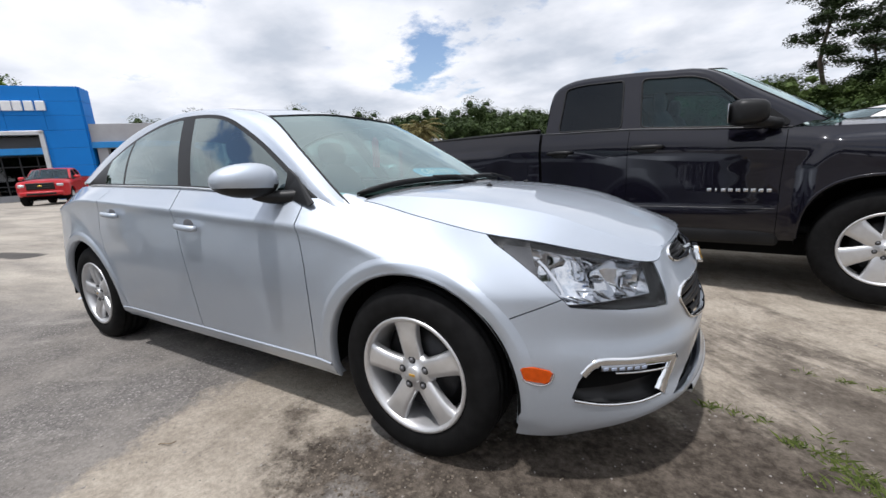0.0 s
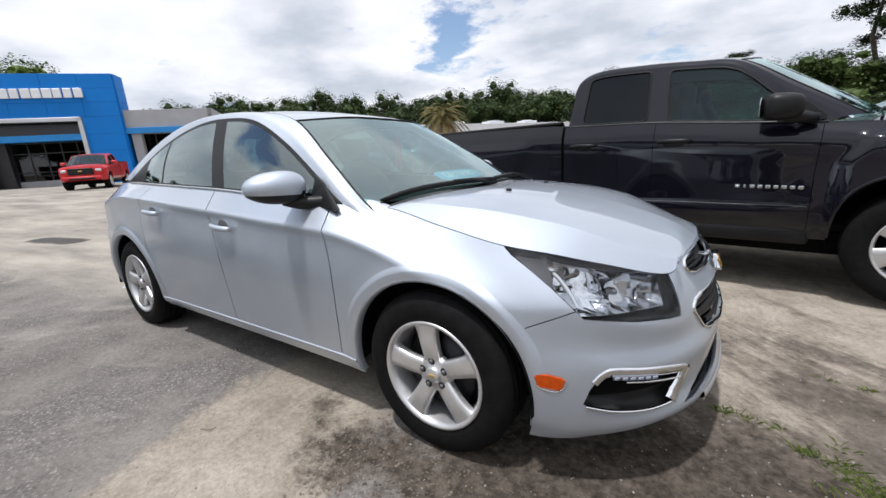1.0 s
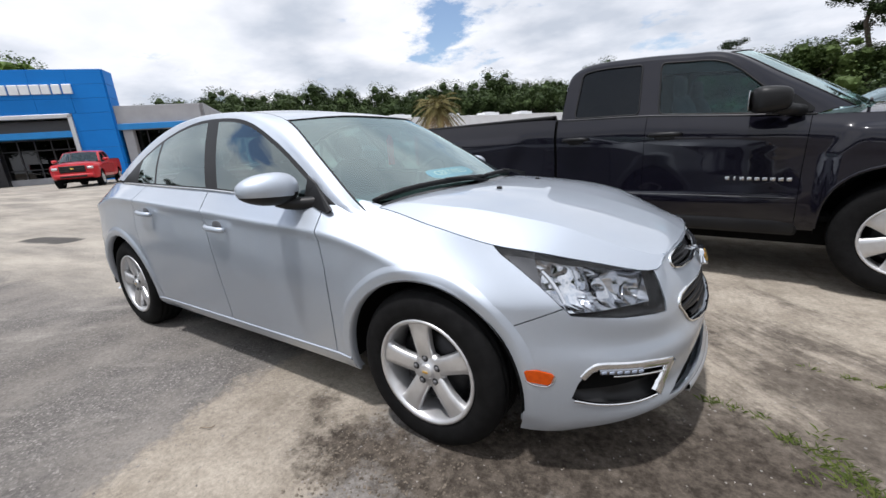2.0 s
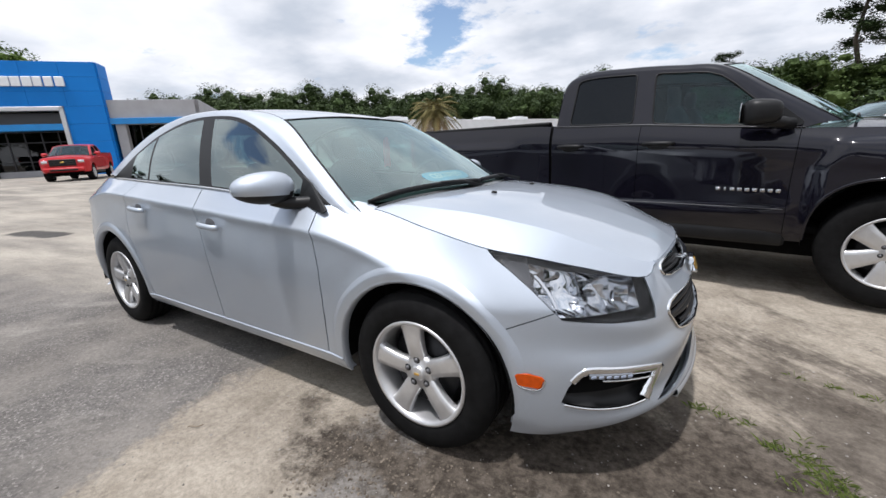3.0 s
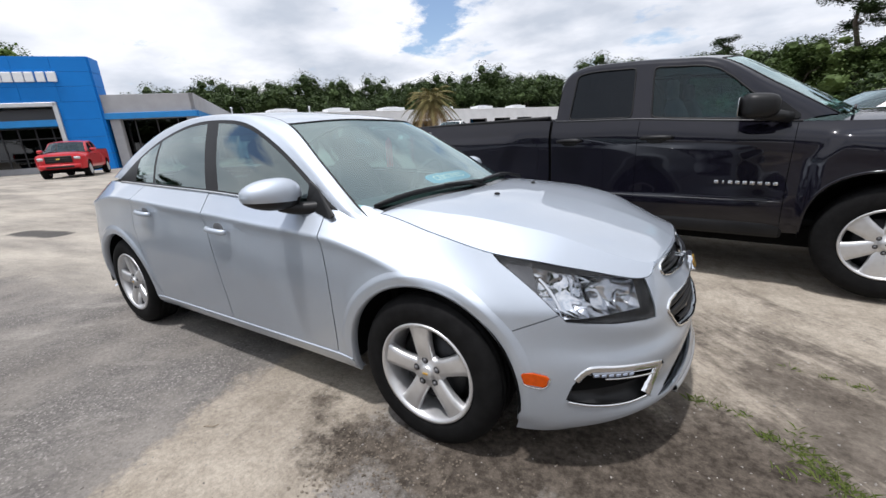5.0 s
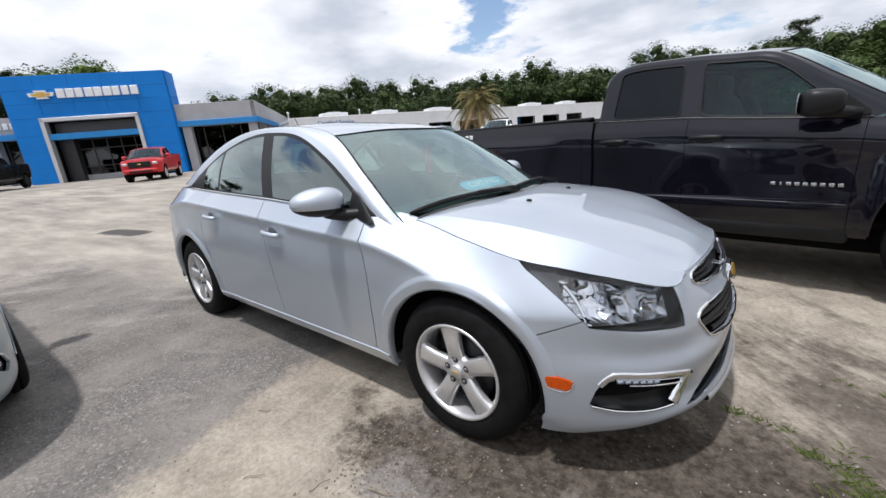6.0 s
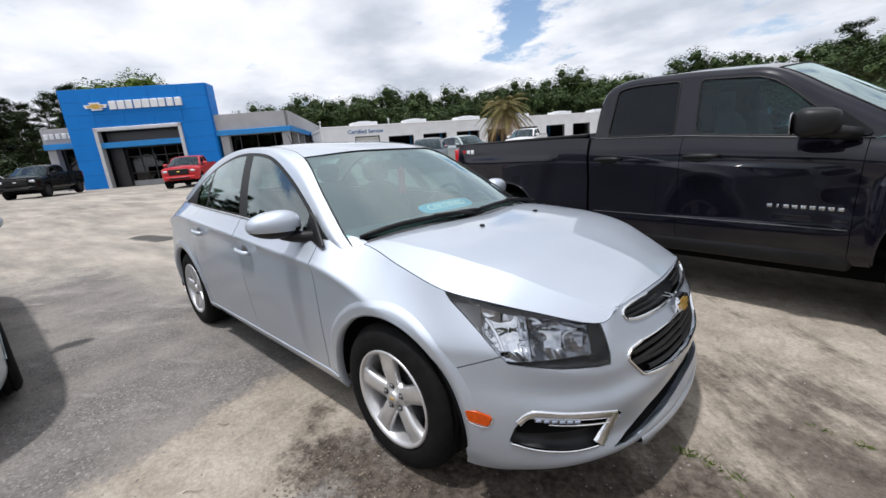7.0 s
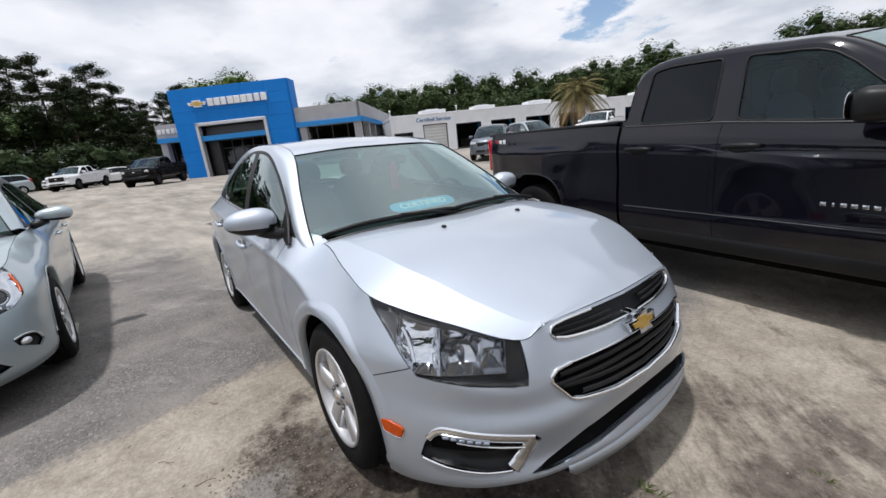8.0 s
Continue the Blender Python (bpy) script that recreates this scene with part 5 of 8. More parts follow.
# cabin
def seat(x, y, parent, wide=.50):
    root = new("seat")
    root.parent = parent
    root.matrix_basis = Matrix.Translation((x, y, 0))
    part("seat_cushion", transformed(superball((.10, 0, .50), (.27, wide / 2, .09), 3.5, 24, 10), Matrix()), CLOTH, root)
    back = superball((0, 0, .32), (.075, wide / 2, .34), 3.2, 24, 14)
    for v in back.verts:
        t = v.co.z / .66
        v.co.y *= 1.0 - 0.22 * max(t - .45, 0)
    part("seat_back", transformed(back, Matrix.Translation((-.17, 0, .50)) @ Matrix.Rotation(radians(-17), 4, "Y")), CLOTH, root)
    rest = transformed(superball((0, 0, 0), (.05, .125, .085), 3.0, 20, 10), Matrix.Translation((-.375, 0, 1.215)) @ Matrix.Rotation(radians(-12), 4, "Y"))
    part("headrest", rest, CLOTH, root)
    part("headrest_post", join(tube([(-.345, -.05, 1.09), (-.365, -.05, 1.18)], .006), tube([(-.345, .05, 1.09), (-.365, .05, 1.18)], .006)), CHROME, root)
    return root


seat(.16, -.36, sedan), seat(.16, .36, sedan)
seat(-.66, -.40, sedan, .56), seat(-.66, .40, sedan, .56)
dash_rows = []
for y in np.linspace(-.70, .70, 21):
    k = abs(y) / .70
    nx = 1.10 - .10 * k * k
    dash_rows.append([(nx, y, .945), (nx - .12, y, .962 - .01 * k), (.80, y, .955 + .02 * (1 - min(1, abs(abs(y - .36) - 0) / .22)) if y > 0 else .955), (.70, y, .935), (.66, y, .88), (.70, y, .70), (.80, y, .55)])
part("dashboard", from_grid([catmull_at(r, 4) for r in dash_rows]), DASH, sedan, "dark grey dashboard")
ring = [(.56 + .07 * math.sin(a) * .9 + 0, .36 + .185 * math.cos(a), .93 + .175 * math.sin(a)) for a in np.linspace(0, 2 * math.pi, 37)[:-1]]
wheel_ring = part("steering_wheel", tube(ring, .014, 8, True), DASH, sedan)
part("steering_hub", join(superball((.585, .36, .925), (.03, .07, .055), 3, 18, 8), box((.02, .34, .03), (.585, .36, .93), .006), box((.10, .04, .04), (.64, .36, .92), .01)), DASH, wheel_ring)
part("rear_view_mirror", superball((.50, 0, 1.275), (.018, .125, .036), 3.5, 20, 8), TRIM, sedan)
tag = prism([(-.03, -.09), (.03, -.09), (.03, .06), (.012, .09), (-.012, .09), (-.03, .06)], .003, lambda a, b, h: Vector((.52 + h, .0 + a, 1.17 + b)))
part("hang_tag", tag, RED, sedan, "red tag hanging from the mirror", False)
part("rear_shelf", box((.38, 1.25, .03), (-1.42, 0, .99), .01), DASH, sedan)

# dealer's card on the dashboard behind the glass
card = thing("dashboard_card", "teal card with white lettering lying against the windscreen", "sign", m=CAR_TILT)
h1, _, _, _ = ws_tree.ray_cast(Vector((1.052, -.19, 3)), Vector((0, 0, -1)))
face = Matrix.Translation(h1 + Vector((-.010, .06, -.012))) @ Matrix.Rotation(radians(90), 4, "Z") @ Matrix.Rotation(radians(29), 4, "X")
rounded = [(.21 * math.copysign(abs(math.cos(a)) ** .35, math.cos(a)), .045 * math.copysign(abs(math.sin(a)) ** .6, math.sin(a))) for a in np.linspace(0, 2 * math.pi, 41)[:-1]]
part("card", prism(rounded, -.002, lambda a, b, h: face @ Vector((a, b, h))), TEAL, card, smooth=False)
part("lettering", transformed(letters("CERTIFIED", .062, .0005), face @ Matrix.Translation((0, 0, .002)) @ Matrix.Diagonal((1.08, 1, 1, 1))), WHITE_PRINT, card, "white word CERTIFIED", False)


# ---- other vehicles: one builder for hulls drawn from a net ----
def oriented(bm, way):
    bmesh.ops.recalc_face_normals(bm, faces=bm.faces[:])
    if sum(f.normal.dot(Vector(way)) * f.calc_area() for f in bm.faces) < 0:
        bmesh.ops.reverse_faces(bm, faces=bm.faces[:])
    return bm


def eased(shape, r):
    """A closed outline with its sharp corners rounded."""
    out, n = [], len(shape)
    for i in range(n):
        a, b, c = (Vector(shape[(i + k) % n]) for k in (-1, 0, 1))
        u, w = (a - b), (c - b)
        if u.length < 1e-6 or w.length < 1e-6:
            continue
        if u.angle(w) > radians(150):
            out.append(tuple(b))
            continue
        p, q = b + u.normalized() * min(r, u.length * .48), b + w.normalized() * min(r, w.length * .48)
        out += [tuple(p * (1 - t) ** 2 + b * 2 * t * (1 - t) + q * t * t) for t in (0, .25, .5, .75, 1)]
    return out


def hull(root, spec, paint, side_glass, rear_glass, detail=True):
    """Flanks with arches and doors, hood, screens, roof and side windows; returns what details need."""
    nu, nv = spec["nu"], spec["nv"]
    rows = tensor(spec["net"], nu, nv)
    if "swell" in spec:
        rows = [[spec["swell"](np.array(p, float)) for p in r] for r in rows]
    cum = np.concatenate([[0], np.cumsum(nu)])
    top = [np.array(r[-1]) for r in rows]
    shell = from_grid(rows, flip=True)
    shell.normal_update()
    tree = BVHTree.FromBMesh(shell)
    smooth = Skin(shell)
    near = lambda c: c.y < -0.45
    for ax, az, r in spec["arches"]:
        ring = [(ax + r * math.copysign(abs(math.cos(a)) ** spec.get("square", 1.0), math.cos(a)), az + r * math.copysign(abs(math.sin(a)) ** spec.get("square", 1.0), math.sin(a))) for a in np.linspace(0, 2 * math.pi, 45)[:-1]]
        cut_along(shell, ring, *SIDE_VIEW, near=spec.get("cell", .06), want=near)
        take(shell, lambda c: near(c) and inside((c.x, c.z), ring)).free()
        pair("wheel_housing", lathe([(r + .01, -spec["half"] * .97), (r + .015, -spec["half"] * .6), (.05, -spec["half"] * .58)], 32, "y", (ax, 0, az), (-.1, math.pi + .1)), UNDER, root)
        lip = []
        for i in range(len(ring) + 1):
            x, z = ring[i % len(ring)]
            if z < az - .03:
                continue
            p, _ = on_body(SIDE_VIEW, x, z, tree)
            d = Vector((x - ax, 0, z - az)).normalized()
            lip.append((p, d, math.atan2(z - az, x - ax) if math.atan2(z - az, x - ax) > -1.8 else math.atan2(z - az, x - ax) + 2 * math.pi))
        lip.sort(key=lambda q: q[2])
        w = spec.get("flare", .012)
        pair("arch_lip", oriented(from_grid([[p + d * w * 1.6, p + d * w * 1.2 + Vector((0, -w * .5, 0)), p + Vector((0, -w * .5, 0)), p - d * .006 + Vector((0, .004, 0)), p - d * .006 + Vector((0, .04, 0))] for p, d, _ in lip]), (0, -1, 0)), paint, root)
    patches = {}
    for name, view, shape, want in spec.get("patches", ()):
        cut_along(shell, shape, *view, near=spec.get("cell", .06), want=want)
        patches[name] = take(shell, lambda c: want(c) and inside(view_2d(view, c), shape))
    rest = shell
    for line in spec["doors"]:
        cut_along(rest, line, *SIDE_VIEW, near=spec.get("cell", .06), want=near, closed=False)
    for k, line in enumerate(spec["doors"]):
        piece = take(rest, lambda c: c.x > line_x(line, c.z))
        name = spec["names"][k]
        if name == "front":
            smooth.shade(part("front_body", panel(both_sides(piece), .002), paint, root))
        else:
            smooth.shade(*pair(name, panel(piece, .002), paint, root))
    smooth.shade(part("rear_body", panel(both_sides(rest), .002), paint, root))
    # hood
    ic, im = int(cum[spec["cowl"]]), int(cum[spec["nose"]])
    edge, front = top[im:ic + 1][::-1], top[:im + 1]
    centre = catmull([*spec["hood"], tuple(front[0])], len(edge) - 1)
    back = catmull([centre[0], (spec["hood"][0][0] - .04, edge[0][1] * .6, (centre[0][2] * .6 + edge[0][2] * .4)), tuple(edge[0])], len(front) - 1)
    part("hood", panel(oriented(both_sides(from_grid(coons(centre, edge, back, front))), (0, 0, 1)), .003), paint, root)
    # roof rails, roof, screens
    t_in, t_out = catmull_at(spec["t_in"], 6), catmull_at(spec["t_out"], 6)
    bow = np.array([0, -.012, .012])
    pair("roof_pillar", oriented(from_grid([catmull_at([np.array(a), (np.array(a) + np.array(b)) / 2 + bow, np.array(b)], 3) for a, b in zip(t_in, t_out)]), (0, -1, .2)), paint, root)
    i0, i1 = spec["roof_from"] * 6, spec["roof_to"] * 6
    roof_edge, ws_side, back_side = [[np.array(p) for p in q] for q in (t_in[i0:i1 + 1], t_in[:i0 + 1], t_in[i1:])]
    n = 8
    rc = catmull(spec["roof"], len(roof_edge) - 1)
    rf = catmull([rc[0], (rc[0][0] - .012, roof_edge[0][1] * .55, rc[0][2] - .004), roof_edge[0]], n)
    rb = catmull([rc[-1], (rc[-1][0] + .01, roof_edge[-1][1] * .55, rc[-1][2] - .004), roof_edge[-1]], n)
    roof_rows = coons(rc, roof_edge, rf, rb)
    part("roof", oriented(both_sides(from_grid(roof_rows)), (0, 0, 1)), paint, root)
    part("headliner", oriented(both_sides(from_grid([[np.array(p) - np.array([0, 0, .04]) for p in r] for r in roof_rows])), (0, 0, -1)), DARK_LINER, root)
    wc = catmull([*spec["screen"], rc[0]], len(ws_side) - 1)
    wb = catmull([wc[0], (wc[0][0] - .04, ws_side[0][1] * .6, (wc[0][2] + ws_side[0][2]) / 2), ws_side[0]], n)
    screen = both_sides(from_grid(coons(wc, ws_side, wb, rf)))
    part("windscreen", oriented(screen, (1, 0, .3)), GLASS_WS if detail else GLASS_TRUCK, root)
    bc = catmull([rc[-1], *spec["back"]], len(back_side) - 1)
    bb = catmull([bc[-1], (bc[-1][0] + .01, back_side[-1][1] * .55, bc[-1][2]), back_side[-1]], n)
    part("rear_screen", oriented(both_sides(from_grid(coons(bc, back_side, rb, bb))), (-1, 0, .2)), rear_glass, root)
    part("screen_seal", both_sides(tube([*ws_side, *[np.array(p) for p in rf[::-1]]], .006, 5)), TRIM, root)
    # side windows
    bx = top[int(cum[spec["belt"][0]]):int(cum[spec["belt"][1]]) + 1][::-1]
    belt_p = lambda x: np.array([x, np.interp(x, [p[0] for p in bx], [p[1] for p in bx]), np.interp(x, [p[0] for p in bx], [p[2] for p in bx])])
    oo = t_out[::-1]
    out_p = lambda x: np.array([x, np.interp(x, [p[0] for p in oo], [p[1] for p in oo]), np.interp(x, [p[0] for p in oo], [p[2] for p in oo])])
    xs = np.linspace(t_out[0][0], t_out[-1][0], 64)
    side = oriented(from_grid([[belt_p(x) + (out_p(x) - belt_p(x)) * t for t in np.linspace(0, 1, 8)] for x in xs]), (0, -1, 0))
    for k, (x0, x1, s0, s1) in enumerate(spec["windows"]):
        lower = [(x, float(belt_p(x)[2]) + .015) for x in np.linspace(x0, x1, 8)]
        upper = [(x, float(out_p(x)[2]) - spec.get('margin', .030)) for x in np.linspace(x1 + s1, x0 + s0, 10)]
        shape = lower + [p for p in upper if p[1] > float(belt_p(p[0])[2]) + .03]
        if "seal" in spec:
            shape = eased(shape, .045)
            ring_tree = BVHTree.FromBMesh(side)
            seal = [on_body(SIDE_VIEW, a, b, ring_tree)[0] + Vector((0, -.001, 0)) for a, b in shape]
        cut_along(side, shape, *SIDE_VIEW, near=.06)
        pane = take(side, lambda c: inside((c.x, c.z), shape))
        if "seal" in spec:
            for v in pane.verts:
                v.co.y += .006
        pair("side_glass", pane, side_glass[k], root)
        if "seal" in spec:
            pair("window_seal", tube(seal, spec["seal"], 6, True), TRIM, root, "black window seal")
    pair("window_frame", panel(side, 0.0, .014), paint if spec.get("painted") else TRIM, root)
    pair("belt_seal", tube([belt_p(x) + np.array([0, -.004, .004]) for x in np.linspace(t_out[0][0], t_out[-1][0], 30)], .005, 5), spec.get("belt_mat", TRIM), root)
    # dark inside
    inner = from_grid([[Vector((p[0] * .985, p[1] * .955, p[2] * .985 + .004)) for p in r] for r in rows], flip=True)
    take(inner, lambda c: near(c) and any(math.hypot(c.x - ax, c.z - az) < r + .03 for ax, az, r in spec["arches"])).free()
    if "keep_inner" in spec:
        take(inner, lambda c: not spec["keep_inner"](c)).free()
    part("inner_body", both_sides(inner), UNDER, root)
    if "deck" in spec:
        dk0, dk1 = int(cum[spec["deck"][0]]), int(cum[spec["deck"][1]])
        de, db = top[dk0:dk1 + 1], top[dk1:][::-1]
        dc = catmull([bc[-1], *spec["deck_c"], tuple(db[0])], len(de) - 1)
        df = catmull([dc[0], (dc[0][0], de[0][1] * .5, dc[0][2]), tuple(de[0])], len(db) - 1)
        part("trunk_lid", oriented(both_sides(from_grid(coons(dc, de, df, db))), (0, 0, 1)), paint, root)
    return dict(tree=tree, patches=patches, belt=belt_p, out=out_p, top=top, cum=cum)


def simple_seat(root, x, y, z, wide=.5):
    s = new("seat")
    s.parent = root
    part("seat_back", transformed(superball((0, 0, .3), (.08, wide / 2, .34), 3.2, 20, 10), Matrix.Translation((x, y, z)) @ Matrix.Rotation(radians(-14), 4, "Y")), CLOTH, s)
    part("headrest", superball((x - .17, y, z + .70), (.05, .13, .09), 3, 16, 8), CLOTH, s)


def step(a, b, v):
    t = min(max((v - a) / (b - a), 0.0), 1.0)
    return t * t * (3 - 2 * t)


def pickup_swell(p):
    """Wheel arch bulges with a ledge on top, a hollow along the doors and a tucked-in lower flank."""
    x, y, z = p
    if y > -.6:
        return p
    front = step(.37, .45, x - .10 * step(.86, 1.05, z)) * (1 - step(1.060, 1.095, z)) * (1 - step(1.30, 1.50, x))
    rear = step(-3.42, -3.30, x) * (1 - step(-2.22, -2.08, x - .12 * step(.80, 1.10, z))) * (1 - step(1.10, 1.17, z)) * step(.40, .5, z)
    out = .036 * front + .026 * rear
    door = step(-1.62, -1.5, x) * (1 - step(.15, .33, x))
    out += door * (-.012 * step(.56, .60, z) * (1 - step(.62, .95, z)) + .006 * math.exp(-((z - .565) / .03) ** 2) - .016 * (1 - step(.40, .55, z)))
    return np.array((x, y - out, z))


PICKUP = dict(
    half=.965, cell=.06, square=.74, flare=.010, swell=pickup_swell,
    net=[
        [(1.66, 0, .36), (1.72, 0, .44), (1.73, 0, .58), (1.72, 0, .78), (1.71, 0, .98), (1.66, 0, 1.12)],
        [(1.62, -.50, .36), (1.68, -.50, .44), (1.69, -.50, .58), (1.68, -.50, .78), (1.67, -.50, .98), (1.62, -.48, 1.12)],
        [(1.50, -.80, .37), (1.55, -.82, .45), (1.56, -.83, .58), (1.56, -.83, .78), (1.55, -.83, .98), (1.50, -.79, 1.105)],
        [(1.28, -.91, .38), (1.30, -.94, .46), (1.31, -.95, .58), (1.31, -.955, .78), (1.30, -.95, .99), (1.28, -.86, 1.115)],
        [(.80, -.92, .36), (.80, -.955, .44), (.80, -.970, .60), (.80, -.975, .84), (.80, -.962, 1.02), (.80, -.86, 1.145)],
        [(0.3, -0.9, 0.335), (0.3, -0.945, 0.42), (0.3, -0.964, 0.6), (0.3, -0.959, 0.85), (0.3, -0.963, 1.06), (0.3, -0.905, 1.17)],
        [(-0.25, -0.89, 0.335), (-0.25, -0.938, 0.42), (-0.25, -0.959, 0.6), (-0.25, -0.958, 0.86), (-0.25, -0.965, 1.09), (-0.25, -0.918, 1.21)],
        [(-0.79, -0.89, 0.335), (-0.79, -0.938, 0.42), (-0.79, -0.959, 0.6), (-0.79, -0.958, 0.87), (-0.79, -0.965, 1.12), (-0.79, -0.92, 1.255)],
        [(-1.56, -0.89, 0.34), (-1.56, -0.938, 0.42), (-1.56, -0.959, 0.6), (-1.56, -0.956, 0.88), (-1.56, -0.965, 1.14), (-1.56, -0.92, 1.285)],
        [(-1.66, -0.89, 0.36), (-1.66, -0.938, 0.44), (-1.66, -0.959, 0.6), (-1.66, -0.956, 0.88), (-1.66, -0.965, 1.14), (-1.66, -0.925, 1.3)],
        [(-2.15, -0.89, 0.4), (-2.15, -0.938, 0.46), (-2.15, -0.964, 0.6), (-2.15, -0.96, 0.88), (-2.15, -0.968, 1.15), (-2.15, -0.928, 1.315)],
        [(-2.64, -0.91, 0.4), (-2.64, -0.945, 0.46), (-2.64, -0.969, 0.6), (-2.64, -0.971, 0.86), (-2.64, -0.972, 1.15), (-2.64, -0.928, 1.325)],
        [(-3.15, -0.9, 0.44), (-3.15, -0.938, 0.5), (-3.15, -0.964, 0.62), (-3.15, -0.958, 0.88), (-3.15, -0.965, 1.15), (-3.15, -0.928, 1.33)],
        [(-3.52, -.88, .48), (-3.54, -.915, .54), (-3.55, -.93, .66), (-3.56, -.94, .88), (-3.56, -.938, 1.15), (-3.55, -.91, 1.33)],
        [(-3.60, -.70, .50), (-3.62, -.72, .56), (-3.63, -.73, .68), (-3.63, -.73, .88), (-3.63, -.73, 1.15), (-3.62, -.72, 1.33)],
        [(-3.61, 0, .50), (-3.63, 0, .56), (-3.64, 0, .68), (-3.64, 0, .88), (-3.64, 0, 1.15), (-3.63, 0, 1.33)],
    ],
    nu=[5, 5, 6, 12, 14, 12, 10, 14, 3, 10, 12, 12, 8, 4, 4], nv=[3, 5, 9, 10, 7],
    arches=[(.86, .36, .462), (-2.74, .38, .475)],
    doors=[[(.30, 1.40), (.285, 1.1), (.275, .8), (.275, .3)], [(-.775, 1.4), (-.785, 1.0), (-.79, .7), (-.79, .3)], [(-1.598, 1.5), (-1.598, .3)], [(-1.622, 1.5), (-1.622, .3)]],
    names=["front", "front_door", "rear_door", "cab_gap"],
    cowl=5, nose=2, hood=[(.62, 0, 1.235), (.95, 0, 1.225), (1.35, 0, 1.185)],
    t_in=[(.50, -.845, 1.205), (.12, -.76, 1.46), (-.25, -.690, 1.690), (-.55, -.670, 1.736), (-.95, -.667, 1.772), (-1.41, -.673, 1.772), (-1.545, -.715, 1.685), (-1.575, -.80, 1.30)],
    t_out=[(.31, -.900, 1.172), (.03, -.842, 1.392), (-.27, -.780, 1.645), (-.56, -.757, 1.694), (-.95, -.753, 1.729), (-1.38, -.760, 1.730), (-1.525, -.80, 1.645), (-1.57, -.915, 1.288)],
    roof_from=2, roof_to=5, roof=[(-.15, 0, 1.725), (-.45, 0, 1.771), (-.9, 0, 1.808), (-1.44, 0, 1.800)],
    screen=[(.66, 0, 1.225), (.30, 0, 1.45)], back=[(-1.535, 0, 1.66), (-1.575, 0, 1.32)],
    belt=(5, 8), painted=True, belt_mat=SMOKE, seal=.007,
    windows=[(-.695, .19, -.035, -.05), (-1.435, -.855, .025, -.025)],
    keep_inner=lambda c: c.x > -1.7,
)


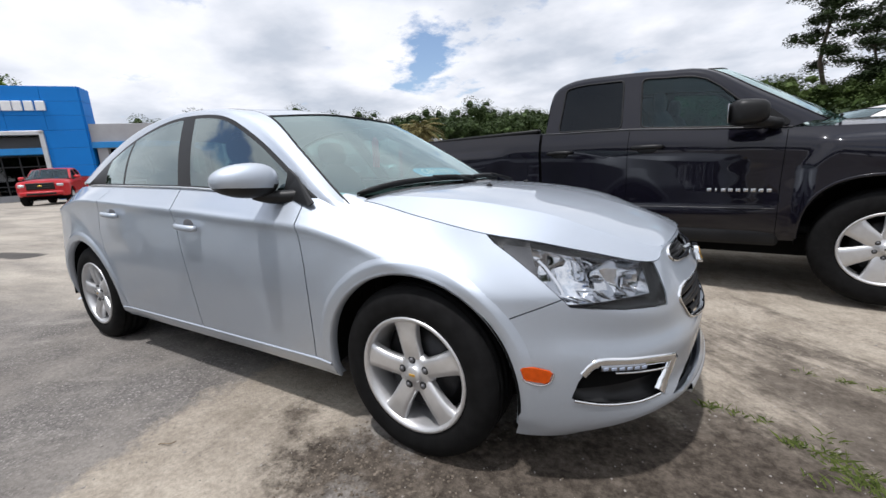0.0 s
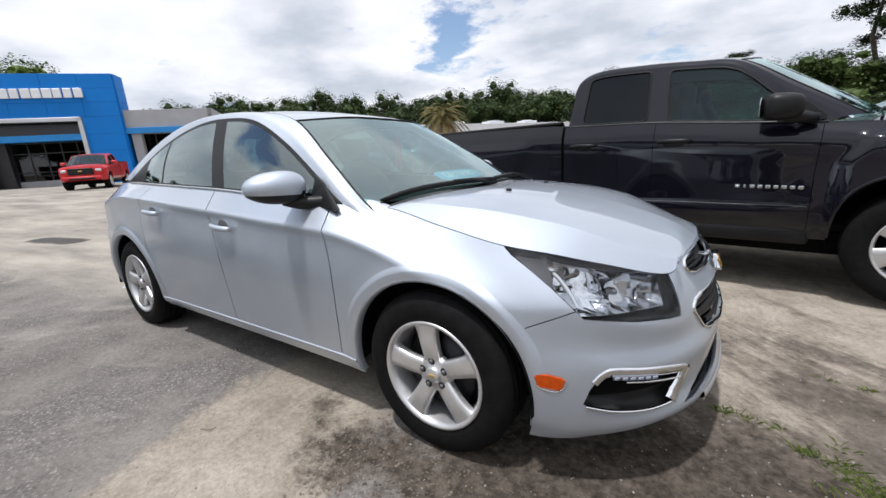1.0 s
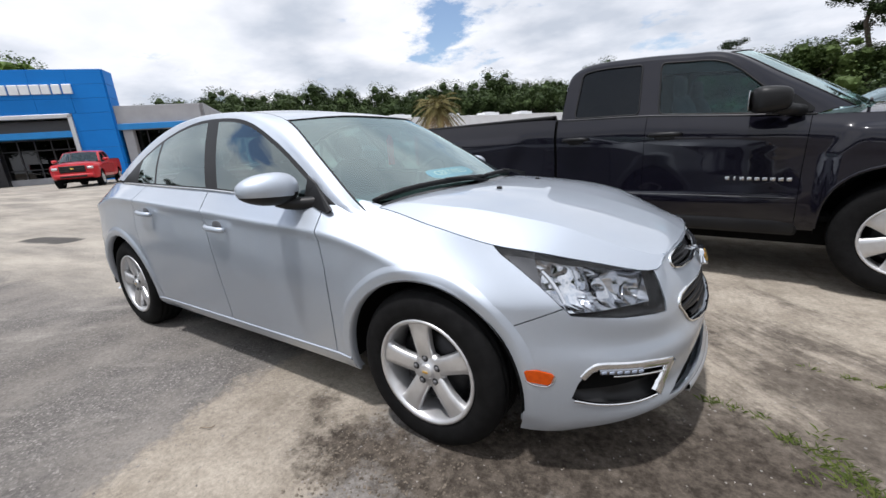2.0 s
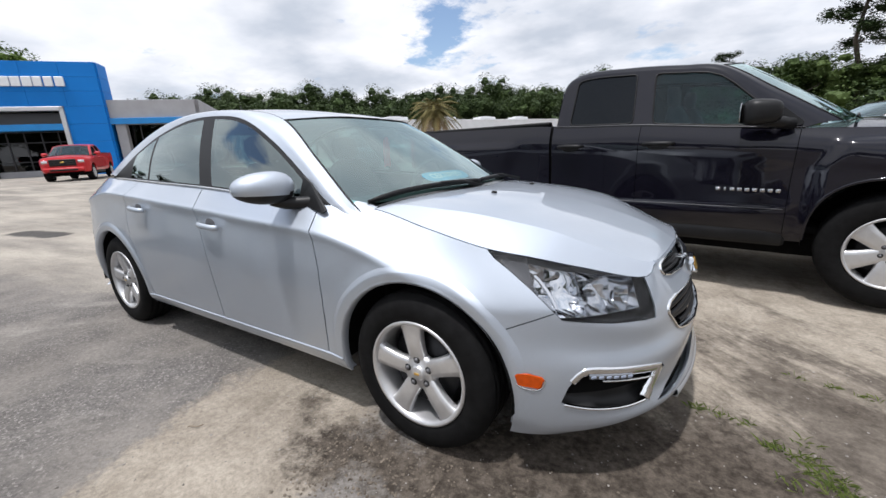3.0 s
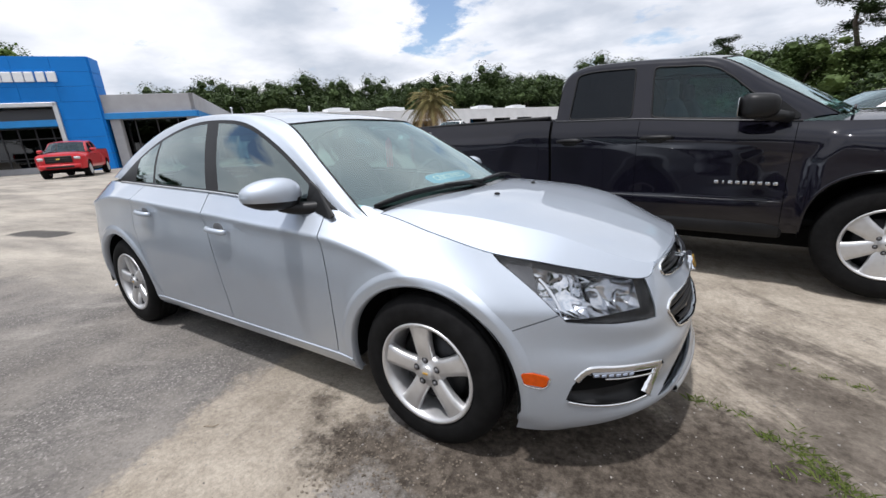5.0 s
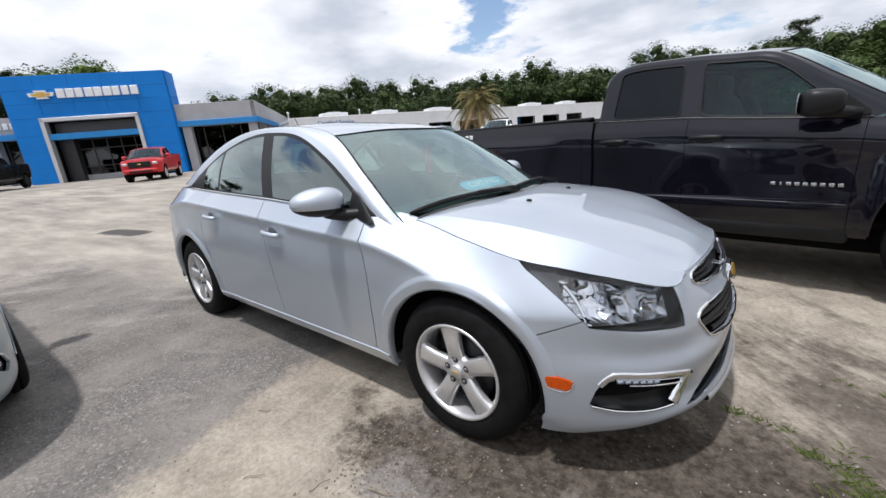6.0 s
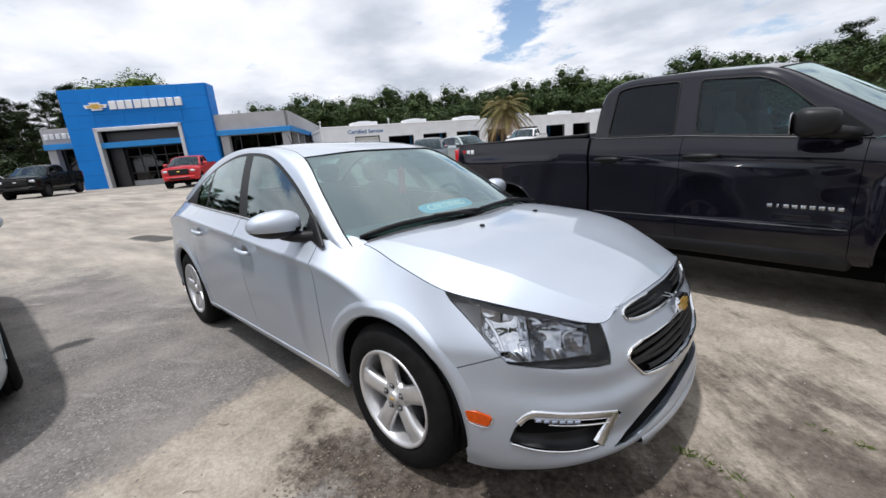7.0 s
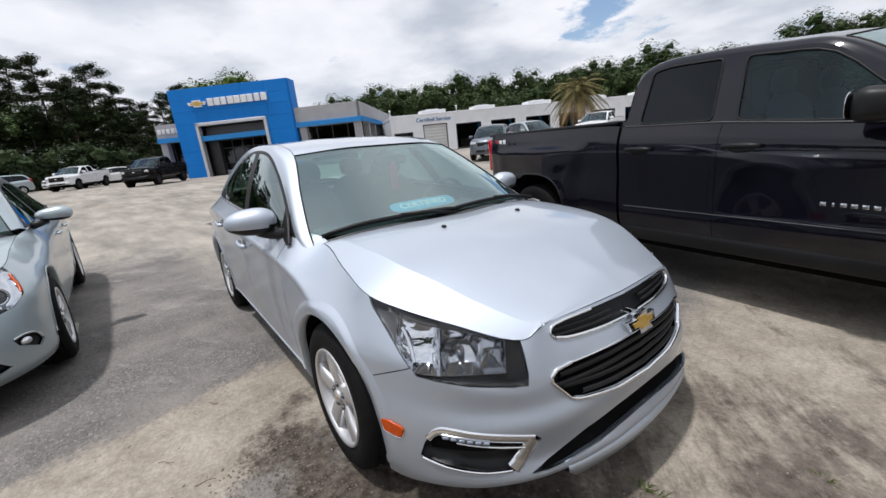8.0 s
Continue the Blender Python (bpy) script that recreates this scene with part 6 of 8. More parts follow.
def pickup(label, paint, m, group="", detail=True, rims=ALLOY):
    """A crew pickup with an open bed."""
    root = thing("pickup_truck", label, "pickup truck", group, m)
    spec = dict(PICKUP)
    info = hull(root, spec, paint, [GLASS_TRUCK, GLASS_DARK], GLASS_DARK, detail)
    for o in list(root.children):
        if o.name.split(".")[0] == "cab_gap":
            o.data.materials[0] = UNDER
            for v in o.data.vertices:
                v.co.y *= .975
    tree = info["tree"]
    # bed
    part("bed_floor", box((1.96, 1.72, .04), (-2.62, 0, .86), .005), UNDER, root)
    part("bed_wall", box((.05, 1.74, .46), (-1.66, 0, 1.07), .01), paint, root)
    for y in (-.89, .89):
        part("bed_rail", box((1.95, .085, .035), (-2.62, y, 1.325), .012), TRIM, root)
        part("bed_side", box((1.95, .03, .46), (-2.62, y * .955, 1.09), .01), paint, root)
    part("tailgate_inner", box((.05, 1.60, .46), (-3.575, 0, 1.09), .01), paint, root)
    part("cab_floor", box((2.3, 1.7, .05), (-.6, 0, .42), .01), UNDER, root)
    # oversized unseen chassis boxes, added to keep light off the ground under the truck
    for y in (-.58, .58):
        part("rail_light_block", box((4.6, .30, .26), (-1.0, y, .32), .02), UNDER, root)
    part("middle_light_block", box((3.9, .55, .22), (-.9, 0, .30), .05), UNDER, root)
    part("fuel_tank", box((1.5, .62, .30), (-1.6, -.46, .35), .05), UNDER, root)
    part("underbody_shield", box((1.5, 1.5, .05), (1.0, 0, .36), .02), UNDER, root)
    part("rear_axle", join(tube([(-2.74, -.75, .32), (-2.74, .75, .32)], .06, 10), superball((-2.74, 0, .32), (.16, .16, .16), 2, 16, 8)), UNDER, root)
    part("exhaust", tube([(-.4, .35, .36), (-2.2, .40, .38), (-3.3, .55, .40)], .035, 8), DARK_METAL, root)
    part("dashboard", box((.30, 1.55, .22), (.30, 0, 1.06), .05), DASH, root)
    for y in (-.40, .40):
        simple_seat(root, -.48, y, .80)
        simple_seat(root, -1.22, y, .80, .6)
    part("steering_wheel", tube([(.0 + .06 * math.sin(a), .40 + .18 * math.cos(a), 1.10 + .17 * math.sin(a)) for a in np.linspace(0, 2 * math.pi, 25)[:-1]], .014, 6, True), DASH, root)
    # front end
    part("grille", join(box((.05, 1.05, .34), (1.705, 0, .86), .02)), TRIM, root)
    for z in (.78, .88, .98):
        part("grille_bar", box((.03, 1.02, .035 if detail else .05), (1.735, 0, z), .01), CHROME if detail else TRIM, root)
    if not detail:
        part("grille_badge", box((.03, .16, .06), (1.76, 0, .88), .01), GOLD if paint is RED else CHROME, root)
        part("lower_intake", box((.04, 1.1, .10), (1.765, 0, .50), .02), TRIM, root)
    for y in (-.70, .70):
        part("headlight", box((.16, .28, .22 if detail else .15), (1.60, y, .90), .05), REFLECTOR, root)
    part("front_bumper", box((.16, 1.62, .20), (1.69, 0, .52), .05), CHROME if detail else paint, root)
    for y in (-.86, .86):
        part("tail_light", box((.10, .13, .40), (-3.575, y * 1.02, 1.08), .02), RED_LENS, root)
    part("rear_bumper", box((.16, 1.70, .16), (-3.66, 0, .56), .03), CHROME, root)
    # trim, handles, steps
    for k, x in enumerate((-.625, -1.40)):
        for s in (-1, 1):
            p, _ = on_body(SIDE_VIEW, x, 1.10, tree)
            h = part("door_handle", tube([Vector((x - .125, s * (-p.y + .010), 1.093)), Vector((x - .10, s * (-p.y + .036), 1.094)), Vector((x - .03, s * (-p.y + .042), 1.096)), Vector((x + .06, s * (-p.y + .042), 1.094)), Vector((x + .105, s * (-p.y + .036), 1.092)), Vector((x + .125, s * (-p.y + .010), 1.090))], [.013, .019, .020, .020, .019, .013], 10), TRIM if detail else paint, root)
            part("handle_cup", superball((x, s * (-p.y + .001), 1.080), (.085, .005, .036), 2.5, 18, 6), TRIM, h)
    for s in (-1, 1):
        strip = [on_body(SIDE_VIEW, x, .585 + .012 * min(max((.26 - x) / 1.8, 0), 1), tree)[0] for x in np.linspace(.26, -1.55, 30)]
        part("side_moulding", tube([Vector((q.x, s * (-q.y + .003), q.z)) for q in strip], .0028, 5), SMOKE if detail else TRIM, root)
        low = join(box((1.9, .05, .13), (-.65, s * .90, .355), .03))
        part("rocker_cover", low, TRIM, root)
        mir = superball((0, 0, 0), (.115, .130, .092), 3.4, 30, 16)
        for v in mir.verts:
            f = (v.co.x + .115) / .23
            v.co.z = v.co.z * (1.06 - .20 * f) - .004 * f
            v.co.y *= 1.0 - .12 * f
        mm = transformed(mir, Matrix.Translation((.055, s * 1.085, 1.292)) @ Matrix.Rotation(radians(-14 * s), 4, "Z"))
        door_mirror = part("door_mirror", mm, paint if not detail else TRIM, root, "black door mirror")
        part("mirror_arm", tube([(.085, s * 1.05, 1.235), (.17, s * .985, 1.215), (.235, s * .93, 1.20)], [.045, .042, .04], 10), TRIM, door_mirror)
        part("mirror_glass", superball((-.062, s * 1.085, 1.292), (.006, .10, .075), 3, 16, 8), REFLECTOR, door_mirror)
        sail = eased([(.02, 1.192), (.285, 1.188), (.30, 1.21), (.20, 1.300), (.10, 1.385)], .02)
        sail_y = lambda b: -.905 + .19 * (b - 1.19)
        part("mirror_base", prism(sail, .016, lambda a, b, h: Vector((a, -s * (sail_y(b) - .003 - h), b))), TRIM, door_mirror, "", False)
    part("wiper", join(tube([(.58, -.70, 1.232), (.62, -.2, 1.255)], .010, 5), tube([(.58, -.02, 1.25), (.55, .5, 1.245)], .010, 5)), TRIM, root)
    for ax, z in ((.86, .325), (-2.74, .325)):
        for y, flip in ((-.845, False), (.845, True)):
            wheel("wheel", root, (ax, y, z), r_out=.398, r_rim=.242, width=.27, spokes=6, wide=(.084, .124), turn=radians(20), flip=flip, rim_mat=rims, cap_mat=TRIM)
    return root, info


def at_ground(x, y, yaw, lift=0.0):
    z = ground_height(x, y)
    return Matrix.Translation((x, y, z + lift)) @ Matrix.Rotation(radians(yaw), 4, "Z")


def truck_at(x, y, yaw, k=1.0, side=1):
    """Pose of a pickup whose front tyre (left: side 1) stands at (x, y)."""
    a = radians(yaw)
    off = Vector((.86 * k, .965 * side * k, 0))
    ox, oy = off.x * math.cos(a) - off.y * math.sin(a), off.x * math.sin(a) + off.y * math.cos(a)
    return Matrix.Translation((x - ox, y - oy, ground_height(x, y) + .07 * k)) @ Matrix.Rotation(a, 4, "Z") @ Matrix.Scale(k, 4)


dark_truck, dark_info = pickup("dark charcoal pickup truck with chrome trim parked on sandy asphalt", CHARCOAL, Matrix.Translation((2.5, 1.9, 0.0)) @ Matrix.Rotation(radians(-8), 4, "Z") @ Matrix.Translation((0, .965, 0)))
# model badge on the front door: plain blocks
for i in range(9):
    x = -.160 + i * .0470
    q, _ = on_body(SIDE_VIEW, x, .726, dark_info["tree"])
    part("badge_block", box((.030 if i != 1 else .012, .006, .024), (x, q.y - .003, .728 - i * .001), .002), CHROME, dark_truck)
for i in range(3):
    part("bed_badge", box((.055, .004, .05), (-3.40 + i * .075, -.958, 1.235), .003), WHITE_PRINT if i else RED_LENS, dark_truck)

red_truck, _ = pickup("bright red pickup truck parked before the showroom", RED, truck_at(-23.6, 5.9, -30, .95), "pickups by the showroom", False)
black_truck, _ = pickup("black pickup truck with dark wheels parked by the showroom", BLACK_PAINT, truck_at(-30.1, -.3, -28, 1.0), "pickups by the showroom", False, DARK_METAL)
white_truck, _ = pickup("white pickup truck with black wheels at the lot's edge", WHITE, truck_at(-40.9, -5.3, -26, 1.0), "pickups by the showroom", False, DARK_METAL)
bed_truck, _ = pickup("white pickup truck beyond the dark truck's bed", WHITE, truck_at(-12.5, 24.0, -75, 1.0), "vehicles by the workshop", False)

SUV = dict(
    half=.91, cell=.075, flare=.014,
    net=[
        [(2.12, 0, .28), (2.20, 0, .36), (2.20, 0, .55), (2.17, 0, .72), (2.12, 0, .88), (2.02, 0, .98)],
        [(2.02, -.50, .28), (2.10, -.50, .36), (2.10, -.50, .55), (2.07, -.50, .72), (2.02, -.50, .88), (1.92, -.48, .98)],
        [(1.82, -.78, .28), (1.87, -.80, .36), (1.87, -.81, .55), (1.85, -.81, .72), (1.80, -.80, .88), (1.72, -.72, 1.0)],
        [(1.34, -.86, .28), (1.34, -.89, .36), (1.34, -.905, .55), (1.34, -.91, .75), (1.34, -.90, .90), (1.34, -.78, 1.03)],
        [(.95, -.85, .28), (.95, -.88, .36), (.95, -.895, .55), (.95, -.91, .78), (.95, -.905, .95), (.95, -.80, 1.06)],
        [(0, -.85, .28), (0, -.88, .36), (0, -.895, .55), (0, -.91, .80), (0, -.905, .98), (0, -.83, 1.10)],
        [(-.9, -.85, .28), (-.9, -.88, .36), (-.9, -.895, .55), (-.9, -.91, .82), (-.9, -.905, 1.0), (-.9, -.82, 1.13)],
        [(-1.34, -.86, .28), (-1.34, -.89, .36), (-1.34, -.905, .55), (-1.34, -.91, .84), (-1.34, -.90, 1.03), (-1.34, -.81, 1.15)],
        [(-1.95, -.80, .30), (-1.98, -.83, .38), (-2.0, -.84, .56), (-2.0, -.84, .85), (-1.98, -.83, 1.05), (-1.95, -.76, 1.18)],
        [(-2.20, -.55, .32), (-2.24, -.56, .40), (-2.25, -.57, .56), (-2.23, -.57, .85), (-2.19, -.56, 1.05), (-2.15, -.52, 1.19)],
        [(-2.26, 0, .32), (-2.30, 0, .40), (-2.31, 0, .56), (-2.29, 0, .85), (-2.25, 0, 1.05), (-2.21, 0, 1.19)],
    ],
    nu=[5, 5, 6, 6, 9, 9, 6, 7, 5, 5], nv=[3, 4, 4, 4, 4],
    arches=[(1.34, .34, .39), (-1.34, .34, .39)],
    doors=[[(.90, 1.2), (.93, .25)], [(-.08, 1.2), (-.04, .25)], [(-.92, 1.2), (-.93, .7), (-.88, .25)]],
    names=["front", "front_door", "rear_door"],
    cowl=4, nose=2, hood=[(1.16, 0, 1.10), (1.55, 0, 1.08), (1.85, 0, 1.03)],
    t_in=[(1.0, -.76, 1.09), (.62, -.68, 1.37), (.25, -.62, 1.58), (-.3, -.60, 1.65), (-1.0, -.60, 1.66), (-1.75, -.62, 1.60), (-1.98, -.66, 1.42), (-2.14, -.70, 1.20)],
    t_out=[(.88, -.80, 1.07), (.52, -.74, 1.32), (.18, -.69, 1.51), (-.3, -.67, 1.58), (-1.0, -.67, 1.59), (-1.70, -.70, 1.52), (-1.85, -.74, 1.38), (-1.95, -.76, 1.185)],
    roof_from=2, roof_to=5, roof=[(.35, 0, 1.61), (-.3, 0, 1.69), (-1.0, 0, 1.70), (-1.80, 0, 1.62)],
    screen=[(1.20, 0, 1.10), (.78, 0, 1.38)], back=[(-2.04, 0, 1.44), (-2.20, 0, 1.20)],
    belt=(4, 8),
    windows=[(-.03, .70, -.06, -.02), (-.88, -.10, .02, -.05), (-1.75, -.96, .05, -.02)],
)


def suv(label, paint, m, group=""):
    root = thing("suv", label, "car", group, m)
    hull(root, SUV, paint, [GLASS_SIDE, GLASS_DARK, GLASS_DARK], GLASS_DARK, False)
    for y in (-.62, .62):
        part("headlight", box((.14, .34, .13), (1.96, y, .84), .05), REFLECTOR, root)
        part("tail_light", box((.12, .20, .34), (-2.10, y * 1.15, 1.12), .05), RED_LENS, root)
        part("door_mirror", superball((.66, y * 1.58, 1.15), (.07, .11, .075), 2.6, 18, 10), paint, root)
    part("grille", box((.05, .85, .16), (2.13, 0, .78), .03), TRIM, root)
    part("lower_grille", box((.05, 1.0, .12), (2.18, 0, .46), .03), TRIM, root)
    part("floor_pan", box((4.0, 1.5, .04), (0, 0, .30), .01), UNDER, root)
    for y in (-.38, .38):
        simple_seat(root, -.05, y, .70)
        simple_seat(root, -.85, y, .70)
    for ax in (1.34, -1.34):
        wheel("wheel", root, (ax, -.79, .34), r_out=.34, r_rim=.215, width=.22)
        wheel("wheel", root, (ax, .79, .34), r_out=.34, r_rim=.215, width=.22, flip=True)
    return root


suv("blue-grey compact suv parked nose out before the workshop", SLATE, at_ground(-12.9, 13.9, -52), "vehicles by the workshop")
suv("white suv parked beyond the dark pickup", WHITE, at_ground(4.35, 5.45, 186))
suv("silver suv parked before the workshop", SILVER_B, at_ground(-14.2, 18.6, -20), "vehicles by the workshop")
for k, (x, y, yaw) in enumerate(((-49.0, -6.5, -60), (-46.0, -11.0, -62), (-52.0, -12.0, -62), (-53.5, -4.0, -55))):
    suv("white van parked in the row at the lot's edge" if k == 3 else "pale suv parked in the row at the lot's edge", WHITE if k != 1 else SILVER_B, at_ground(x, y, yaw), "row at the lot's edge")

SALOON = dict(
    half=.91, cell=.06, flare=.010,
    net=[
        [(2.30, 0, .20), (2.37, 0, .26), (2.38, 0, .38), (2.38, 0, .52), (2.34, 0, .66), (2.24, 0, .74)],
        [(2.26, -.40, .20), (2.33, -.41, .26), (2.34, -.41, .38), (2.33, -.41, .52), (2.29, -.41, .66), (2.19, -.40, .745)],
        [(2.13, -.66, .20), (2.19, -.68, .26), (2.20, -.69, .38), (2.19, -.69, .52), (2.14, -.68, .66), (2.04, -.62, .765)],
        [(1.88, -.82, .20), (1.92, -.84, .26), (1.93, -.85, .38), (1.92, -.855, .52), (1.88, -.85, .67), (1.79, -.75, .82)],
        [(1.39, -.86, .20), (1.39, -.885, .26), (1.39, -.90, .40), (1.39, -.908, .56), (1.39, -.90, .72), (1.39, -.76, .885)],
        [(1.0, -.85, .20), (1.0, -.88, .26), (1.0, -.895, .38), (1.0, -.905, .58), (1.0, -.905, .78), (1.0, -.77, .935)],
        [(.85, -.85, .20), (.85, -.88, .26), (.85, -.895, .38), (.85, -.905, .58), (.85, -.905, .80), (.85, -.81, .955)],
        [(0, -.85, .20), (0, -.88, .26), (0, -.895, .38), (0, -.908, .58), (0, -.91, .84), (0, -.83, .985)],
        [(-.9, -.85, .20), (-.9, -.88, .26), (-.9, -.895, .38), (-.9, -.908, .60), (-.9, -.91, .87), (-.9, -.82, 1.01)],
        [(-1.39, -.86, .21), (-1.39, -.885, .27), (-1.39, -.90, .40), (-1.39, -.91, .62), (-1.39, -.90, .89), (-1.39, -.79, 1.03)],
        [(-1.95, -.80, .22), (-1.98, -.83, .28), (-2.0, -.85, .42), (-2.0, -.85, .62), (-1.97, -.83, .89), (-1.92, -.70, 1.03)],
        [(-2.28, -.58, .24), (-2.33, -.60, .30), (-2.35, -.61, .44), (-2.35, -.61, .64), (-2.29, -.60, .90), (-2.22, -.52, 1.02)],
        [(-2.38, 0, .24), (-2.44, 0, .30), (-2.46, 0, .44), (-2.45, 0, .64), (-2.38, 0, .90), (-2.30, 0, 1.04)],
    ],
    nu=[8, 7, 7, 9, 8, 4, 9, 9, 8, 8, 6, 6], nv=[4, 4, 5, 6, 6],
    arches=[(1.39, .33, .38), (-1.39, .33, .38)],
    doors=[[(.82, 1.1), (.86, .2)], [(-.10, 1.1), (-.04, .2)], [(-.90, 1.1), (-.95, .75), (-.90, .2)]],
    names=["front", "front_door", "rear_door"],
    cowl=5, nose=2, hood=[(1.14, 0, .975), (1.5, 0, .955), (1.9, 0, .88)],
    t_in=[(.98, -.74, .975), (.62, -.65, 1.17), (.24, -.575, 1.35), (-.2, -.55, 1.42), (-.7, -.55, 1.41), (-1.1, -.58, 1.32), (-1.5, -.64, 1.15), (-1.80, -.68, 1.05)],
    t_out=[(.86, -.81, .955), (.54, -.74, 1.12), (.2, -.67, 1.285), (-.2, -.63, 1.36), (-.7, -.63, 1.345), (-1.05, -.67, 1.25), (-1.3, -.73, 1.12), (-1.46, -.785, 1.035)],
    roof_from=2, roof_to=5, roof=[(.40, 0, 1.37), (-.1, 0, 1.44), (-.6, 0, 1.44), (-1.14, 0, 1.34)],
    screen=[(1.18, 0, .975), (.76, 0, 1.20)], back=[(-1.5, 0, 1.18), (-1.82, 0, 1.08)],
    belt=(6, 10), deck=(10, 11), deck_c=[(-2.05, 0, 1.07)], belt_mat=CHROME,
    windows=[(-.02, .70, -.09, -.02), (-.80, -.11, .04, -.06), (-1.15, -.83, .03, .03)],
    patches=[("lamp", CORNER_VIEW, [(.72, .86), (.735, .76), (.80, .66), (.90, .615), (1.02, .60), (1.14, .61), (1.135, .66), (1.05, .735), (1.0, .80), (.98, .86)], lambda c: c.x > 1.4 and c.z > .5 and c.y < -.2),
             ("grille", FRONT_VIEW, [(.02, .66), (-.30, .65), (-.42, .60), (-.46, .56), (-.40, .555), (.02, .56)], lambda c: c.x > 2.0),
             ("mouth", FRONT_VIEW, [(.02, .46), (-.40, .45), (-.62, .40), (-.70, .30), (-.60, .27), (.02, .27)], lambda c: c.x > 1.9),
             ("fog", CORNER_VIEW, [(.80, .36), (.84, .42), (.92, .445), (1.0, .44), (.98, .40), (.90, .36), (.84, .33)], lambda c: c.x > 1.4 and c.z < .5 and c.y < -.4)],
)


def saloon(label, paint, m, group=""):
    root = thing("sedan", label, "car", group, m)
    info = hull(root, SALOON, paint, [GLASS_SIDE, GLASS_SIDE, GLASS_SIDE], GLASS_WS, True)
    tree, pt = info["tree"], info["patches"]
    for k in (0, 1):
        lens = panel(pt["lamp"].copy(), .0015, .006)
        lamp = part("headlight", mirrored(lens) if k else lens, GLASS_LAMP, root, "clear headlight lens")
        pan = sunk(pt["lamp"].copy(), .004)
        rim = {v for e in pan.edges if len(e.link_faces) == 1 for v in e.verts}
        for v in pan.verts:
            if v not in rim:
                v.co += Vector((-.03, .03, 0))
        part("housing", mirrored(pan) if k else pan, REFLECTOR, lamp)
        for a, b, r, mat in ((.93, .685, .052, REFLECTOR), (1.04, .655, .036, REFLECTOR)):
            q, n = on_body(CORNER_VIEW, a, b, tree)
            n = Vector((.85, -.52, .05)).normalized()
            mt = Matrix.Translation(q - n * .018) @ n.to_track_quat("Z", "X").to_matrix().to_4x4()
            ring = transformed(lathe([(r * .72, -.02), (r * .78, .002), (r, .004), (r * 1.06, -.008)], 28, "z"), mt)
            ball = transformed(superball((0, 0, -.01), (r * .72, r * .72, .022), 2, 20, 8), mt)
            part("lamp_ring", mirrored(ring) if k else ring, mat, lamp)
            part("projector", mirrored(ball) if k else ball, SMOKE, lamp)
        am = ribbon(CORNER_VIEW, [(.748, .775), (.785, .70), (.805, .675)], .016, .005, tree=tree, fine=10)
        part("turn_lamp", mirrored(am) if k else am, AMBER, lamp, "amber turn lamp")
        f = sunk(pt["fog"].copy(), .02)
        fog = part("fog_recess", mirrored(f) if k else f, TRIM, root)
        q, n = on_body(CORNER_VIEW, .93, .405, tree)
        fl = superball(q - n * .012, (.035, .035, .026), 2, 18, 8)
        part("fog_lamp", mirrored(fl) if k else fl, REFLECTOR, fog)
        st = ribbon(CORNER_VIEW, [(.81, .375), (.85, .422), (.93, .447), (1.0, .442)], .012, .006, tree=tree, fine=14)
        part("fog_chrome", mirrored(st) if k else st, CHROME, fog)
        s = 1 if k else -1
        shape = superball((0, 0, 0), (.075, .125, .062), 2.4, 24, 12)
        for v in shape.verts:
            v.co.z *= .75 + .35 * (v.co.y * -s / .125 * -.5 + .5)
        cap2 = transformed(shape, Matrix.Translation((.64, s * .985, 1.035)) @ Matrix.Rotation(radians(-10 * s), 4, "Z"))
        low2 = take(cap2, lambda c: c.z < 1.005)
        mir = part("door_mirror", cap2, paint, root)
        part("mirror_base", join(low2, tube([(.66, s * .93, .985), (.73, s * .84, .965)], [.024, .03], 8)), TRIM, mir)
        for x in (.02, -.80):
            p, _ = on_body(SIDE_VIEW, x, .82, tree)
            part("door_handle", tube([(x - .08, s * (-p.y + .008), .823), (x - .05, s * (-p.y + .03), .822), (x + .05, s * (-p.y + .03), .818), (x + .08, s * (-p.y + .008), .816)], [.01, .013, .013, .01], 8), paint, root)
    part("grille", both_sides(sunk(pt["grille"], .015)), TRIM, root)
    part("mouth", both_sides(sunk(pt["mouth"], .03)), TRIM, root)
    part("floor_pan", box((4.0, 1.5, .04), (0, 0, .22), .01), UNDER, root)
    part("dashboard", box((.45, 1.45, .20), (.86, 0, .86), .06), DASH, root)
    for y in (-.36, .36):
        simple_seat(root, .0, y, .55)
        simple_seat(root, -.85, y, .55)
    for ax in (1.39, -1.39):
        wheel("wheel", root, (ax, -.80, .325), r_out=.325, r_rim=.21, width=.205, spokes=5, two=True)
        wheel("wheel", root, (ax, .80, .325), r_out=.325, r_rim=.21, width=.205, spokes=5, two=True, flip=True)
    return root


# beside the first sedan, nose a little behind it; its left tyres stand on a line near y = -2.05
LEFT_YAW = 3.8
_a = radians(LEFT_YAW)
_x, _y = -1.105 - (1.39 * math.cos(_a) - .90 * math.sin(_a)), -2.02 - (1.39 * math.sin(_a) + .90 * math.cos(_a))
saloon("pale silver-blue sedan parked nose out on grey asphalt", SILVER_B, Matrix.Translation((_x, _y, ground_height(_x, _y))) @ Matrix.Rotation(_a, 4, "Z"))


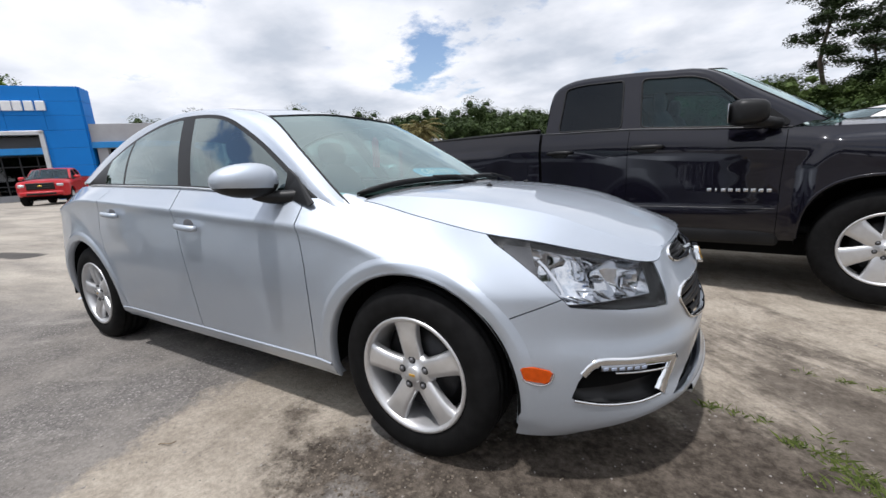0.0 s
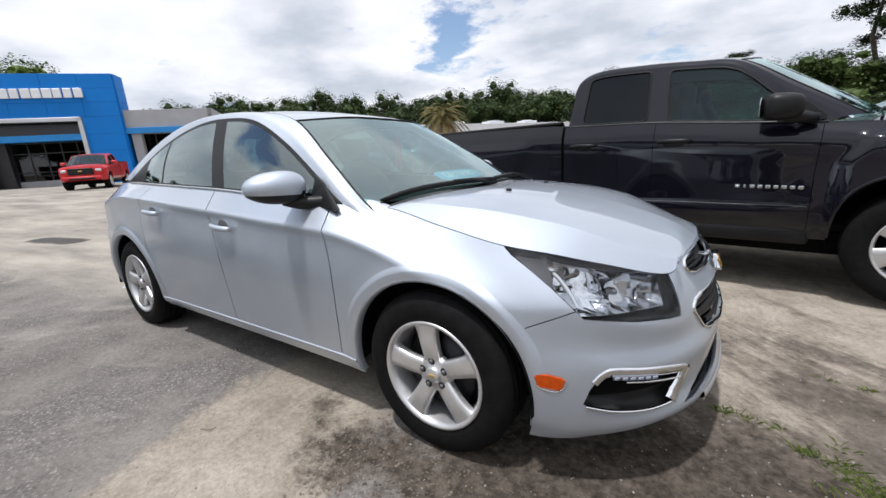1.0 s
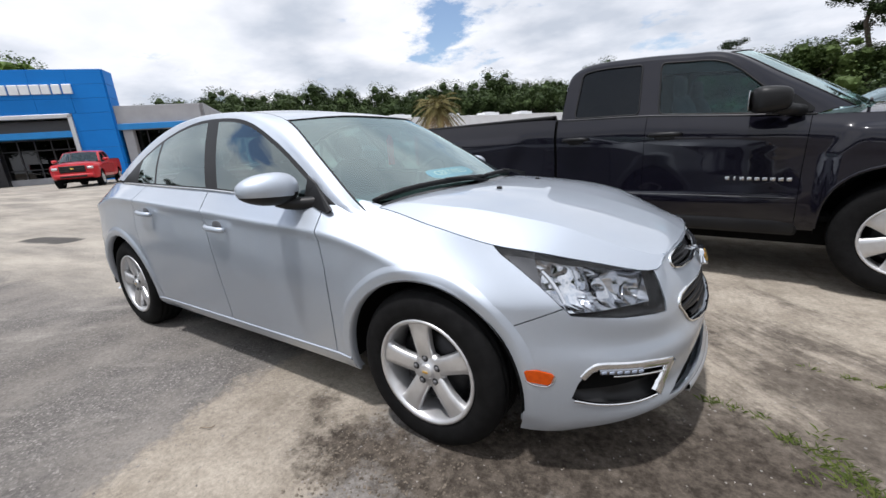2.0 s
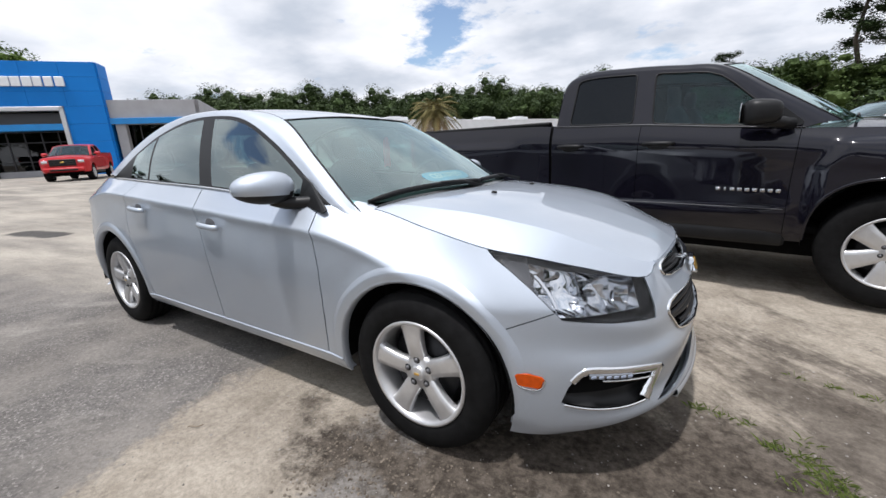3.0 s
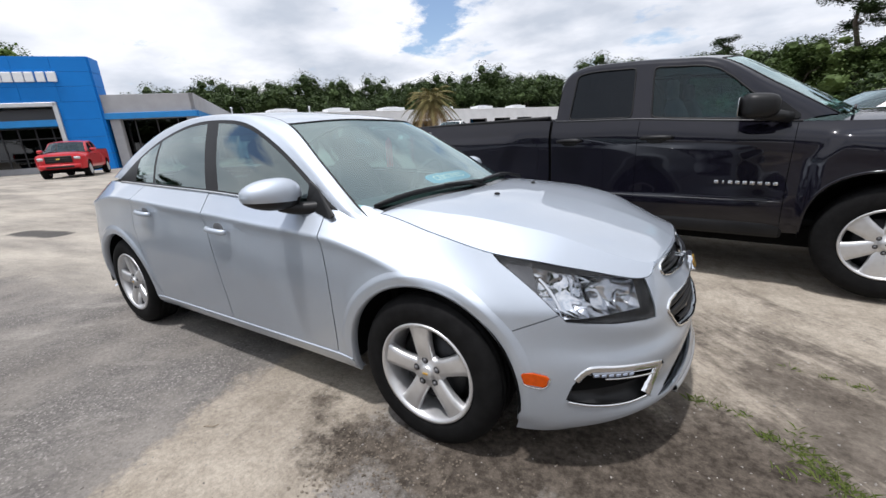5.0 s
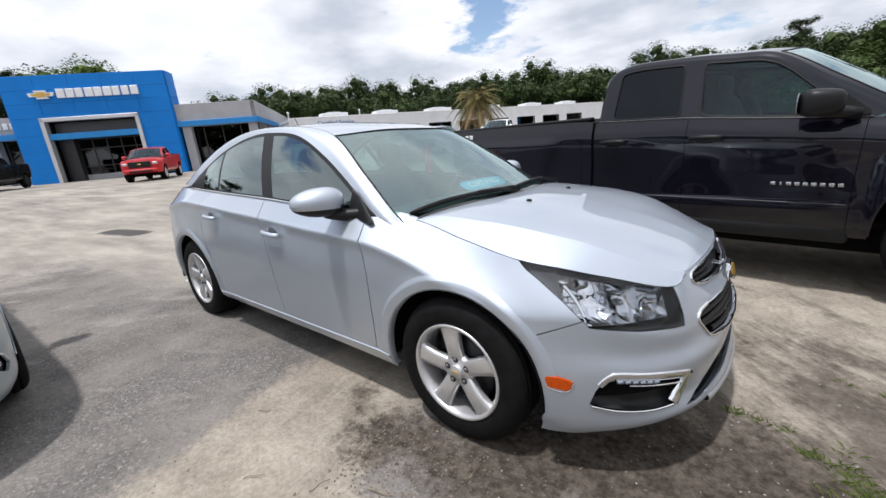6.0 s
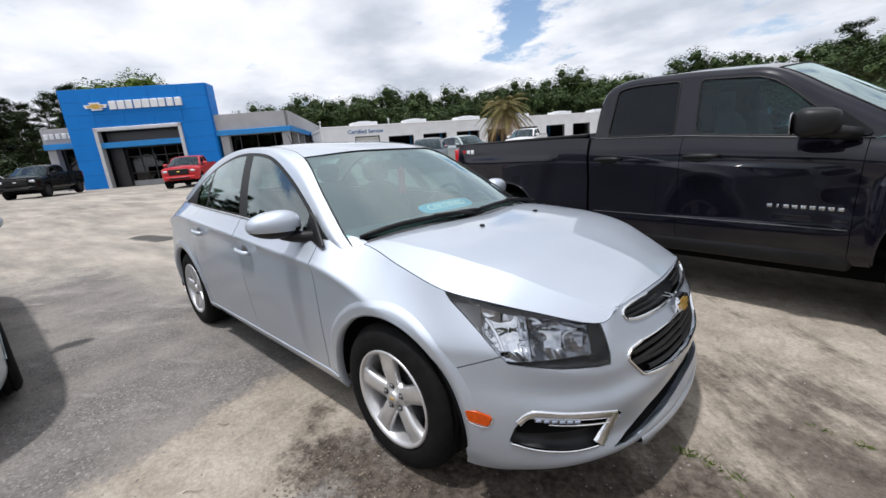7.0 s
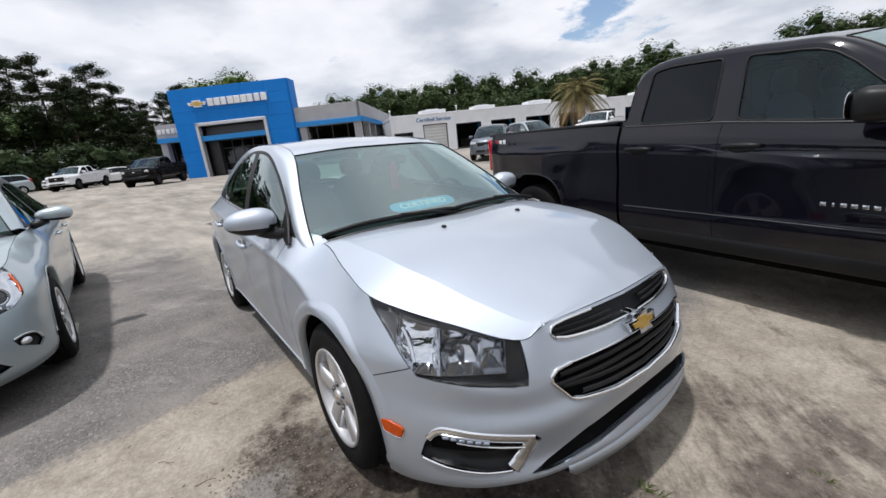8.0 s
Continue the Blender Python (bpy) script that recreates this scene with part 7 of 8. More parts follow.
# ---- showroom and workshop ----
def panel_blue():
    m, nt, b = material("blue_metal_panel")
    tone = tex_ramp(nt, tex_noise(nt, .6, 4), (.3, (.003, .165, .54)), (.7, (.004, .19, .60)))
    nt.links.new(mix_rgb(nt, tex_ramp(nt, tex_noise(nt, 6, 5), (.5, grey(0)), (.9, grey(.15))), tone, (.03, .20, .50)), b.inputs["Base Color"])
    b.inputs["Roughness"].default_value, b.inputs["Metallic"].default_value = .5, .0
    b.inputs["Specular IOR Level"].default_value = .25
    return m


BLUE = panel_blue()
BLUE_BAND = plain("blue_band", (.015, .22, .56), .4, .0, .08, 2)
WALL_GREY = plain("grey_render", (.36, .36, .375), .85, 0, .08, 1.2, .2, 0, 40)
WALL_WHITE = plain("white_render", (.77, .78, .80), .85, 0, .07, .8, .2, 0, 40)
FRAME_GREY = plain("pale_metal_frame", (.62, .63, .65), .35, .5, .05, 3)
SIGN_WHITE = plain("white_sign_metal", (.78, .79, .80), .35, .3, .03, 3)
SIGN_BLUE = plain("blue_sign_letters", (.05, .16, .34), .5)
# near-black wall colour stands in for the shade deep inside the rooms
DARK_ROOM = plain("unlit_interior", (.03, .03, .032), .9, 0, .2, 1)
TILE_FLOOR = plain("showroom_floor", (.30, .29, .28), .4, 0, .1, 3)
ROOF_GREY = plain("flat_roof", (.45, .45, .44), .9, 0, .1, 1)
DOOR_WHITE = plain("white_roll_door", (.62, .62, .61), .6, 0, .05, 2)
FRAME_DARK = plain("dark_aluminium", (.06, .06, .065), .4, .7, .1, 5)


def frame_at(origin, angle):
    """Local axes of a wall: x along it, y into the building, z up."""
    return Matrix.Translation(origin) @ Matrix.Rotation(radians(angle), 4, "Z")


def block(name, size, at, mat, parent, bevel=0.0, label=""):
    return part(name, box(size, (at[0] + size[0] / 2, at[1] + size[1] / 2, at[2] + size[2] / 2), bevel, 1), mat, parent, label, False)


portal_m = frame_at((-39.45, 2.19, .30), 52.4)
showroom = thing("showroom", "car showroom with a tall blue panelled portal and grey wings", "building", m=portal_m)
PW, PH = 10.24, 7.40
OX0, OX1, OH = 1.72, 7.95, 4.58
# portal of blue panels with shadow gaps, an opening in the middle
wall_part = part("portal_core", join(box((OX0 - .02, 1.5, PH - .02), ((OX0 - .02) / 2 + .01, .85, PH / 2 - .01)), box((PW - OX1 - .02, 1.5, PH - .02), ((OX1 + PW) / 2, .85, PH / 2 - .01)), box((OX1 - OX0 + .2, 1.5, PH - OH - .02), ((OX0 + OX1) / 2, .85, (PH + OH) / 2))), FRAME_DARK, showroom, "", False)


def blue_panel(x0, x1, z0, z1):
    g = .005
    block("wall_panel", (x1 - x0 - 2 * g, .10, z1 - z0 - 2 * g), (x0 + g, 0, z0 + g), BLUE, showroom, .01)


courses = [0, 1.10, 2.25, 3.42, OH, 5.55, 6.45, PH]
for z0, z1 in zip(courses, courses[1:]):
    if z1 <= OH + .01:
        blue_panel(0, OX0, z0, z1), blue_panel(OX1, PW, z0, z1)
    else:
        for x0, x1 in zip((0, 2.05, 4.10, 6.15, 8.2), (2.05, 4.10, 6.15, 8.2, PW)):
            blue_panel(x0, x1, z0, z1)
for z0, z1 in zip(courses, courses[1:]):
    block("side_panel", (.10, 1.5, z1 - z0 - .024), (PW - .02, .1, z0 + .012), BLUE, showroom, .01)
    block("side_panel", (.10, 1.5, z1 - z0 - .024), (-.08, .1, z0 + .012), BLUE, showroom, .01)
# bright frame round the opening
block("portal_frame", (.26, .5, OH), (OX0, -.12, 0), FRAME_GREY, showroom, .02)
block("portal_frame", (.26, .5, OH), (OX1 - .26, -.12, 0), FRAME_GREY, showroom, .02)
block("portal_frame", (OX1 - OX0, .5, .26), (OX0, -.12, OH - .26), FRAME_GREY, showroom, .02)
block("soffit_panel", (OX1 - OX0 - .52, .2, .72), (OX0 + .26, .9, OH - 1.05), SMOKE, showroom, .01)
block("canopy_band", (OX1 - OX0 - .3, .9, .42), (OX0 + .26, -.02, OH - 1.52), BLUE_BAND, showroom, .02)
block("inner_jamb", (.95, .8, OH - 1.5), (OX0 + .26, .8, 0), FRAME_DARK, showroom, .01)
# glazed entrance
gx0, gx1 = OX0 + 1.2, OX1 - .26
for i in range(6):
    x = gx0 + (gx1 - gx0) * i / 5
    block("mullion", (.07, .12, OH - 1.5), (x - .035, 1.25, 0), FRAME_DARK, showroom, .005)
for z in (.05, 1.0, 2.3, OH - 1.6):
    block("transom", (gx1 - gx0, .10, .07), (gx0, 1.26, z), FRAME_DARK, showroom, .005)
for i in range(5):
    x0, x1 = gx0 + (gx1 - gx0) * i / 5, gx0 + (gx1 - gx0) * (i + 1) / 5
    block("pane", (x1 - x0 - .07, .012, OH - 1.6), (x0 + .035, 1.305, .05), SHOP_GLASS, showroom)
block("entrance_base", (gx1 - gx0, .16, .42), (gx0, 1.2, 0), WALL_GREY, showroom, .01)


def sign_block(x, z, w, h, parent, mat=SIGN_WHITE, depth=.14, y=-.16):
    block("sign_letter", (w, depth, h), (x, y, z - h / 2), mat, parent, .02)


# maker's sign: a cross-shaped badge and nine plain blocks
place = lambda a, b, h: Vector((2.38 + a, -.16 + .14 - h, 6.12 + b))
bow_tie(1.42, .56, .14, place, GOLD, SIGN_WHITE, showroom)
for i, w in enumerate((.50, .50, .46, .52, .50, .52, .46, .46, .50)):
    x = 3.30 + i * .575
    sign_block(x, 6.14, w, .60, showroom)
# wings
WZ = 5.0
for x0, x1, zt in ((-3.2, 0, 4.95), (PW, 16.0, WZ)):
    n = 1 if x0 < 0 else 2
    block("fascia", (x1 - x0, 9.0, zt - 3.75), (x0, 1.9 if x0 < 0 else .25, 3.75), WALL_GREY, showroom, .02)
    block("blue_band", (x1 - x0 + .02, .14, .42), (x0, 1.78 if x0 < 0 else .12, 3.36), BLUE_BAND, showroom, .01)
    block("wing_soffit", (x1 - x0, 8.8, .38), (x0, 1.95 if x0 < 0 else .3, 3.36), WALL_GREY, showroom)
    cols = [x0 + .05, x1 - .65] if x0 < 0 else [x0 + .25, x1 - .75]
    for cx in cols:
        block("column", (.60, .60, 3.40), (cx, 2.0 if x0 < 0 else .35, 0), WALL_GREY, showroom, .02)
    gy = 2.6 if x0 < 0 else 1.2
    block("wing_glass", (x1 - x0 - .2, .012, 3.0), (x0 + .1, gy, .4), SHOP_GLASS, showroom)
    for i in range(5):
        block("mullion", (.07, .12, 3.36), (x0 + .1 + (x1 - x0 - .27) * i / 4, gy - .05, 0), FRAME_DARK, showroom, .005)
    block("wing_base", (x1 - x0, .2, .42), (x0, gy - .08, 0), WALL_GREY, showroom)
block("blue_band", (.14, 22, .42), (15.98, .25, 3.36), BLUE_BAND, showroom, .01)
block("fascia", (.3, 22, WZ - 3.75), (15.68, .25, 3.75), WALL_GREY, showroom, .02)
for i in range(6):
    block("column", (.55, .55, 3.40), (15.35, 4.0 + i * 3.4, 0), WALL_GREY, showroom, .02)
block("side_glazing", (.012, 21, 3.0), (15.1, 1.2, .4), SHOP_GLASS, showroom)
block("wing_roof", (16.0, 21.5, .2), (-.05, 1.7, 4.6), ROOF_GREY, showroom)
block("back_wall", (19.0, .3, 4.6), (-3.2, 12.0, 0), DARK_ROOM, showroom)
block("end_wall", (.3, 10, 4.6), (-3.2, 2.7, 0), WALL_GREY, showroom)
block("showroom_floor", (19.0, 10.4, .08), (-3.1, 1.6, -.04), TILE_FLOOR, showroom)
for i, w in enumerate((.34, .30, .32, .34, .30, .32, .34)):
    sign_block(-3.02 + i * .43, 4.35, w, .42, showroom, SIGN_WHITE, .08, 1.82)
block("counter", (3.0, .8, 1.1), (4.6, 5.2, .05), WALL_WHITE, showroom, .03)

svc_m = frame_at((-31.67, 18.85, .33), 67.97)
workshop = thing("workshop", "long low white workshop with open vehicle bays and roof units", "building", m=svc_m)
SH, SL = 3.55, 46.0
bays = [(6.5, 2.68), (10.25, 2.7), (14.15, 2.8), (18.0, 2.7), (22.1, 2.8), (26.2, 2.8), (30.3, 2.8), (34.4, 2.8)]
x = 0.0
BT = 2.45
openings = [(.25, 1.85, 1.35, 2.05), (3.15, 2.45, 0.0, 2.62)] + [(b, w, 0.0 if k in (0, 1, 2, 3) else .9, BT) for k, (b, w) in enumerate(bays)]
for bx, w, z0, z1 in openings:
    block("wall_pier", (bx - x, .3, SH), (x, 0, 0), WALL_WHITE, workshop)
    block("wall_head", (w, .3, SH - z1), (bx, 0, z1), WALL_WHITE, workshop)
    if z0 > 0:
        block("wall_apron", (w, .3, z0), (bx, 0, 0), WALL_WHITE, workshop)
    block("bay_frame", (.08, .12, z1 - z0), (bx, .03, z0), FRAME_DARK, workshop, .01)
    block("bay_frame", (.08, .12, z1 - z0), (bx + w - .08, .03, z0), FRAME_DARK, workshop, .01)
    block("bay_frame", (w, .12, .08), (bx, .03, z1 - .08), FRAME_DARK, workshop, .01)
    x = bx + w
block("wall_pier", (SL - x, .3, SH), (x, 0, 0), WALL_WHITE, workshop)
for i in range(9):
    block("roll_door_slat", (2.45, .05, .27), (3.15, .14, i * .29), DOOR_WHITE, workshop, .01)
block("window_pane", (1.85, .02, .70), (.25, .15, 1.35), SHOP_GLASS, workshop)
block("parapet_cap", (SL, .42, .10), (0, -.05, SH), WALL_WHITE, workshop, .02)
block("roof_deck", (SL, 14, .15), (0, .3, SH - .35), ROOF_GREY, workshop)
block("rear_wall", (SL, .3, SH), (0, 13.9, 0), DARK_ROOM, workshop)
block("end_wall", (.3, 13.6, SH), (0, .3, 0), WALL_WHITE, workshop)
block("end_wall", (.3, 13.6, SH), (SL - .3, .3, 0), WALL_WHITE, workshop)
block("slab", (SL, 13.6, .06), (0, .3, -.03), TILE_FLOOR, workshop)
for bx, w in bays:
    block("lift_post", (.25, .25, 3.0), (bx + .4, 5.0, 0), BLUE_BAND, workshop, .02)
    block("tool_bench", (1.6, .6, .95), (bx + .6, 12.6, 0), SMOKE, workshop, .02)
for sx, w in ((3.6, 2.6), (9.3, 2.4), (15.6, 2.8), (23.0, 2.4), (29.5, 2.6), (36, 2.4)):
    unit = thing("roof_unit", "white air handling unit on the workshop roof", "air conditioner", "units on the workshop roof", svc_m @ Matrix.Translation((sx, 2.2, SH - .2)))
    part("unit_body", box((w, 1.6, .75), (w / 2, .8, .375), .04), WALL_WHITE, unit, "", False)
    part("unit_lid", box((w * .5, 1.0, .12), (w / 2, .8, .80), .03), FRAME_GREY, unit, "", False)
for sx in (.2, 7.0):
    vent = thing("vent_pipe", "thin white vent pipe on the workshop roof", "pipe", "pipes on the workshop roof", svc_m @ Matrix.Translation((sx, 1.0, SH - .2)))
    part("pipe", lathe([(.07, 0), (.07, .75), (.11, .77), (.11, .9), (.0, .92)], 14, "z"), FRAME_GREY, vent)
sign = part("wall_sign", transformed(letters("Certified Service", .52, .02), Matrix.Translation((4.25, -.04, 3.06)) @ Matrix.Rotation(radians(90), 4, "X")), SIGN_BLUE, workshop, "blue words Certified Service", False)


# ---- trees, palm, weeds ----
def leaf_material(name, a, b, rough=.6):
    m, nt, p = material(name)
    geo = nt.nodes.new("ShaderNodeNewGeometry")
    tone = tex_ramp(nt, geo.outputs["Random Per Island"], (0.0, a), (1.0, b))
    nt.links.new(mix_rgb(nt, tex_ramp(nt, tex_noise(nt, .7, 4), (.35, grey(0)), (.7, grey(.5))), tone, tuple(c * .6 for c in a)), p.inputs["Base Color"])
    p.inputs["Roughness"].default_value = rough
    p.inputs["Specular IOR Level"].default_value = .2
    p.inputs["Transmission Weight"].default_value = 0.0
    return m


LEAF_OAK = leaf_material("oak_leaves", (.034, .056, .018), (.090, .132, .046))
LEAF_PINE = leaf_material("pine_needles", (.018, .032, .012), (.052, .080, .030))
LEAF_MID = leaf_material("scrub_leaves", (.042, .072, .018), (.11, .155, .048))
LEAF_LIGHT = leaf_material("young_leaves", (.07, .12, .02), (.16, .24, .05))
LEAF_PALM = leaf_material("palm_fronds", (.11, .105, .035), (.25, .195, .075))
LEAF_DRY = leaf_material("dry_fronds", (.22, .15, .07), (.36, .25, .12))
GRASS = leaf_material("grass_blades", (.09, .135, .03), (.24, .28, .085))
BARK = plain("bark", (.085, .068, .055), .95, 0, .35, 4, .6, 0, 30)


def leaves(rng, centres, per, size, spread, flat=.6, core=.50):
    """Small bent leaf cards scattered round clump centres."""
    verts, faces = [], []
    ico = bmesh.new()
    bmesh.ops.create_icosphere(ico, subdivisions=2, radius=1)
    ball, tris = [np.array(v.co) for v in ico.verts], [[v.index for v in f.verts] for f in ico.faces]
    ico.free()
    for c, r in centres:
        # a lumpy twig mass inside each clump keeps the crown opaque
        k = len(verts)
        verts += [tuple(np.array(c) + b * r * core * rng.uniform(.45, 1.25) * np.array([1, 1, flat])) for b in ball]
        faces += [tuple(k + i for i in f) for f in tris]
        for _ in range(int(per * r * r)):
            d = np.array([rng.gauss(0, 1), rng.gauss(0, 1), rng.gauss(0, 1)])
            d /= np.linalg.norm(d) + 1e-6
            q = np.array(c) + d * np.array([1, 1, flat]) * r * (.55 + .55 * rng.random() ** .8) * spread
            a, t = rng.uniform(0, 6.28), rng.uniform(-.9, .9)
            u = np.array([math.cos(a), math.sin(a), t * .6])
            w = np.cross(u, [rng.uniform(-.5, .5), rng.uniform(-.5, .5), 1])
            s = size * rng.uniform(.55, 1.3)
            u, w = u / np.linalg.norm(u) * s, w / (np.linalg.norm(w) + 1e-6) * s * .62
            k = len(verts)
            verts += [tuple(q - u), tuple(q - w * .8), tuple(q + u * .9 + np.array([0, 0, -.2 * s])), tuple(q + w)]
            faces += [(k, k + 1, k + 2), (k, k + 2, k + 3)]
    me = bpy.data.meshes.new("crown")
    me.from_pydata(verts, [], faces)
    bm = bmesh.new()
    bm.from_mesh(me)
    bpy.data.meshes.remove(me)
    return bm


def limb(rng, a, b, r0, r1, n=5, wob=.12):
    pts = []
    a, b = np.array(a, float), np.array(b, float)
    L = np.linalg.norm(b - a)
    for i in range(n + 1):
        t = i / n
        pts.append(a + (b - a) * t + (np.array([rng.gauss(0, 1), rng.gauss(0, 1), rng.gauss(0, .5)]) * L * wob * math.sin(math.pi * t) * .5))
    return tube(pts, [r0 + (r1 - r0) * i / n for i in range(n + 1)], 7)


def oak(seed, h=10.0, wide=4.2, mat=None, per=105, size=.165):
    rng = random.Random(seed)
    root = thing("tree", "broadleaf tree with a dense dark green crown", "tree", "tree line")
    clumps, limbs = [], [limb(rng, (0, 0, -.3), (rng.uniform(-.3, .3), rng.uniform(-.3, .3), h * .52), h * .028, h * .017, 6, .05)]
    for i in range(9):
        a, z = i * 2.4 + rng.uniform(-.4, .4), h * rng.uniform(.28, .52)
        r = wide * rng.uniform(.55, 1.0)
        tip = (r * math.cos(a), r * math.sin(a), z + h * rng.uniform(.10, .34))
        limbs.append(limb(rng, (0, 0, z * .8), tip, h * .013, h * .004))
        for _ in range(4):
            clumps.append(((tip[0] * rng.uniform(.6, 1.05) + rng.gauss(0, .5), tip[1] * rng.uniform(.6, 1.05) + rng.gauss(0, .5), tip[2] + rng.uniform(-.9, 1.0)), rng.uniform(.9, 1.7)))
    for _ in range(14):
        a, r = rng.uniform(0, 6.28), wide * .6 * rng.random() ** .5
        clumps.append(((r * math.cos(a), r * math.sin(a), h * rng.uniform(.60, .93)), rng.uniform(1.0, 1.8)))
    part("trunk", join(*limbs), BARK, root)
    part("crown", leaves(rng, clumps, per, size, 1.0, .85), mat or LEAF_OAK, root, smooth=False)
    return root


def bush(seed, mat):
    rng = random.Random(seed)
    root = thing("shrub", "low green shrub at the edge of the lot", "shrub", "undergrowth")
    clumps = [((rng.uniform(-2.8, 2.8), rng.uniform(-1.5, 1.5), rng.uniform(.3, 3.3)), rng.uniform(1.0, 1.6)) for _ in range(16)]
    part("stems", join(*[limb(rng, (0, 0, -.2), c, .05, .02) for c, _ in clumps[:5]]), BARK, root)
    part("crown", leaves(rng, clumps, 100, .14, 1.0, .9), mat, root, smooth=False)
    return root


def pine(seed, h=16.0, bare=.45):
    rng = random.Random(seed)
    root = thing("tree", "tall pine with a bare trunk and layered dark needles", "tree", "tree line")
    lean = (rng.uniform(-.5, .5), rng.uniform(-.5, .5))
    limbs, clumps = [limb(rng, (0, 0, -.3), (lean[0], lean[1], h), h * .016, h * .004, 8, .03)], []
    n = 17
    for i in range(n):
        t = bare + (1 - bare) * i / n
        a = i * 2.4 + rng.uniform(-.6, .6)
        r = h * .20 * (1.15 - .75 * max(0, (t - bare) / (1 - bare)) ** 1.3) * rng.uniform(.5, 1.1)
        base = (lean[0] * t, lean[1] * t, h * t)
        tip = (base[0] + r * math.cos(a), base[1] + r * math.sin(a), h * t + rng.uniform(-.2, .9))
        limbs.append(limb(rng, base, tip, h * .004, h * .0015, 4, .1))
        for s in (.45, .7, .9, 1.02):
            clumps.append(((base[0] + (tip[0] - base[0]) * s + rng.gauss(0, .25), base[1] + (tip[1] - base[1]) * s + rng.gauss(0, .25), base[2] + (tip[2] - base[2]) * s + rng.uniform(0, .35)), rng.uniform(.55, 1.05)))
    clumps.append(((lean[0], lean[1], h), .8))
    part("trunk", join(*limbs), BARK, root)
    part("crown", leaves(rng, clumps, 250, .135, 1.08, .62, .45), LEAF_PINE, root, smooth=False)
    return root


FAR = Matrix.Translation((0, 0, -400))
oaks = [oak(s, h, w) for s, h, w in ((1, 10.5, 4.4), (2, 9.0, 4.0), (3, 11.5, 4.2), (4, 9.8, 5.0))]
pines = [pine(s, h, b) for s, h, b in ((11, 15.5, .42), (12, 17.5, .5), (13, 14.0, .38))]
bushes = [bush(s, m) for s, m in ((31, LEAF_MID), (32, LEAF_PINE), (33, LEAF_PINE))]
back_oaks = [oak(s, h, w, None, 26, .32) for s, h, w in ((41, 10.5, 4.4), (42, 9.5, 4.6))]
scrubs = [oak(s, h, w, LEAF_MID) for s, h, w in ((21, 9.5, 4.6), (22, 10.0, 4.2))]
used = set()


def plant(kinds, k, x, y, turn, size=1.0):
    """Sets the first use of a kind in place and copies it afterwards."""
    ob = kinds[k % len(kinds)]
    m = Matrix.Translation((x, y, ground_height(x, y) - .1)) @ Matrix.Rotation(turn, 4, "Z") @ Matrix.Scale(size, 4)
    if ob.name not in used:
        used.add(ob.name)
        ob.matrix_world = m
        return ob
    c = copy_thing(ob, m)
    c.scale = (size, size, size)
    return c


def polar(az, r):
    return 2.5 + r * math.cos(radians(az)), -1.6 + r * math.sin(radians(az))


rng = random.Random(5)
count = 0
# behind the workshop and round to the right
for az in np.arange(82, 158, 2.0):
    for row, r in enumerate((82, 92)):
        x, y = polar(az + rng.uniform(-.8, .8) + row, r + rng.uniform(-4, 4))
        count += 1
        plant(oaks, count, x, y, rng.uniform(0, 6), rng.uniform(.86, 1.10) * (1.0 if row == 0 else 1.14) * (1 if az > 95 else .92))
for az in (131.5, 117, 146.5, 108, 139, 152, 125):
    x, y = polar(az, 94)
    plant(pines, int(az), x, y, az, .72 + .06 * (int(az) % 3))
# west of the showroom
for az in np.arange(172, 208, 1.9):
    for row, r in enumerate((70, 82)):
        x, y = polar(az + rng.uniform(-.7, .7), r + rng.uniform(-4, 4))
        count += 1
        k = rng.uniform(.80, .98) * (.78 if az < 181 else 1.0)
        if (count + row) % 3:
            plant(pines, count, x, y, rng.uniform(0, 6), k)
        else:
            plant(oaks, count, x, y, rng.uniform(0, 6), k * 1.15)
for az, r, k in ((169.5, 62, 1.17), (166.8, 64, 1.05), (173.5, 66, .85)):
    x, y = polar(az, r)
    young = oak(int(az * 10), 11.0, 3.6, LEAF_LIGHT)
    tagged(young, "broadleaf tree with light green leaves behind the showroom")
    young.matrix_world = Matrix.Translation((x, y, 0)) @ Matrix.Scale(k, 4)
# right of the dark truck: scrub with pines over it, and one taller open crown
plant(oaks, 1, *polar(85.4, 60), 1.3, .92)
for az in np.arange(58, 83, 2.2):
    x, y = polar(az, 58 + rng.uniform(-4, 4))
    count += 1
    plant(scrubs, count, x, y, rng.uniform(0, 6), rng.uniform(.72, .88))
for az, r, k in ((78.2, 56, 1.02), (73.0, 58, 1.12), (70.8, 60, 1.1), (68.5, 57, 1.15), (75.0, 66, 1.1), (65.0, 60, 1.1), (88.5, 70, .62)):
    x, y = polar(az, r)
    count += 1
    plant(pines, count, x, y, az * 3, k)
for az in np.arange(54, 90, 1.5):
    x, y = polar(az, 51 + rng.uniform(-3, 3))
    count += 1
    plant(bushes[:2], count, x, y, rng.uniform(0, 6), rng.uniform(.75, 1.15))
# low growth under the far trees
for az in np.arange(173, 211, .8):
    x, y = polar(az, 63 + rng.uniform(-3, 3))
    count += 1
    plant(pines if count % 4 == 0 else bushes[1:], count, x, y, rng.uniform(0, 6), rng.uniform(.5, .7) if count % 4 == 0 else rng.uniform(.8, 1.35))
for az in np.arange(86, 158, 2.2):
    x, y = polar(az, 78 + rng.uniform(-2, 2))
    count += 1
    plant(bushes[1:], count, x, y, rng.uniform(0, 6), rng.uniform(1.0, 1.5))
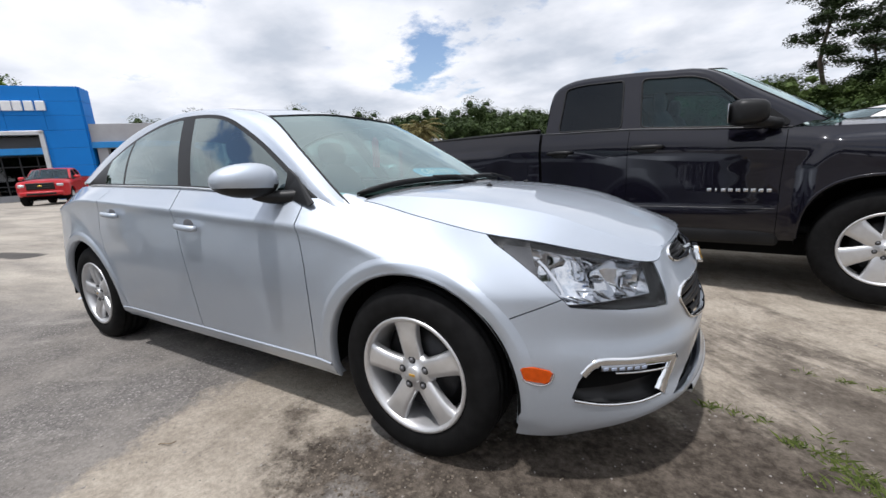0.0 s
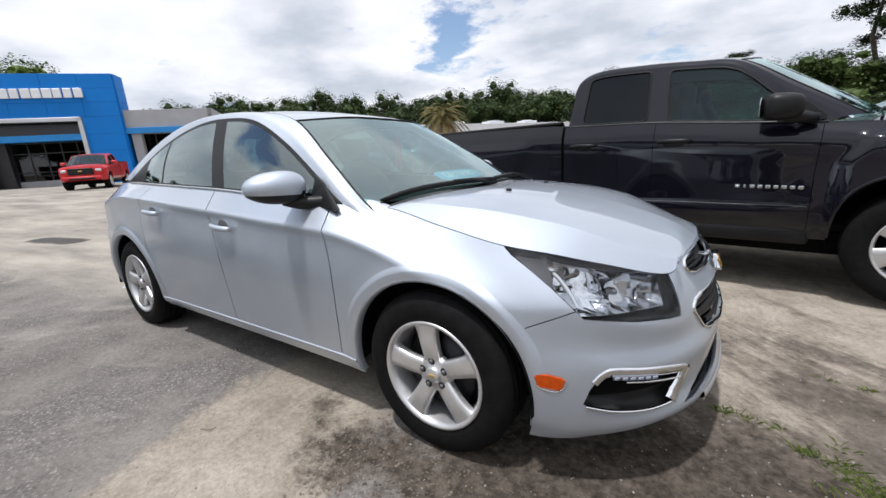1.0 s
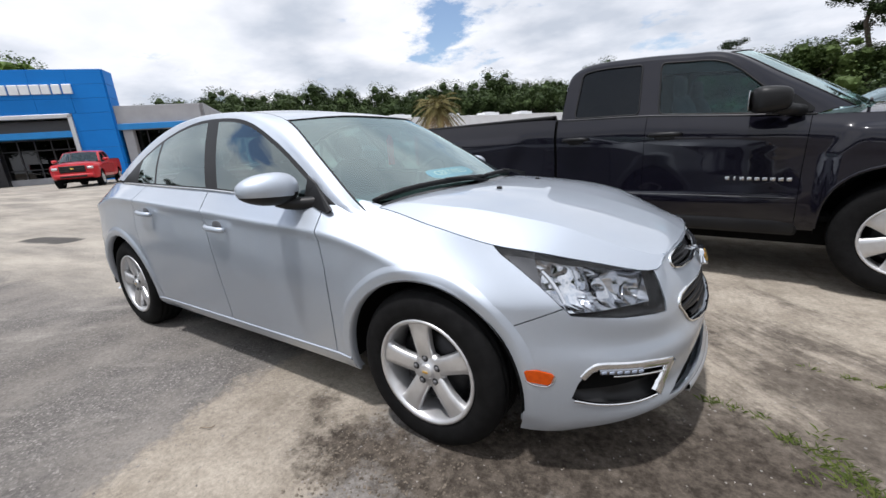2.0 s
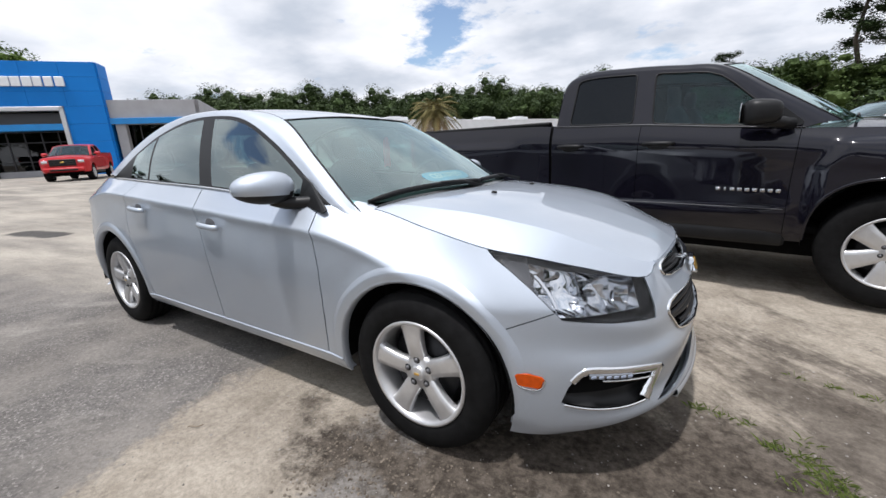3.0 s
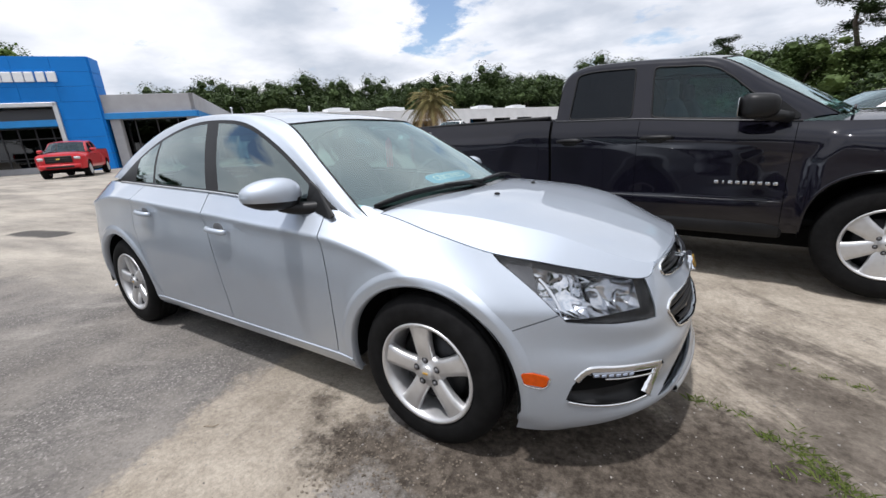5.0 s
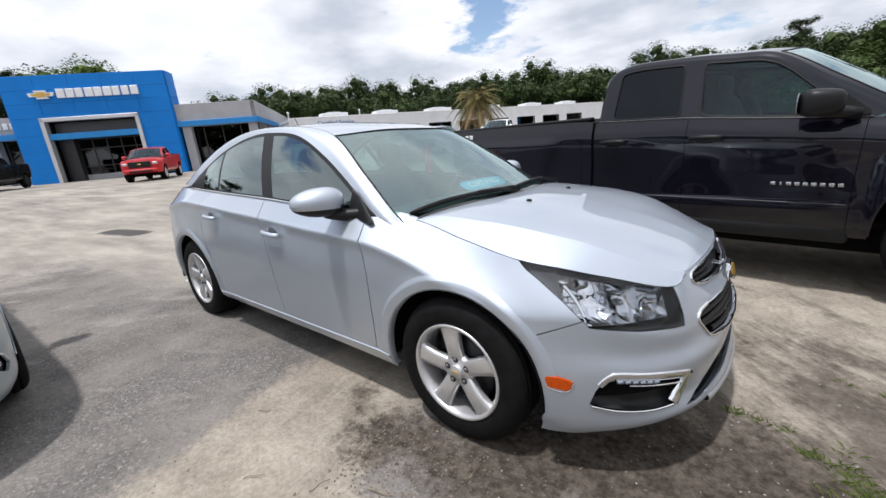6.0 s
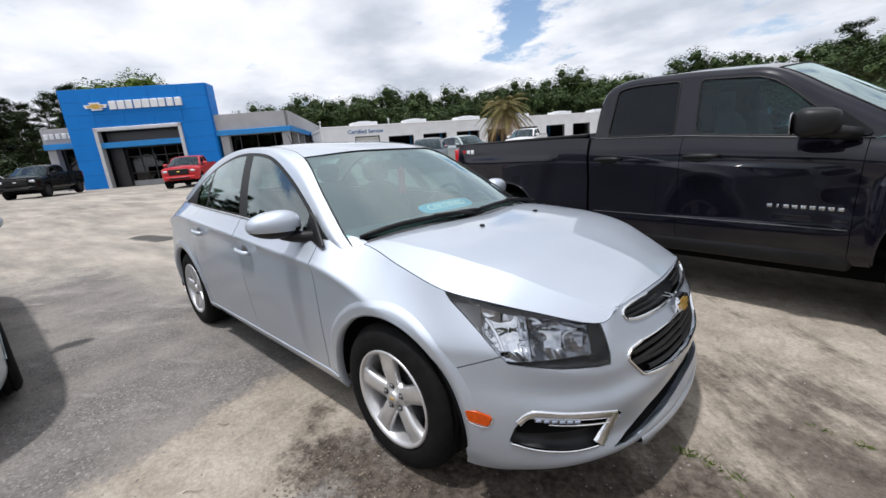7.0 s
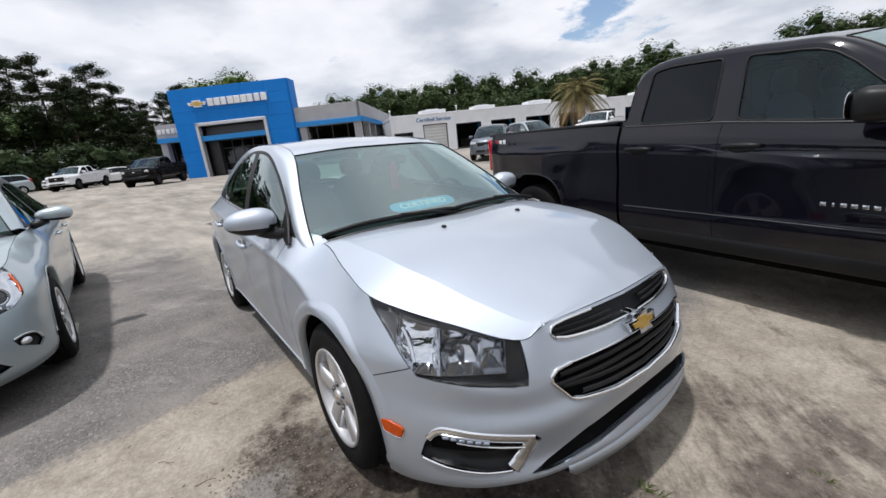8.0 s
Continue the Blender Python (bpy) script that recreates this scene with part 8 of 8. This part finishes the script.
# the side behind the camera, which only the glass and paint show
for az in np.arange(212, 418, 4.5):
    x, y = polar(az + rng.uniform(-1, 1), 46 + rng.uniform(-5, 6))
    count += 1
    plant(back_oaks, count, x, y, rng.uniform(0, 6), rng.uniform(.8, 1.1))


def palm(x, y, h):
    rng = random.Random(8)
    root = thing("palm_tree", "palm tree with drooping yellow-green fronds", "tree", m=Matrix.Translation((x, y, ground_height(x, y))))
    part("trunk", join(limb(rng, (0, 0, -.2), (.1, 0, h), .26, .20, 8, .02), *[tube([(.24 * math.cos(a), .24 * math.sin(a), z), (.34 * math.cos(a), .34 * math.sin(a), z + .18)], [.05, .02], 5) for a, z in ((i * 2.4, h * .35 + i * h * .03) for i in range(20))]), BARK, root)
    for i in range(84):
        a, up = i * 2.4 + rng.uniform(-.2, .2), 1.25 - 2.6 * (i / 84)
        L = rng.uniform(2.2, 3.0) * (1 if up > -.6 else .75)
        pts = []
        for t in np.linspace(0, 1, 8):
            r = L * t * (.85 if up > .6 else 1)
            pts.append(np.array([r * math.cos(a), r * math.sin(a), h + .1 + up * L * t * .8 - 1.15 * L * t * t * .62]))
        verts, faces = [], []
        for k in range(1, 8):
            side = np.array([-math.sin(a), math.cos(a), 0])
            along = (pts[k] - pts[k - 1]) / np.linalg.norm(pts[k] - pts[k - 1])
            for s in (-1, 1):
                for f in (0, .33, .66):
                    b = pts[k - 1] + (pts[k] - pts[k - 1]) * f
                    w = .50 * math.sin(math.pi * min(.98, (k - 1 + f) / 7.6 + .10))
                    tip = b + side * s * w + along * w * .8 + np.array([0, 0, -w * .35])
                    n = len(verts)
                    verts += [tuple(b), tuple(b + along * .09), tuple(tip)]
                    faces.append((n, n + 1, n + 2))
        me = bpy.data.meshes.new("frond")
        me.from_pydata(verts, [], faces)
        bm = bmesh.new()
        bm.from_mesh(me)
        bpy.data.meshes.remove(me)
        bm = join(bm, tube(pts, [.02] * 7 + [.006], 4))
        part("frond", bm, LEAF_PALM if up > -.45 else LEAF_DRY, root, smooth=False)
    return root


palm(*polar(124.0, 38.0), 3.9)

# weeds in the crack before the sedan's nose, and a few sprigs
weeds = [(2.30, -.06, .04, 26), (2.38, -.07, .04, 22), (2.47, -.09, .03, 12), (2.553, -.203, .035, 60), (2.63, -.23, .05, 46), (2.68, -.30, .06, 70), (2.71, -.36, .06, 80), (2.77, -.43, .07, 80), (2.86, -.50, .08, 70), (2.72, .48, .03, 12), (2.84, .44, .03, 16), (2.96, .40, .04, 18), (2.66, -.12, .05, 12), (2.58, -.40, .05, 14)]
rng = random.Random(3)
for wx, wy, r, n in weeds:
    verts, faces = [], []
    for _ in range(n):
        a, d = rng.uniform(0, 6.28), r * rng.random() ** .6
        x, y = d * math.cos(a) * 1.2, d * math.sin(a) * .7
        h, b = rng.uniform(.006, .026), rng.uniform(0, 6.28)
        w = rng.uniform(.0007, .0016)
        lean = rng.uniform(.006, .035)
        k = len(verts)
        verts += [(x - w * math.sin(b), y + w * math.cos(b), -.004), (x + w * math.sin(b), y - w * math.cos(b), -.004), (x + lean * .6 * math.cos(b) + w * .7, y + lean * .6 * math.sin(b), h * .75), (x + lean * 1.5 * math.cos(b), y + lean * 1.5 * math.sin(b), h)]
        faces += [(k, k + 1, k + 2), (k, k + 2, k + 3)]
    me = bpy.data.meshes.new("weeds")
    me.from_pydata(verts, [], faces)
    me.materials.append(GRASS)
    ob = new("weeds", me)
    ob.location = (wx, wy, ground_height(wx, wy))
    tagged(ob, "tuft of bright green weeds growing from a crack", "weeds", "weeds in the crack", "stuff")
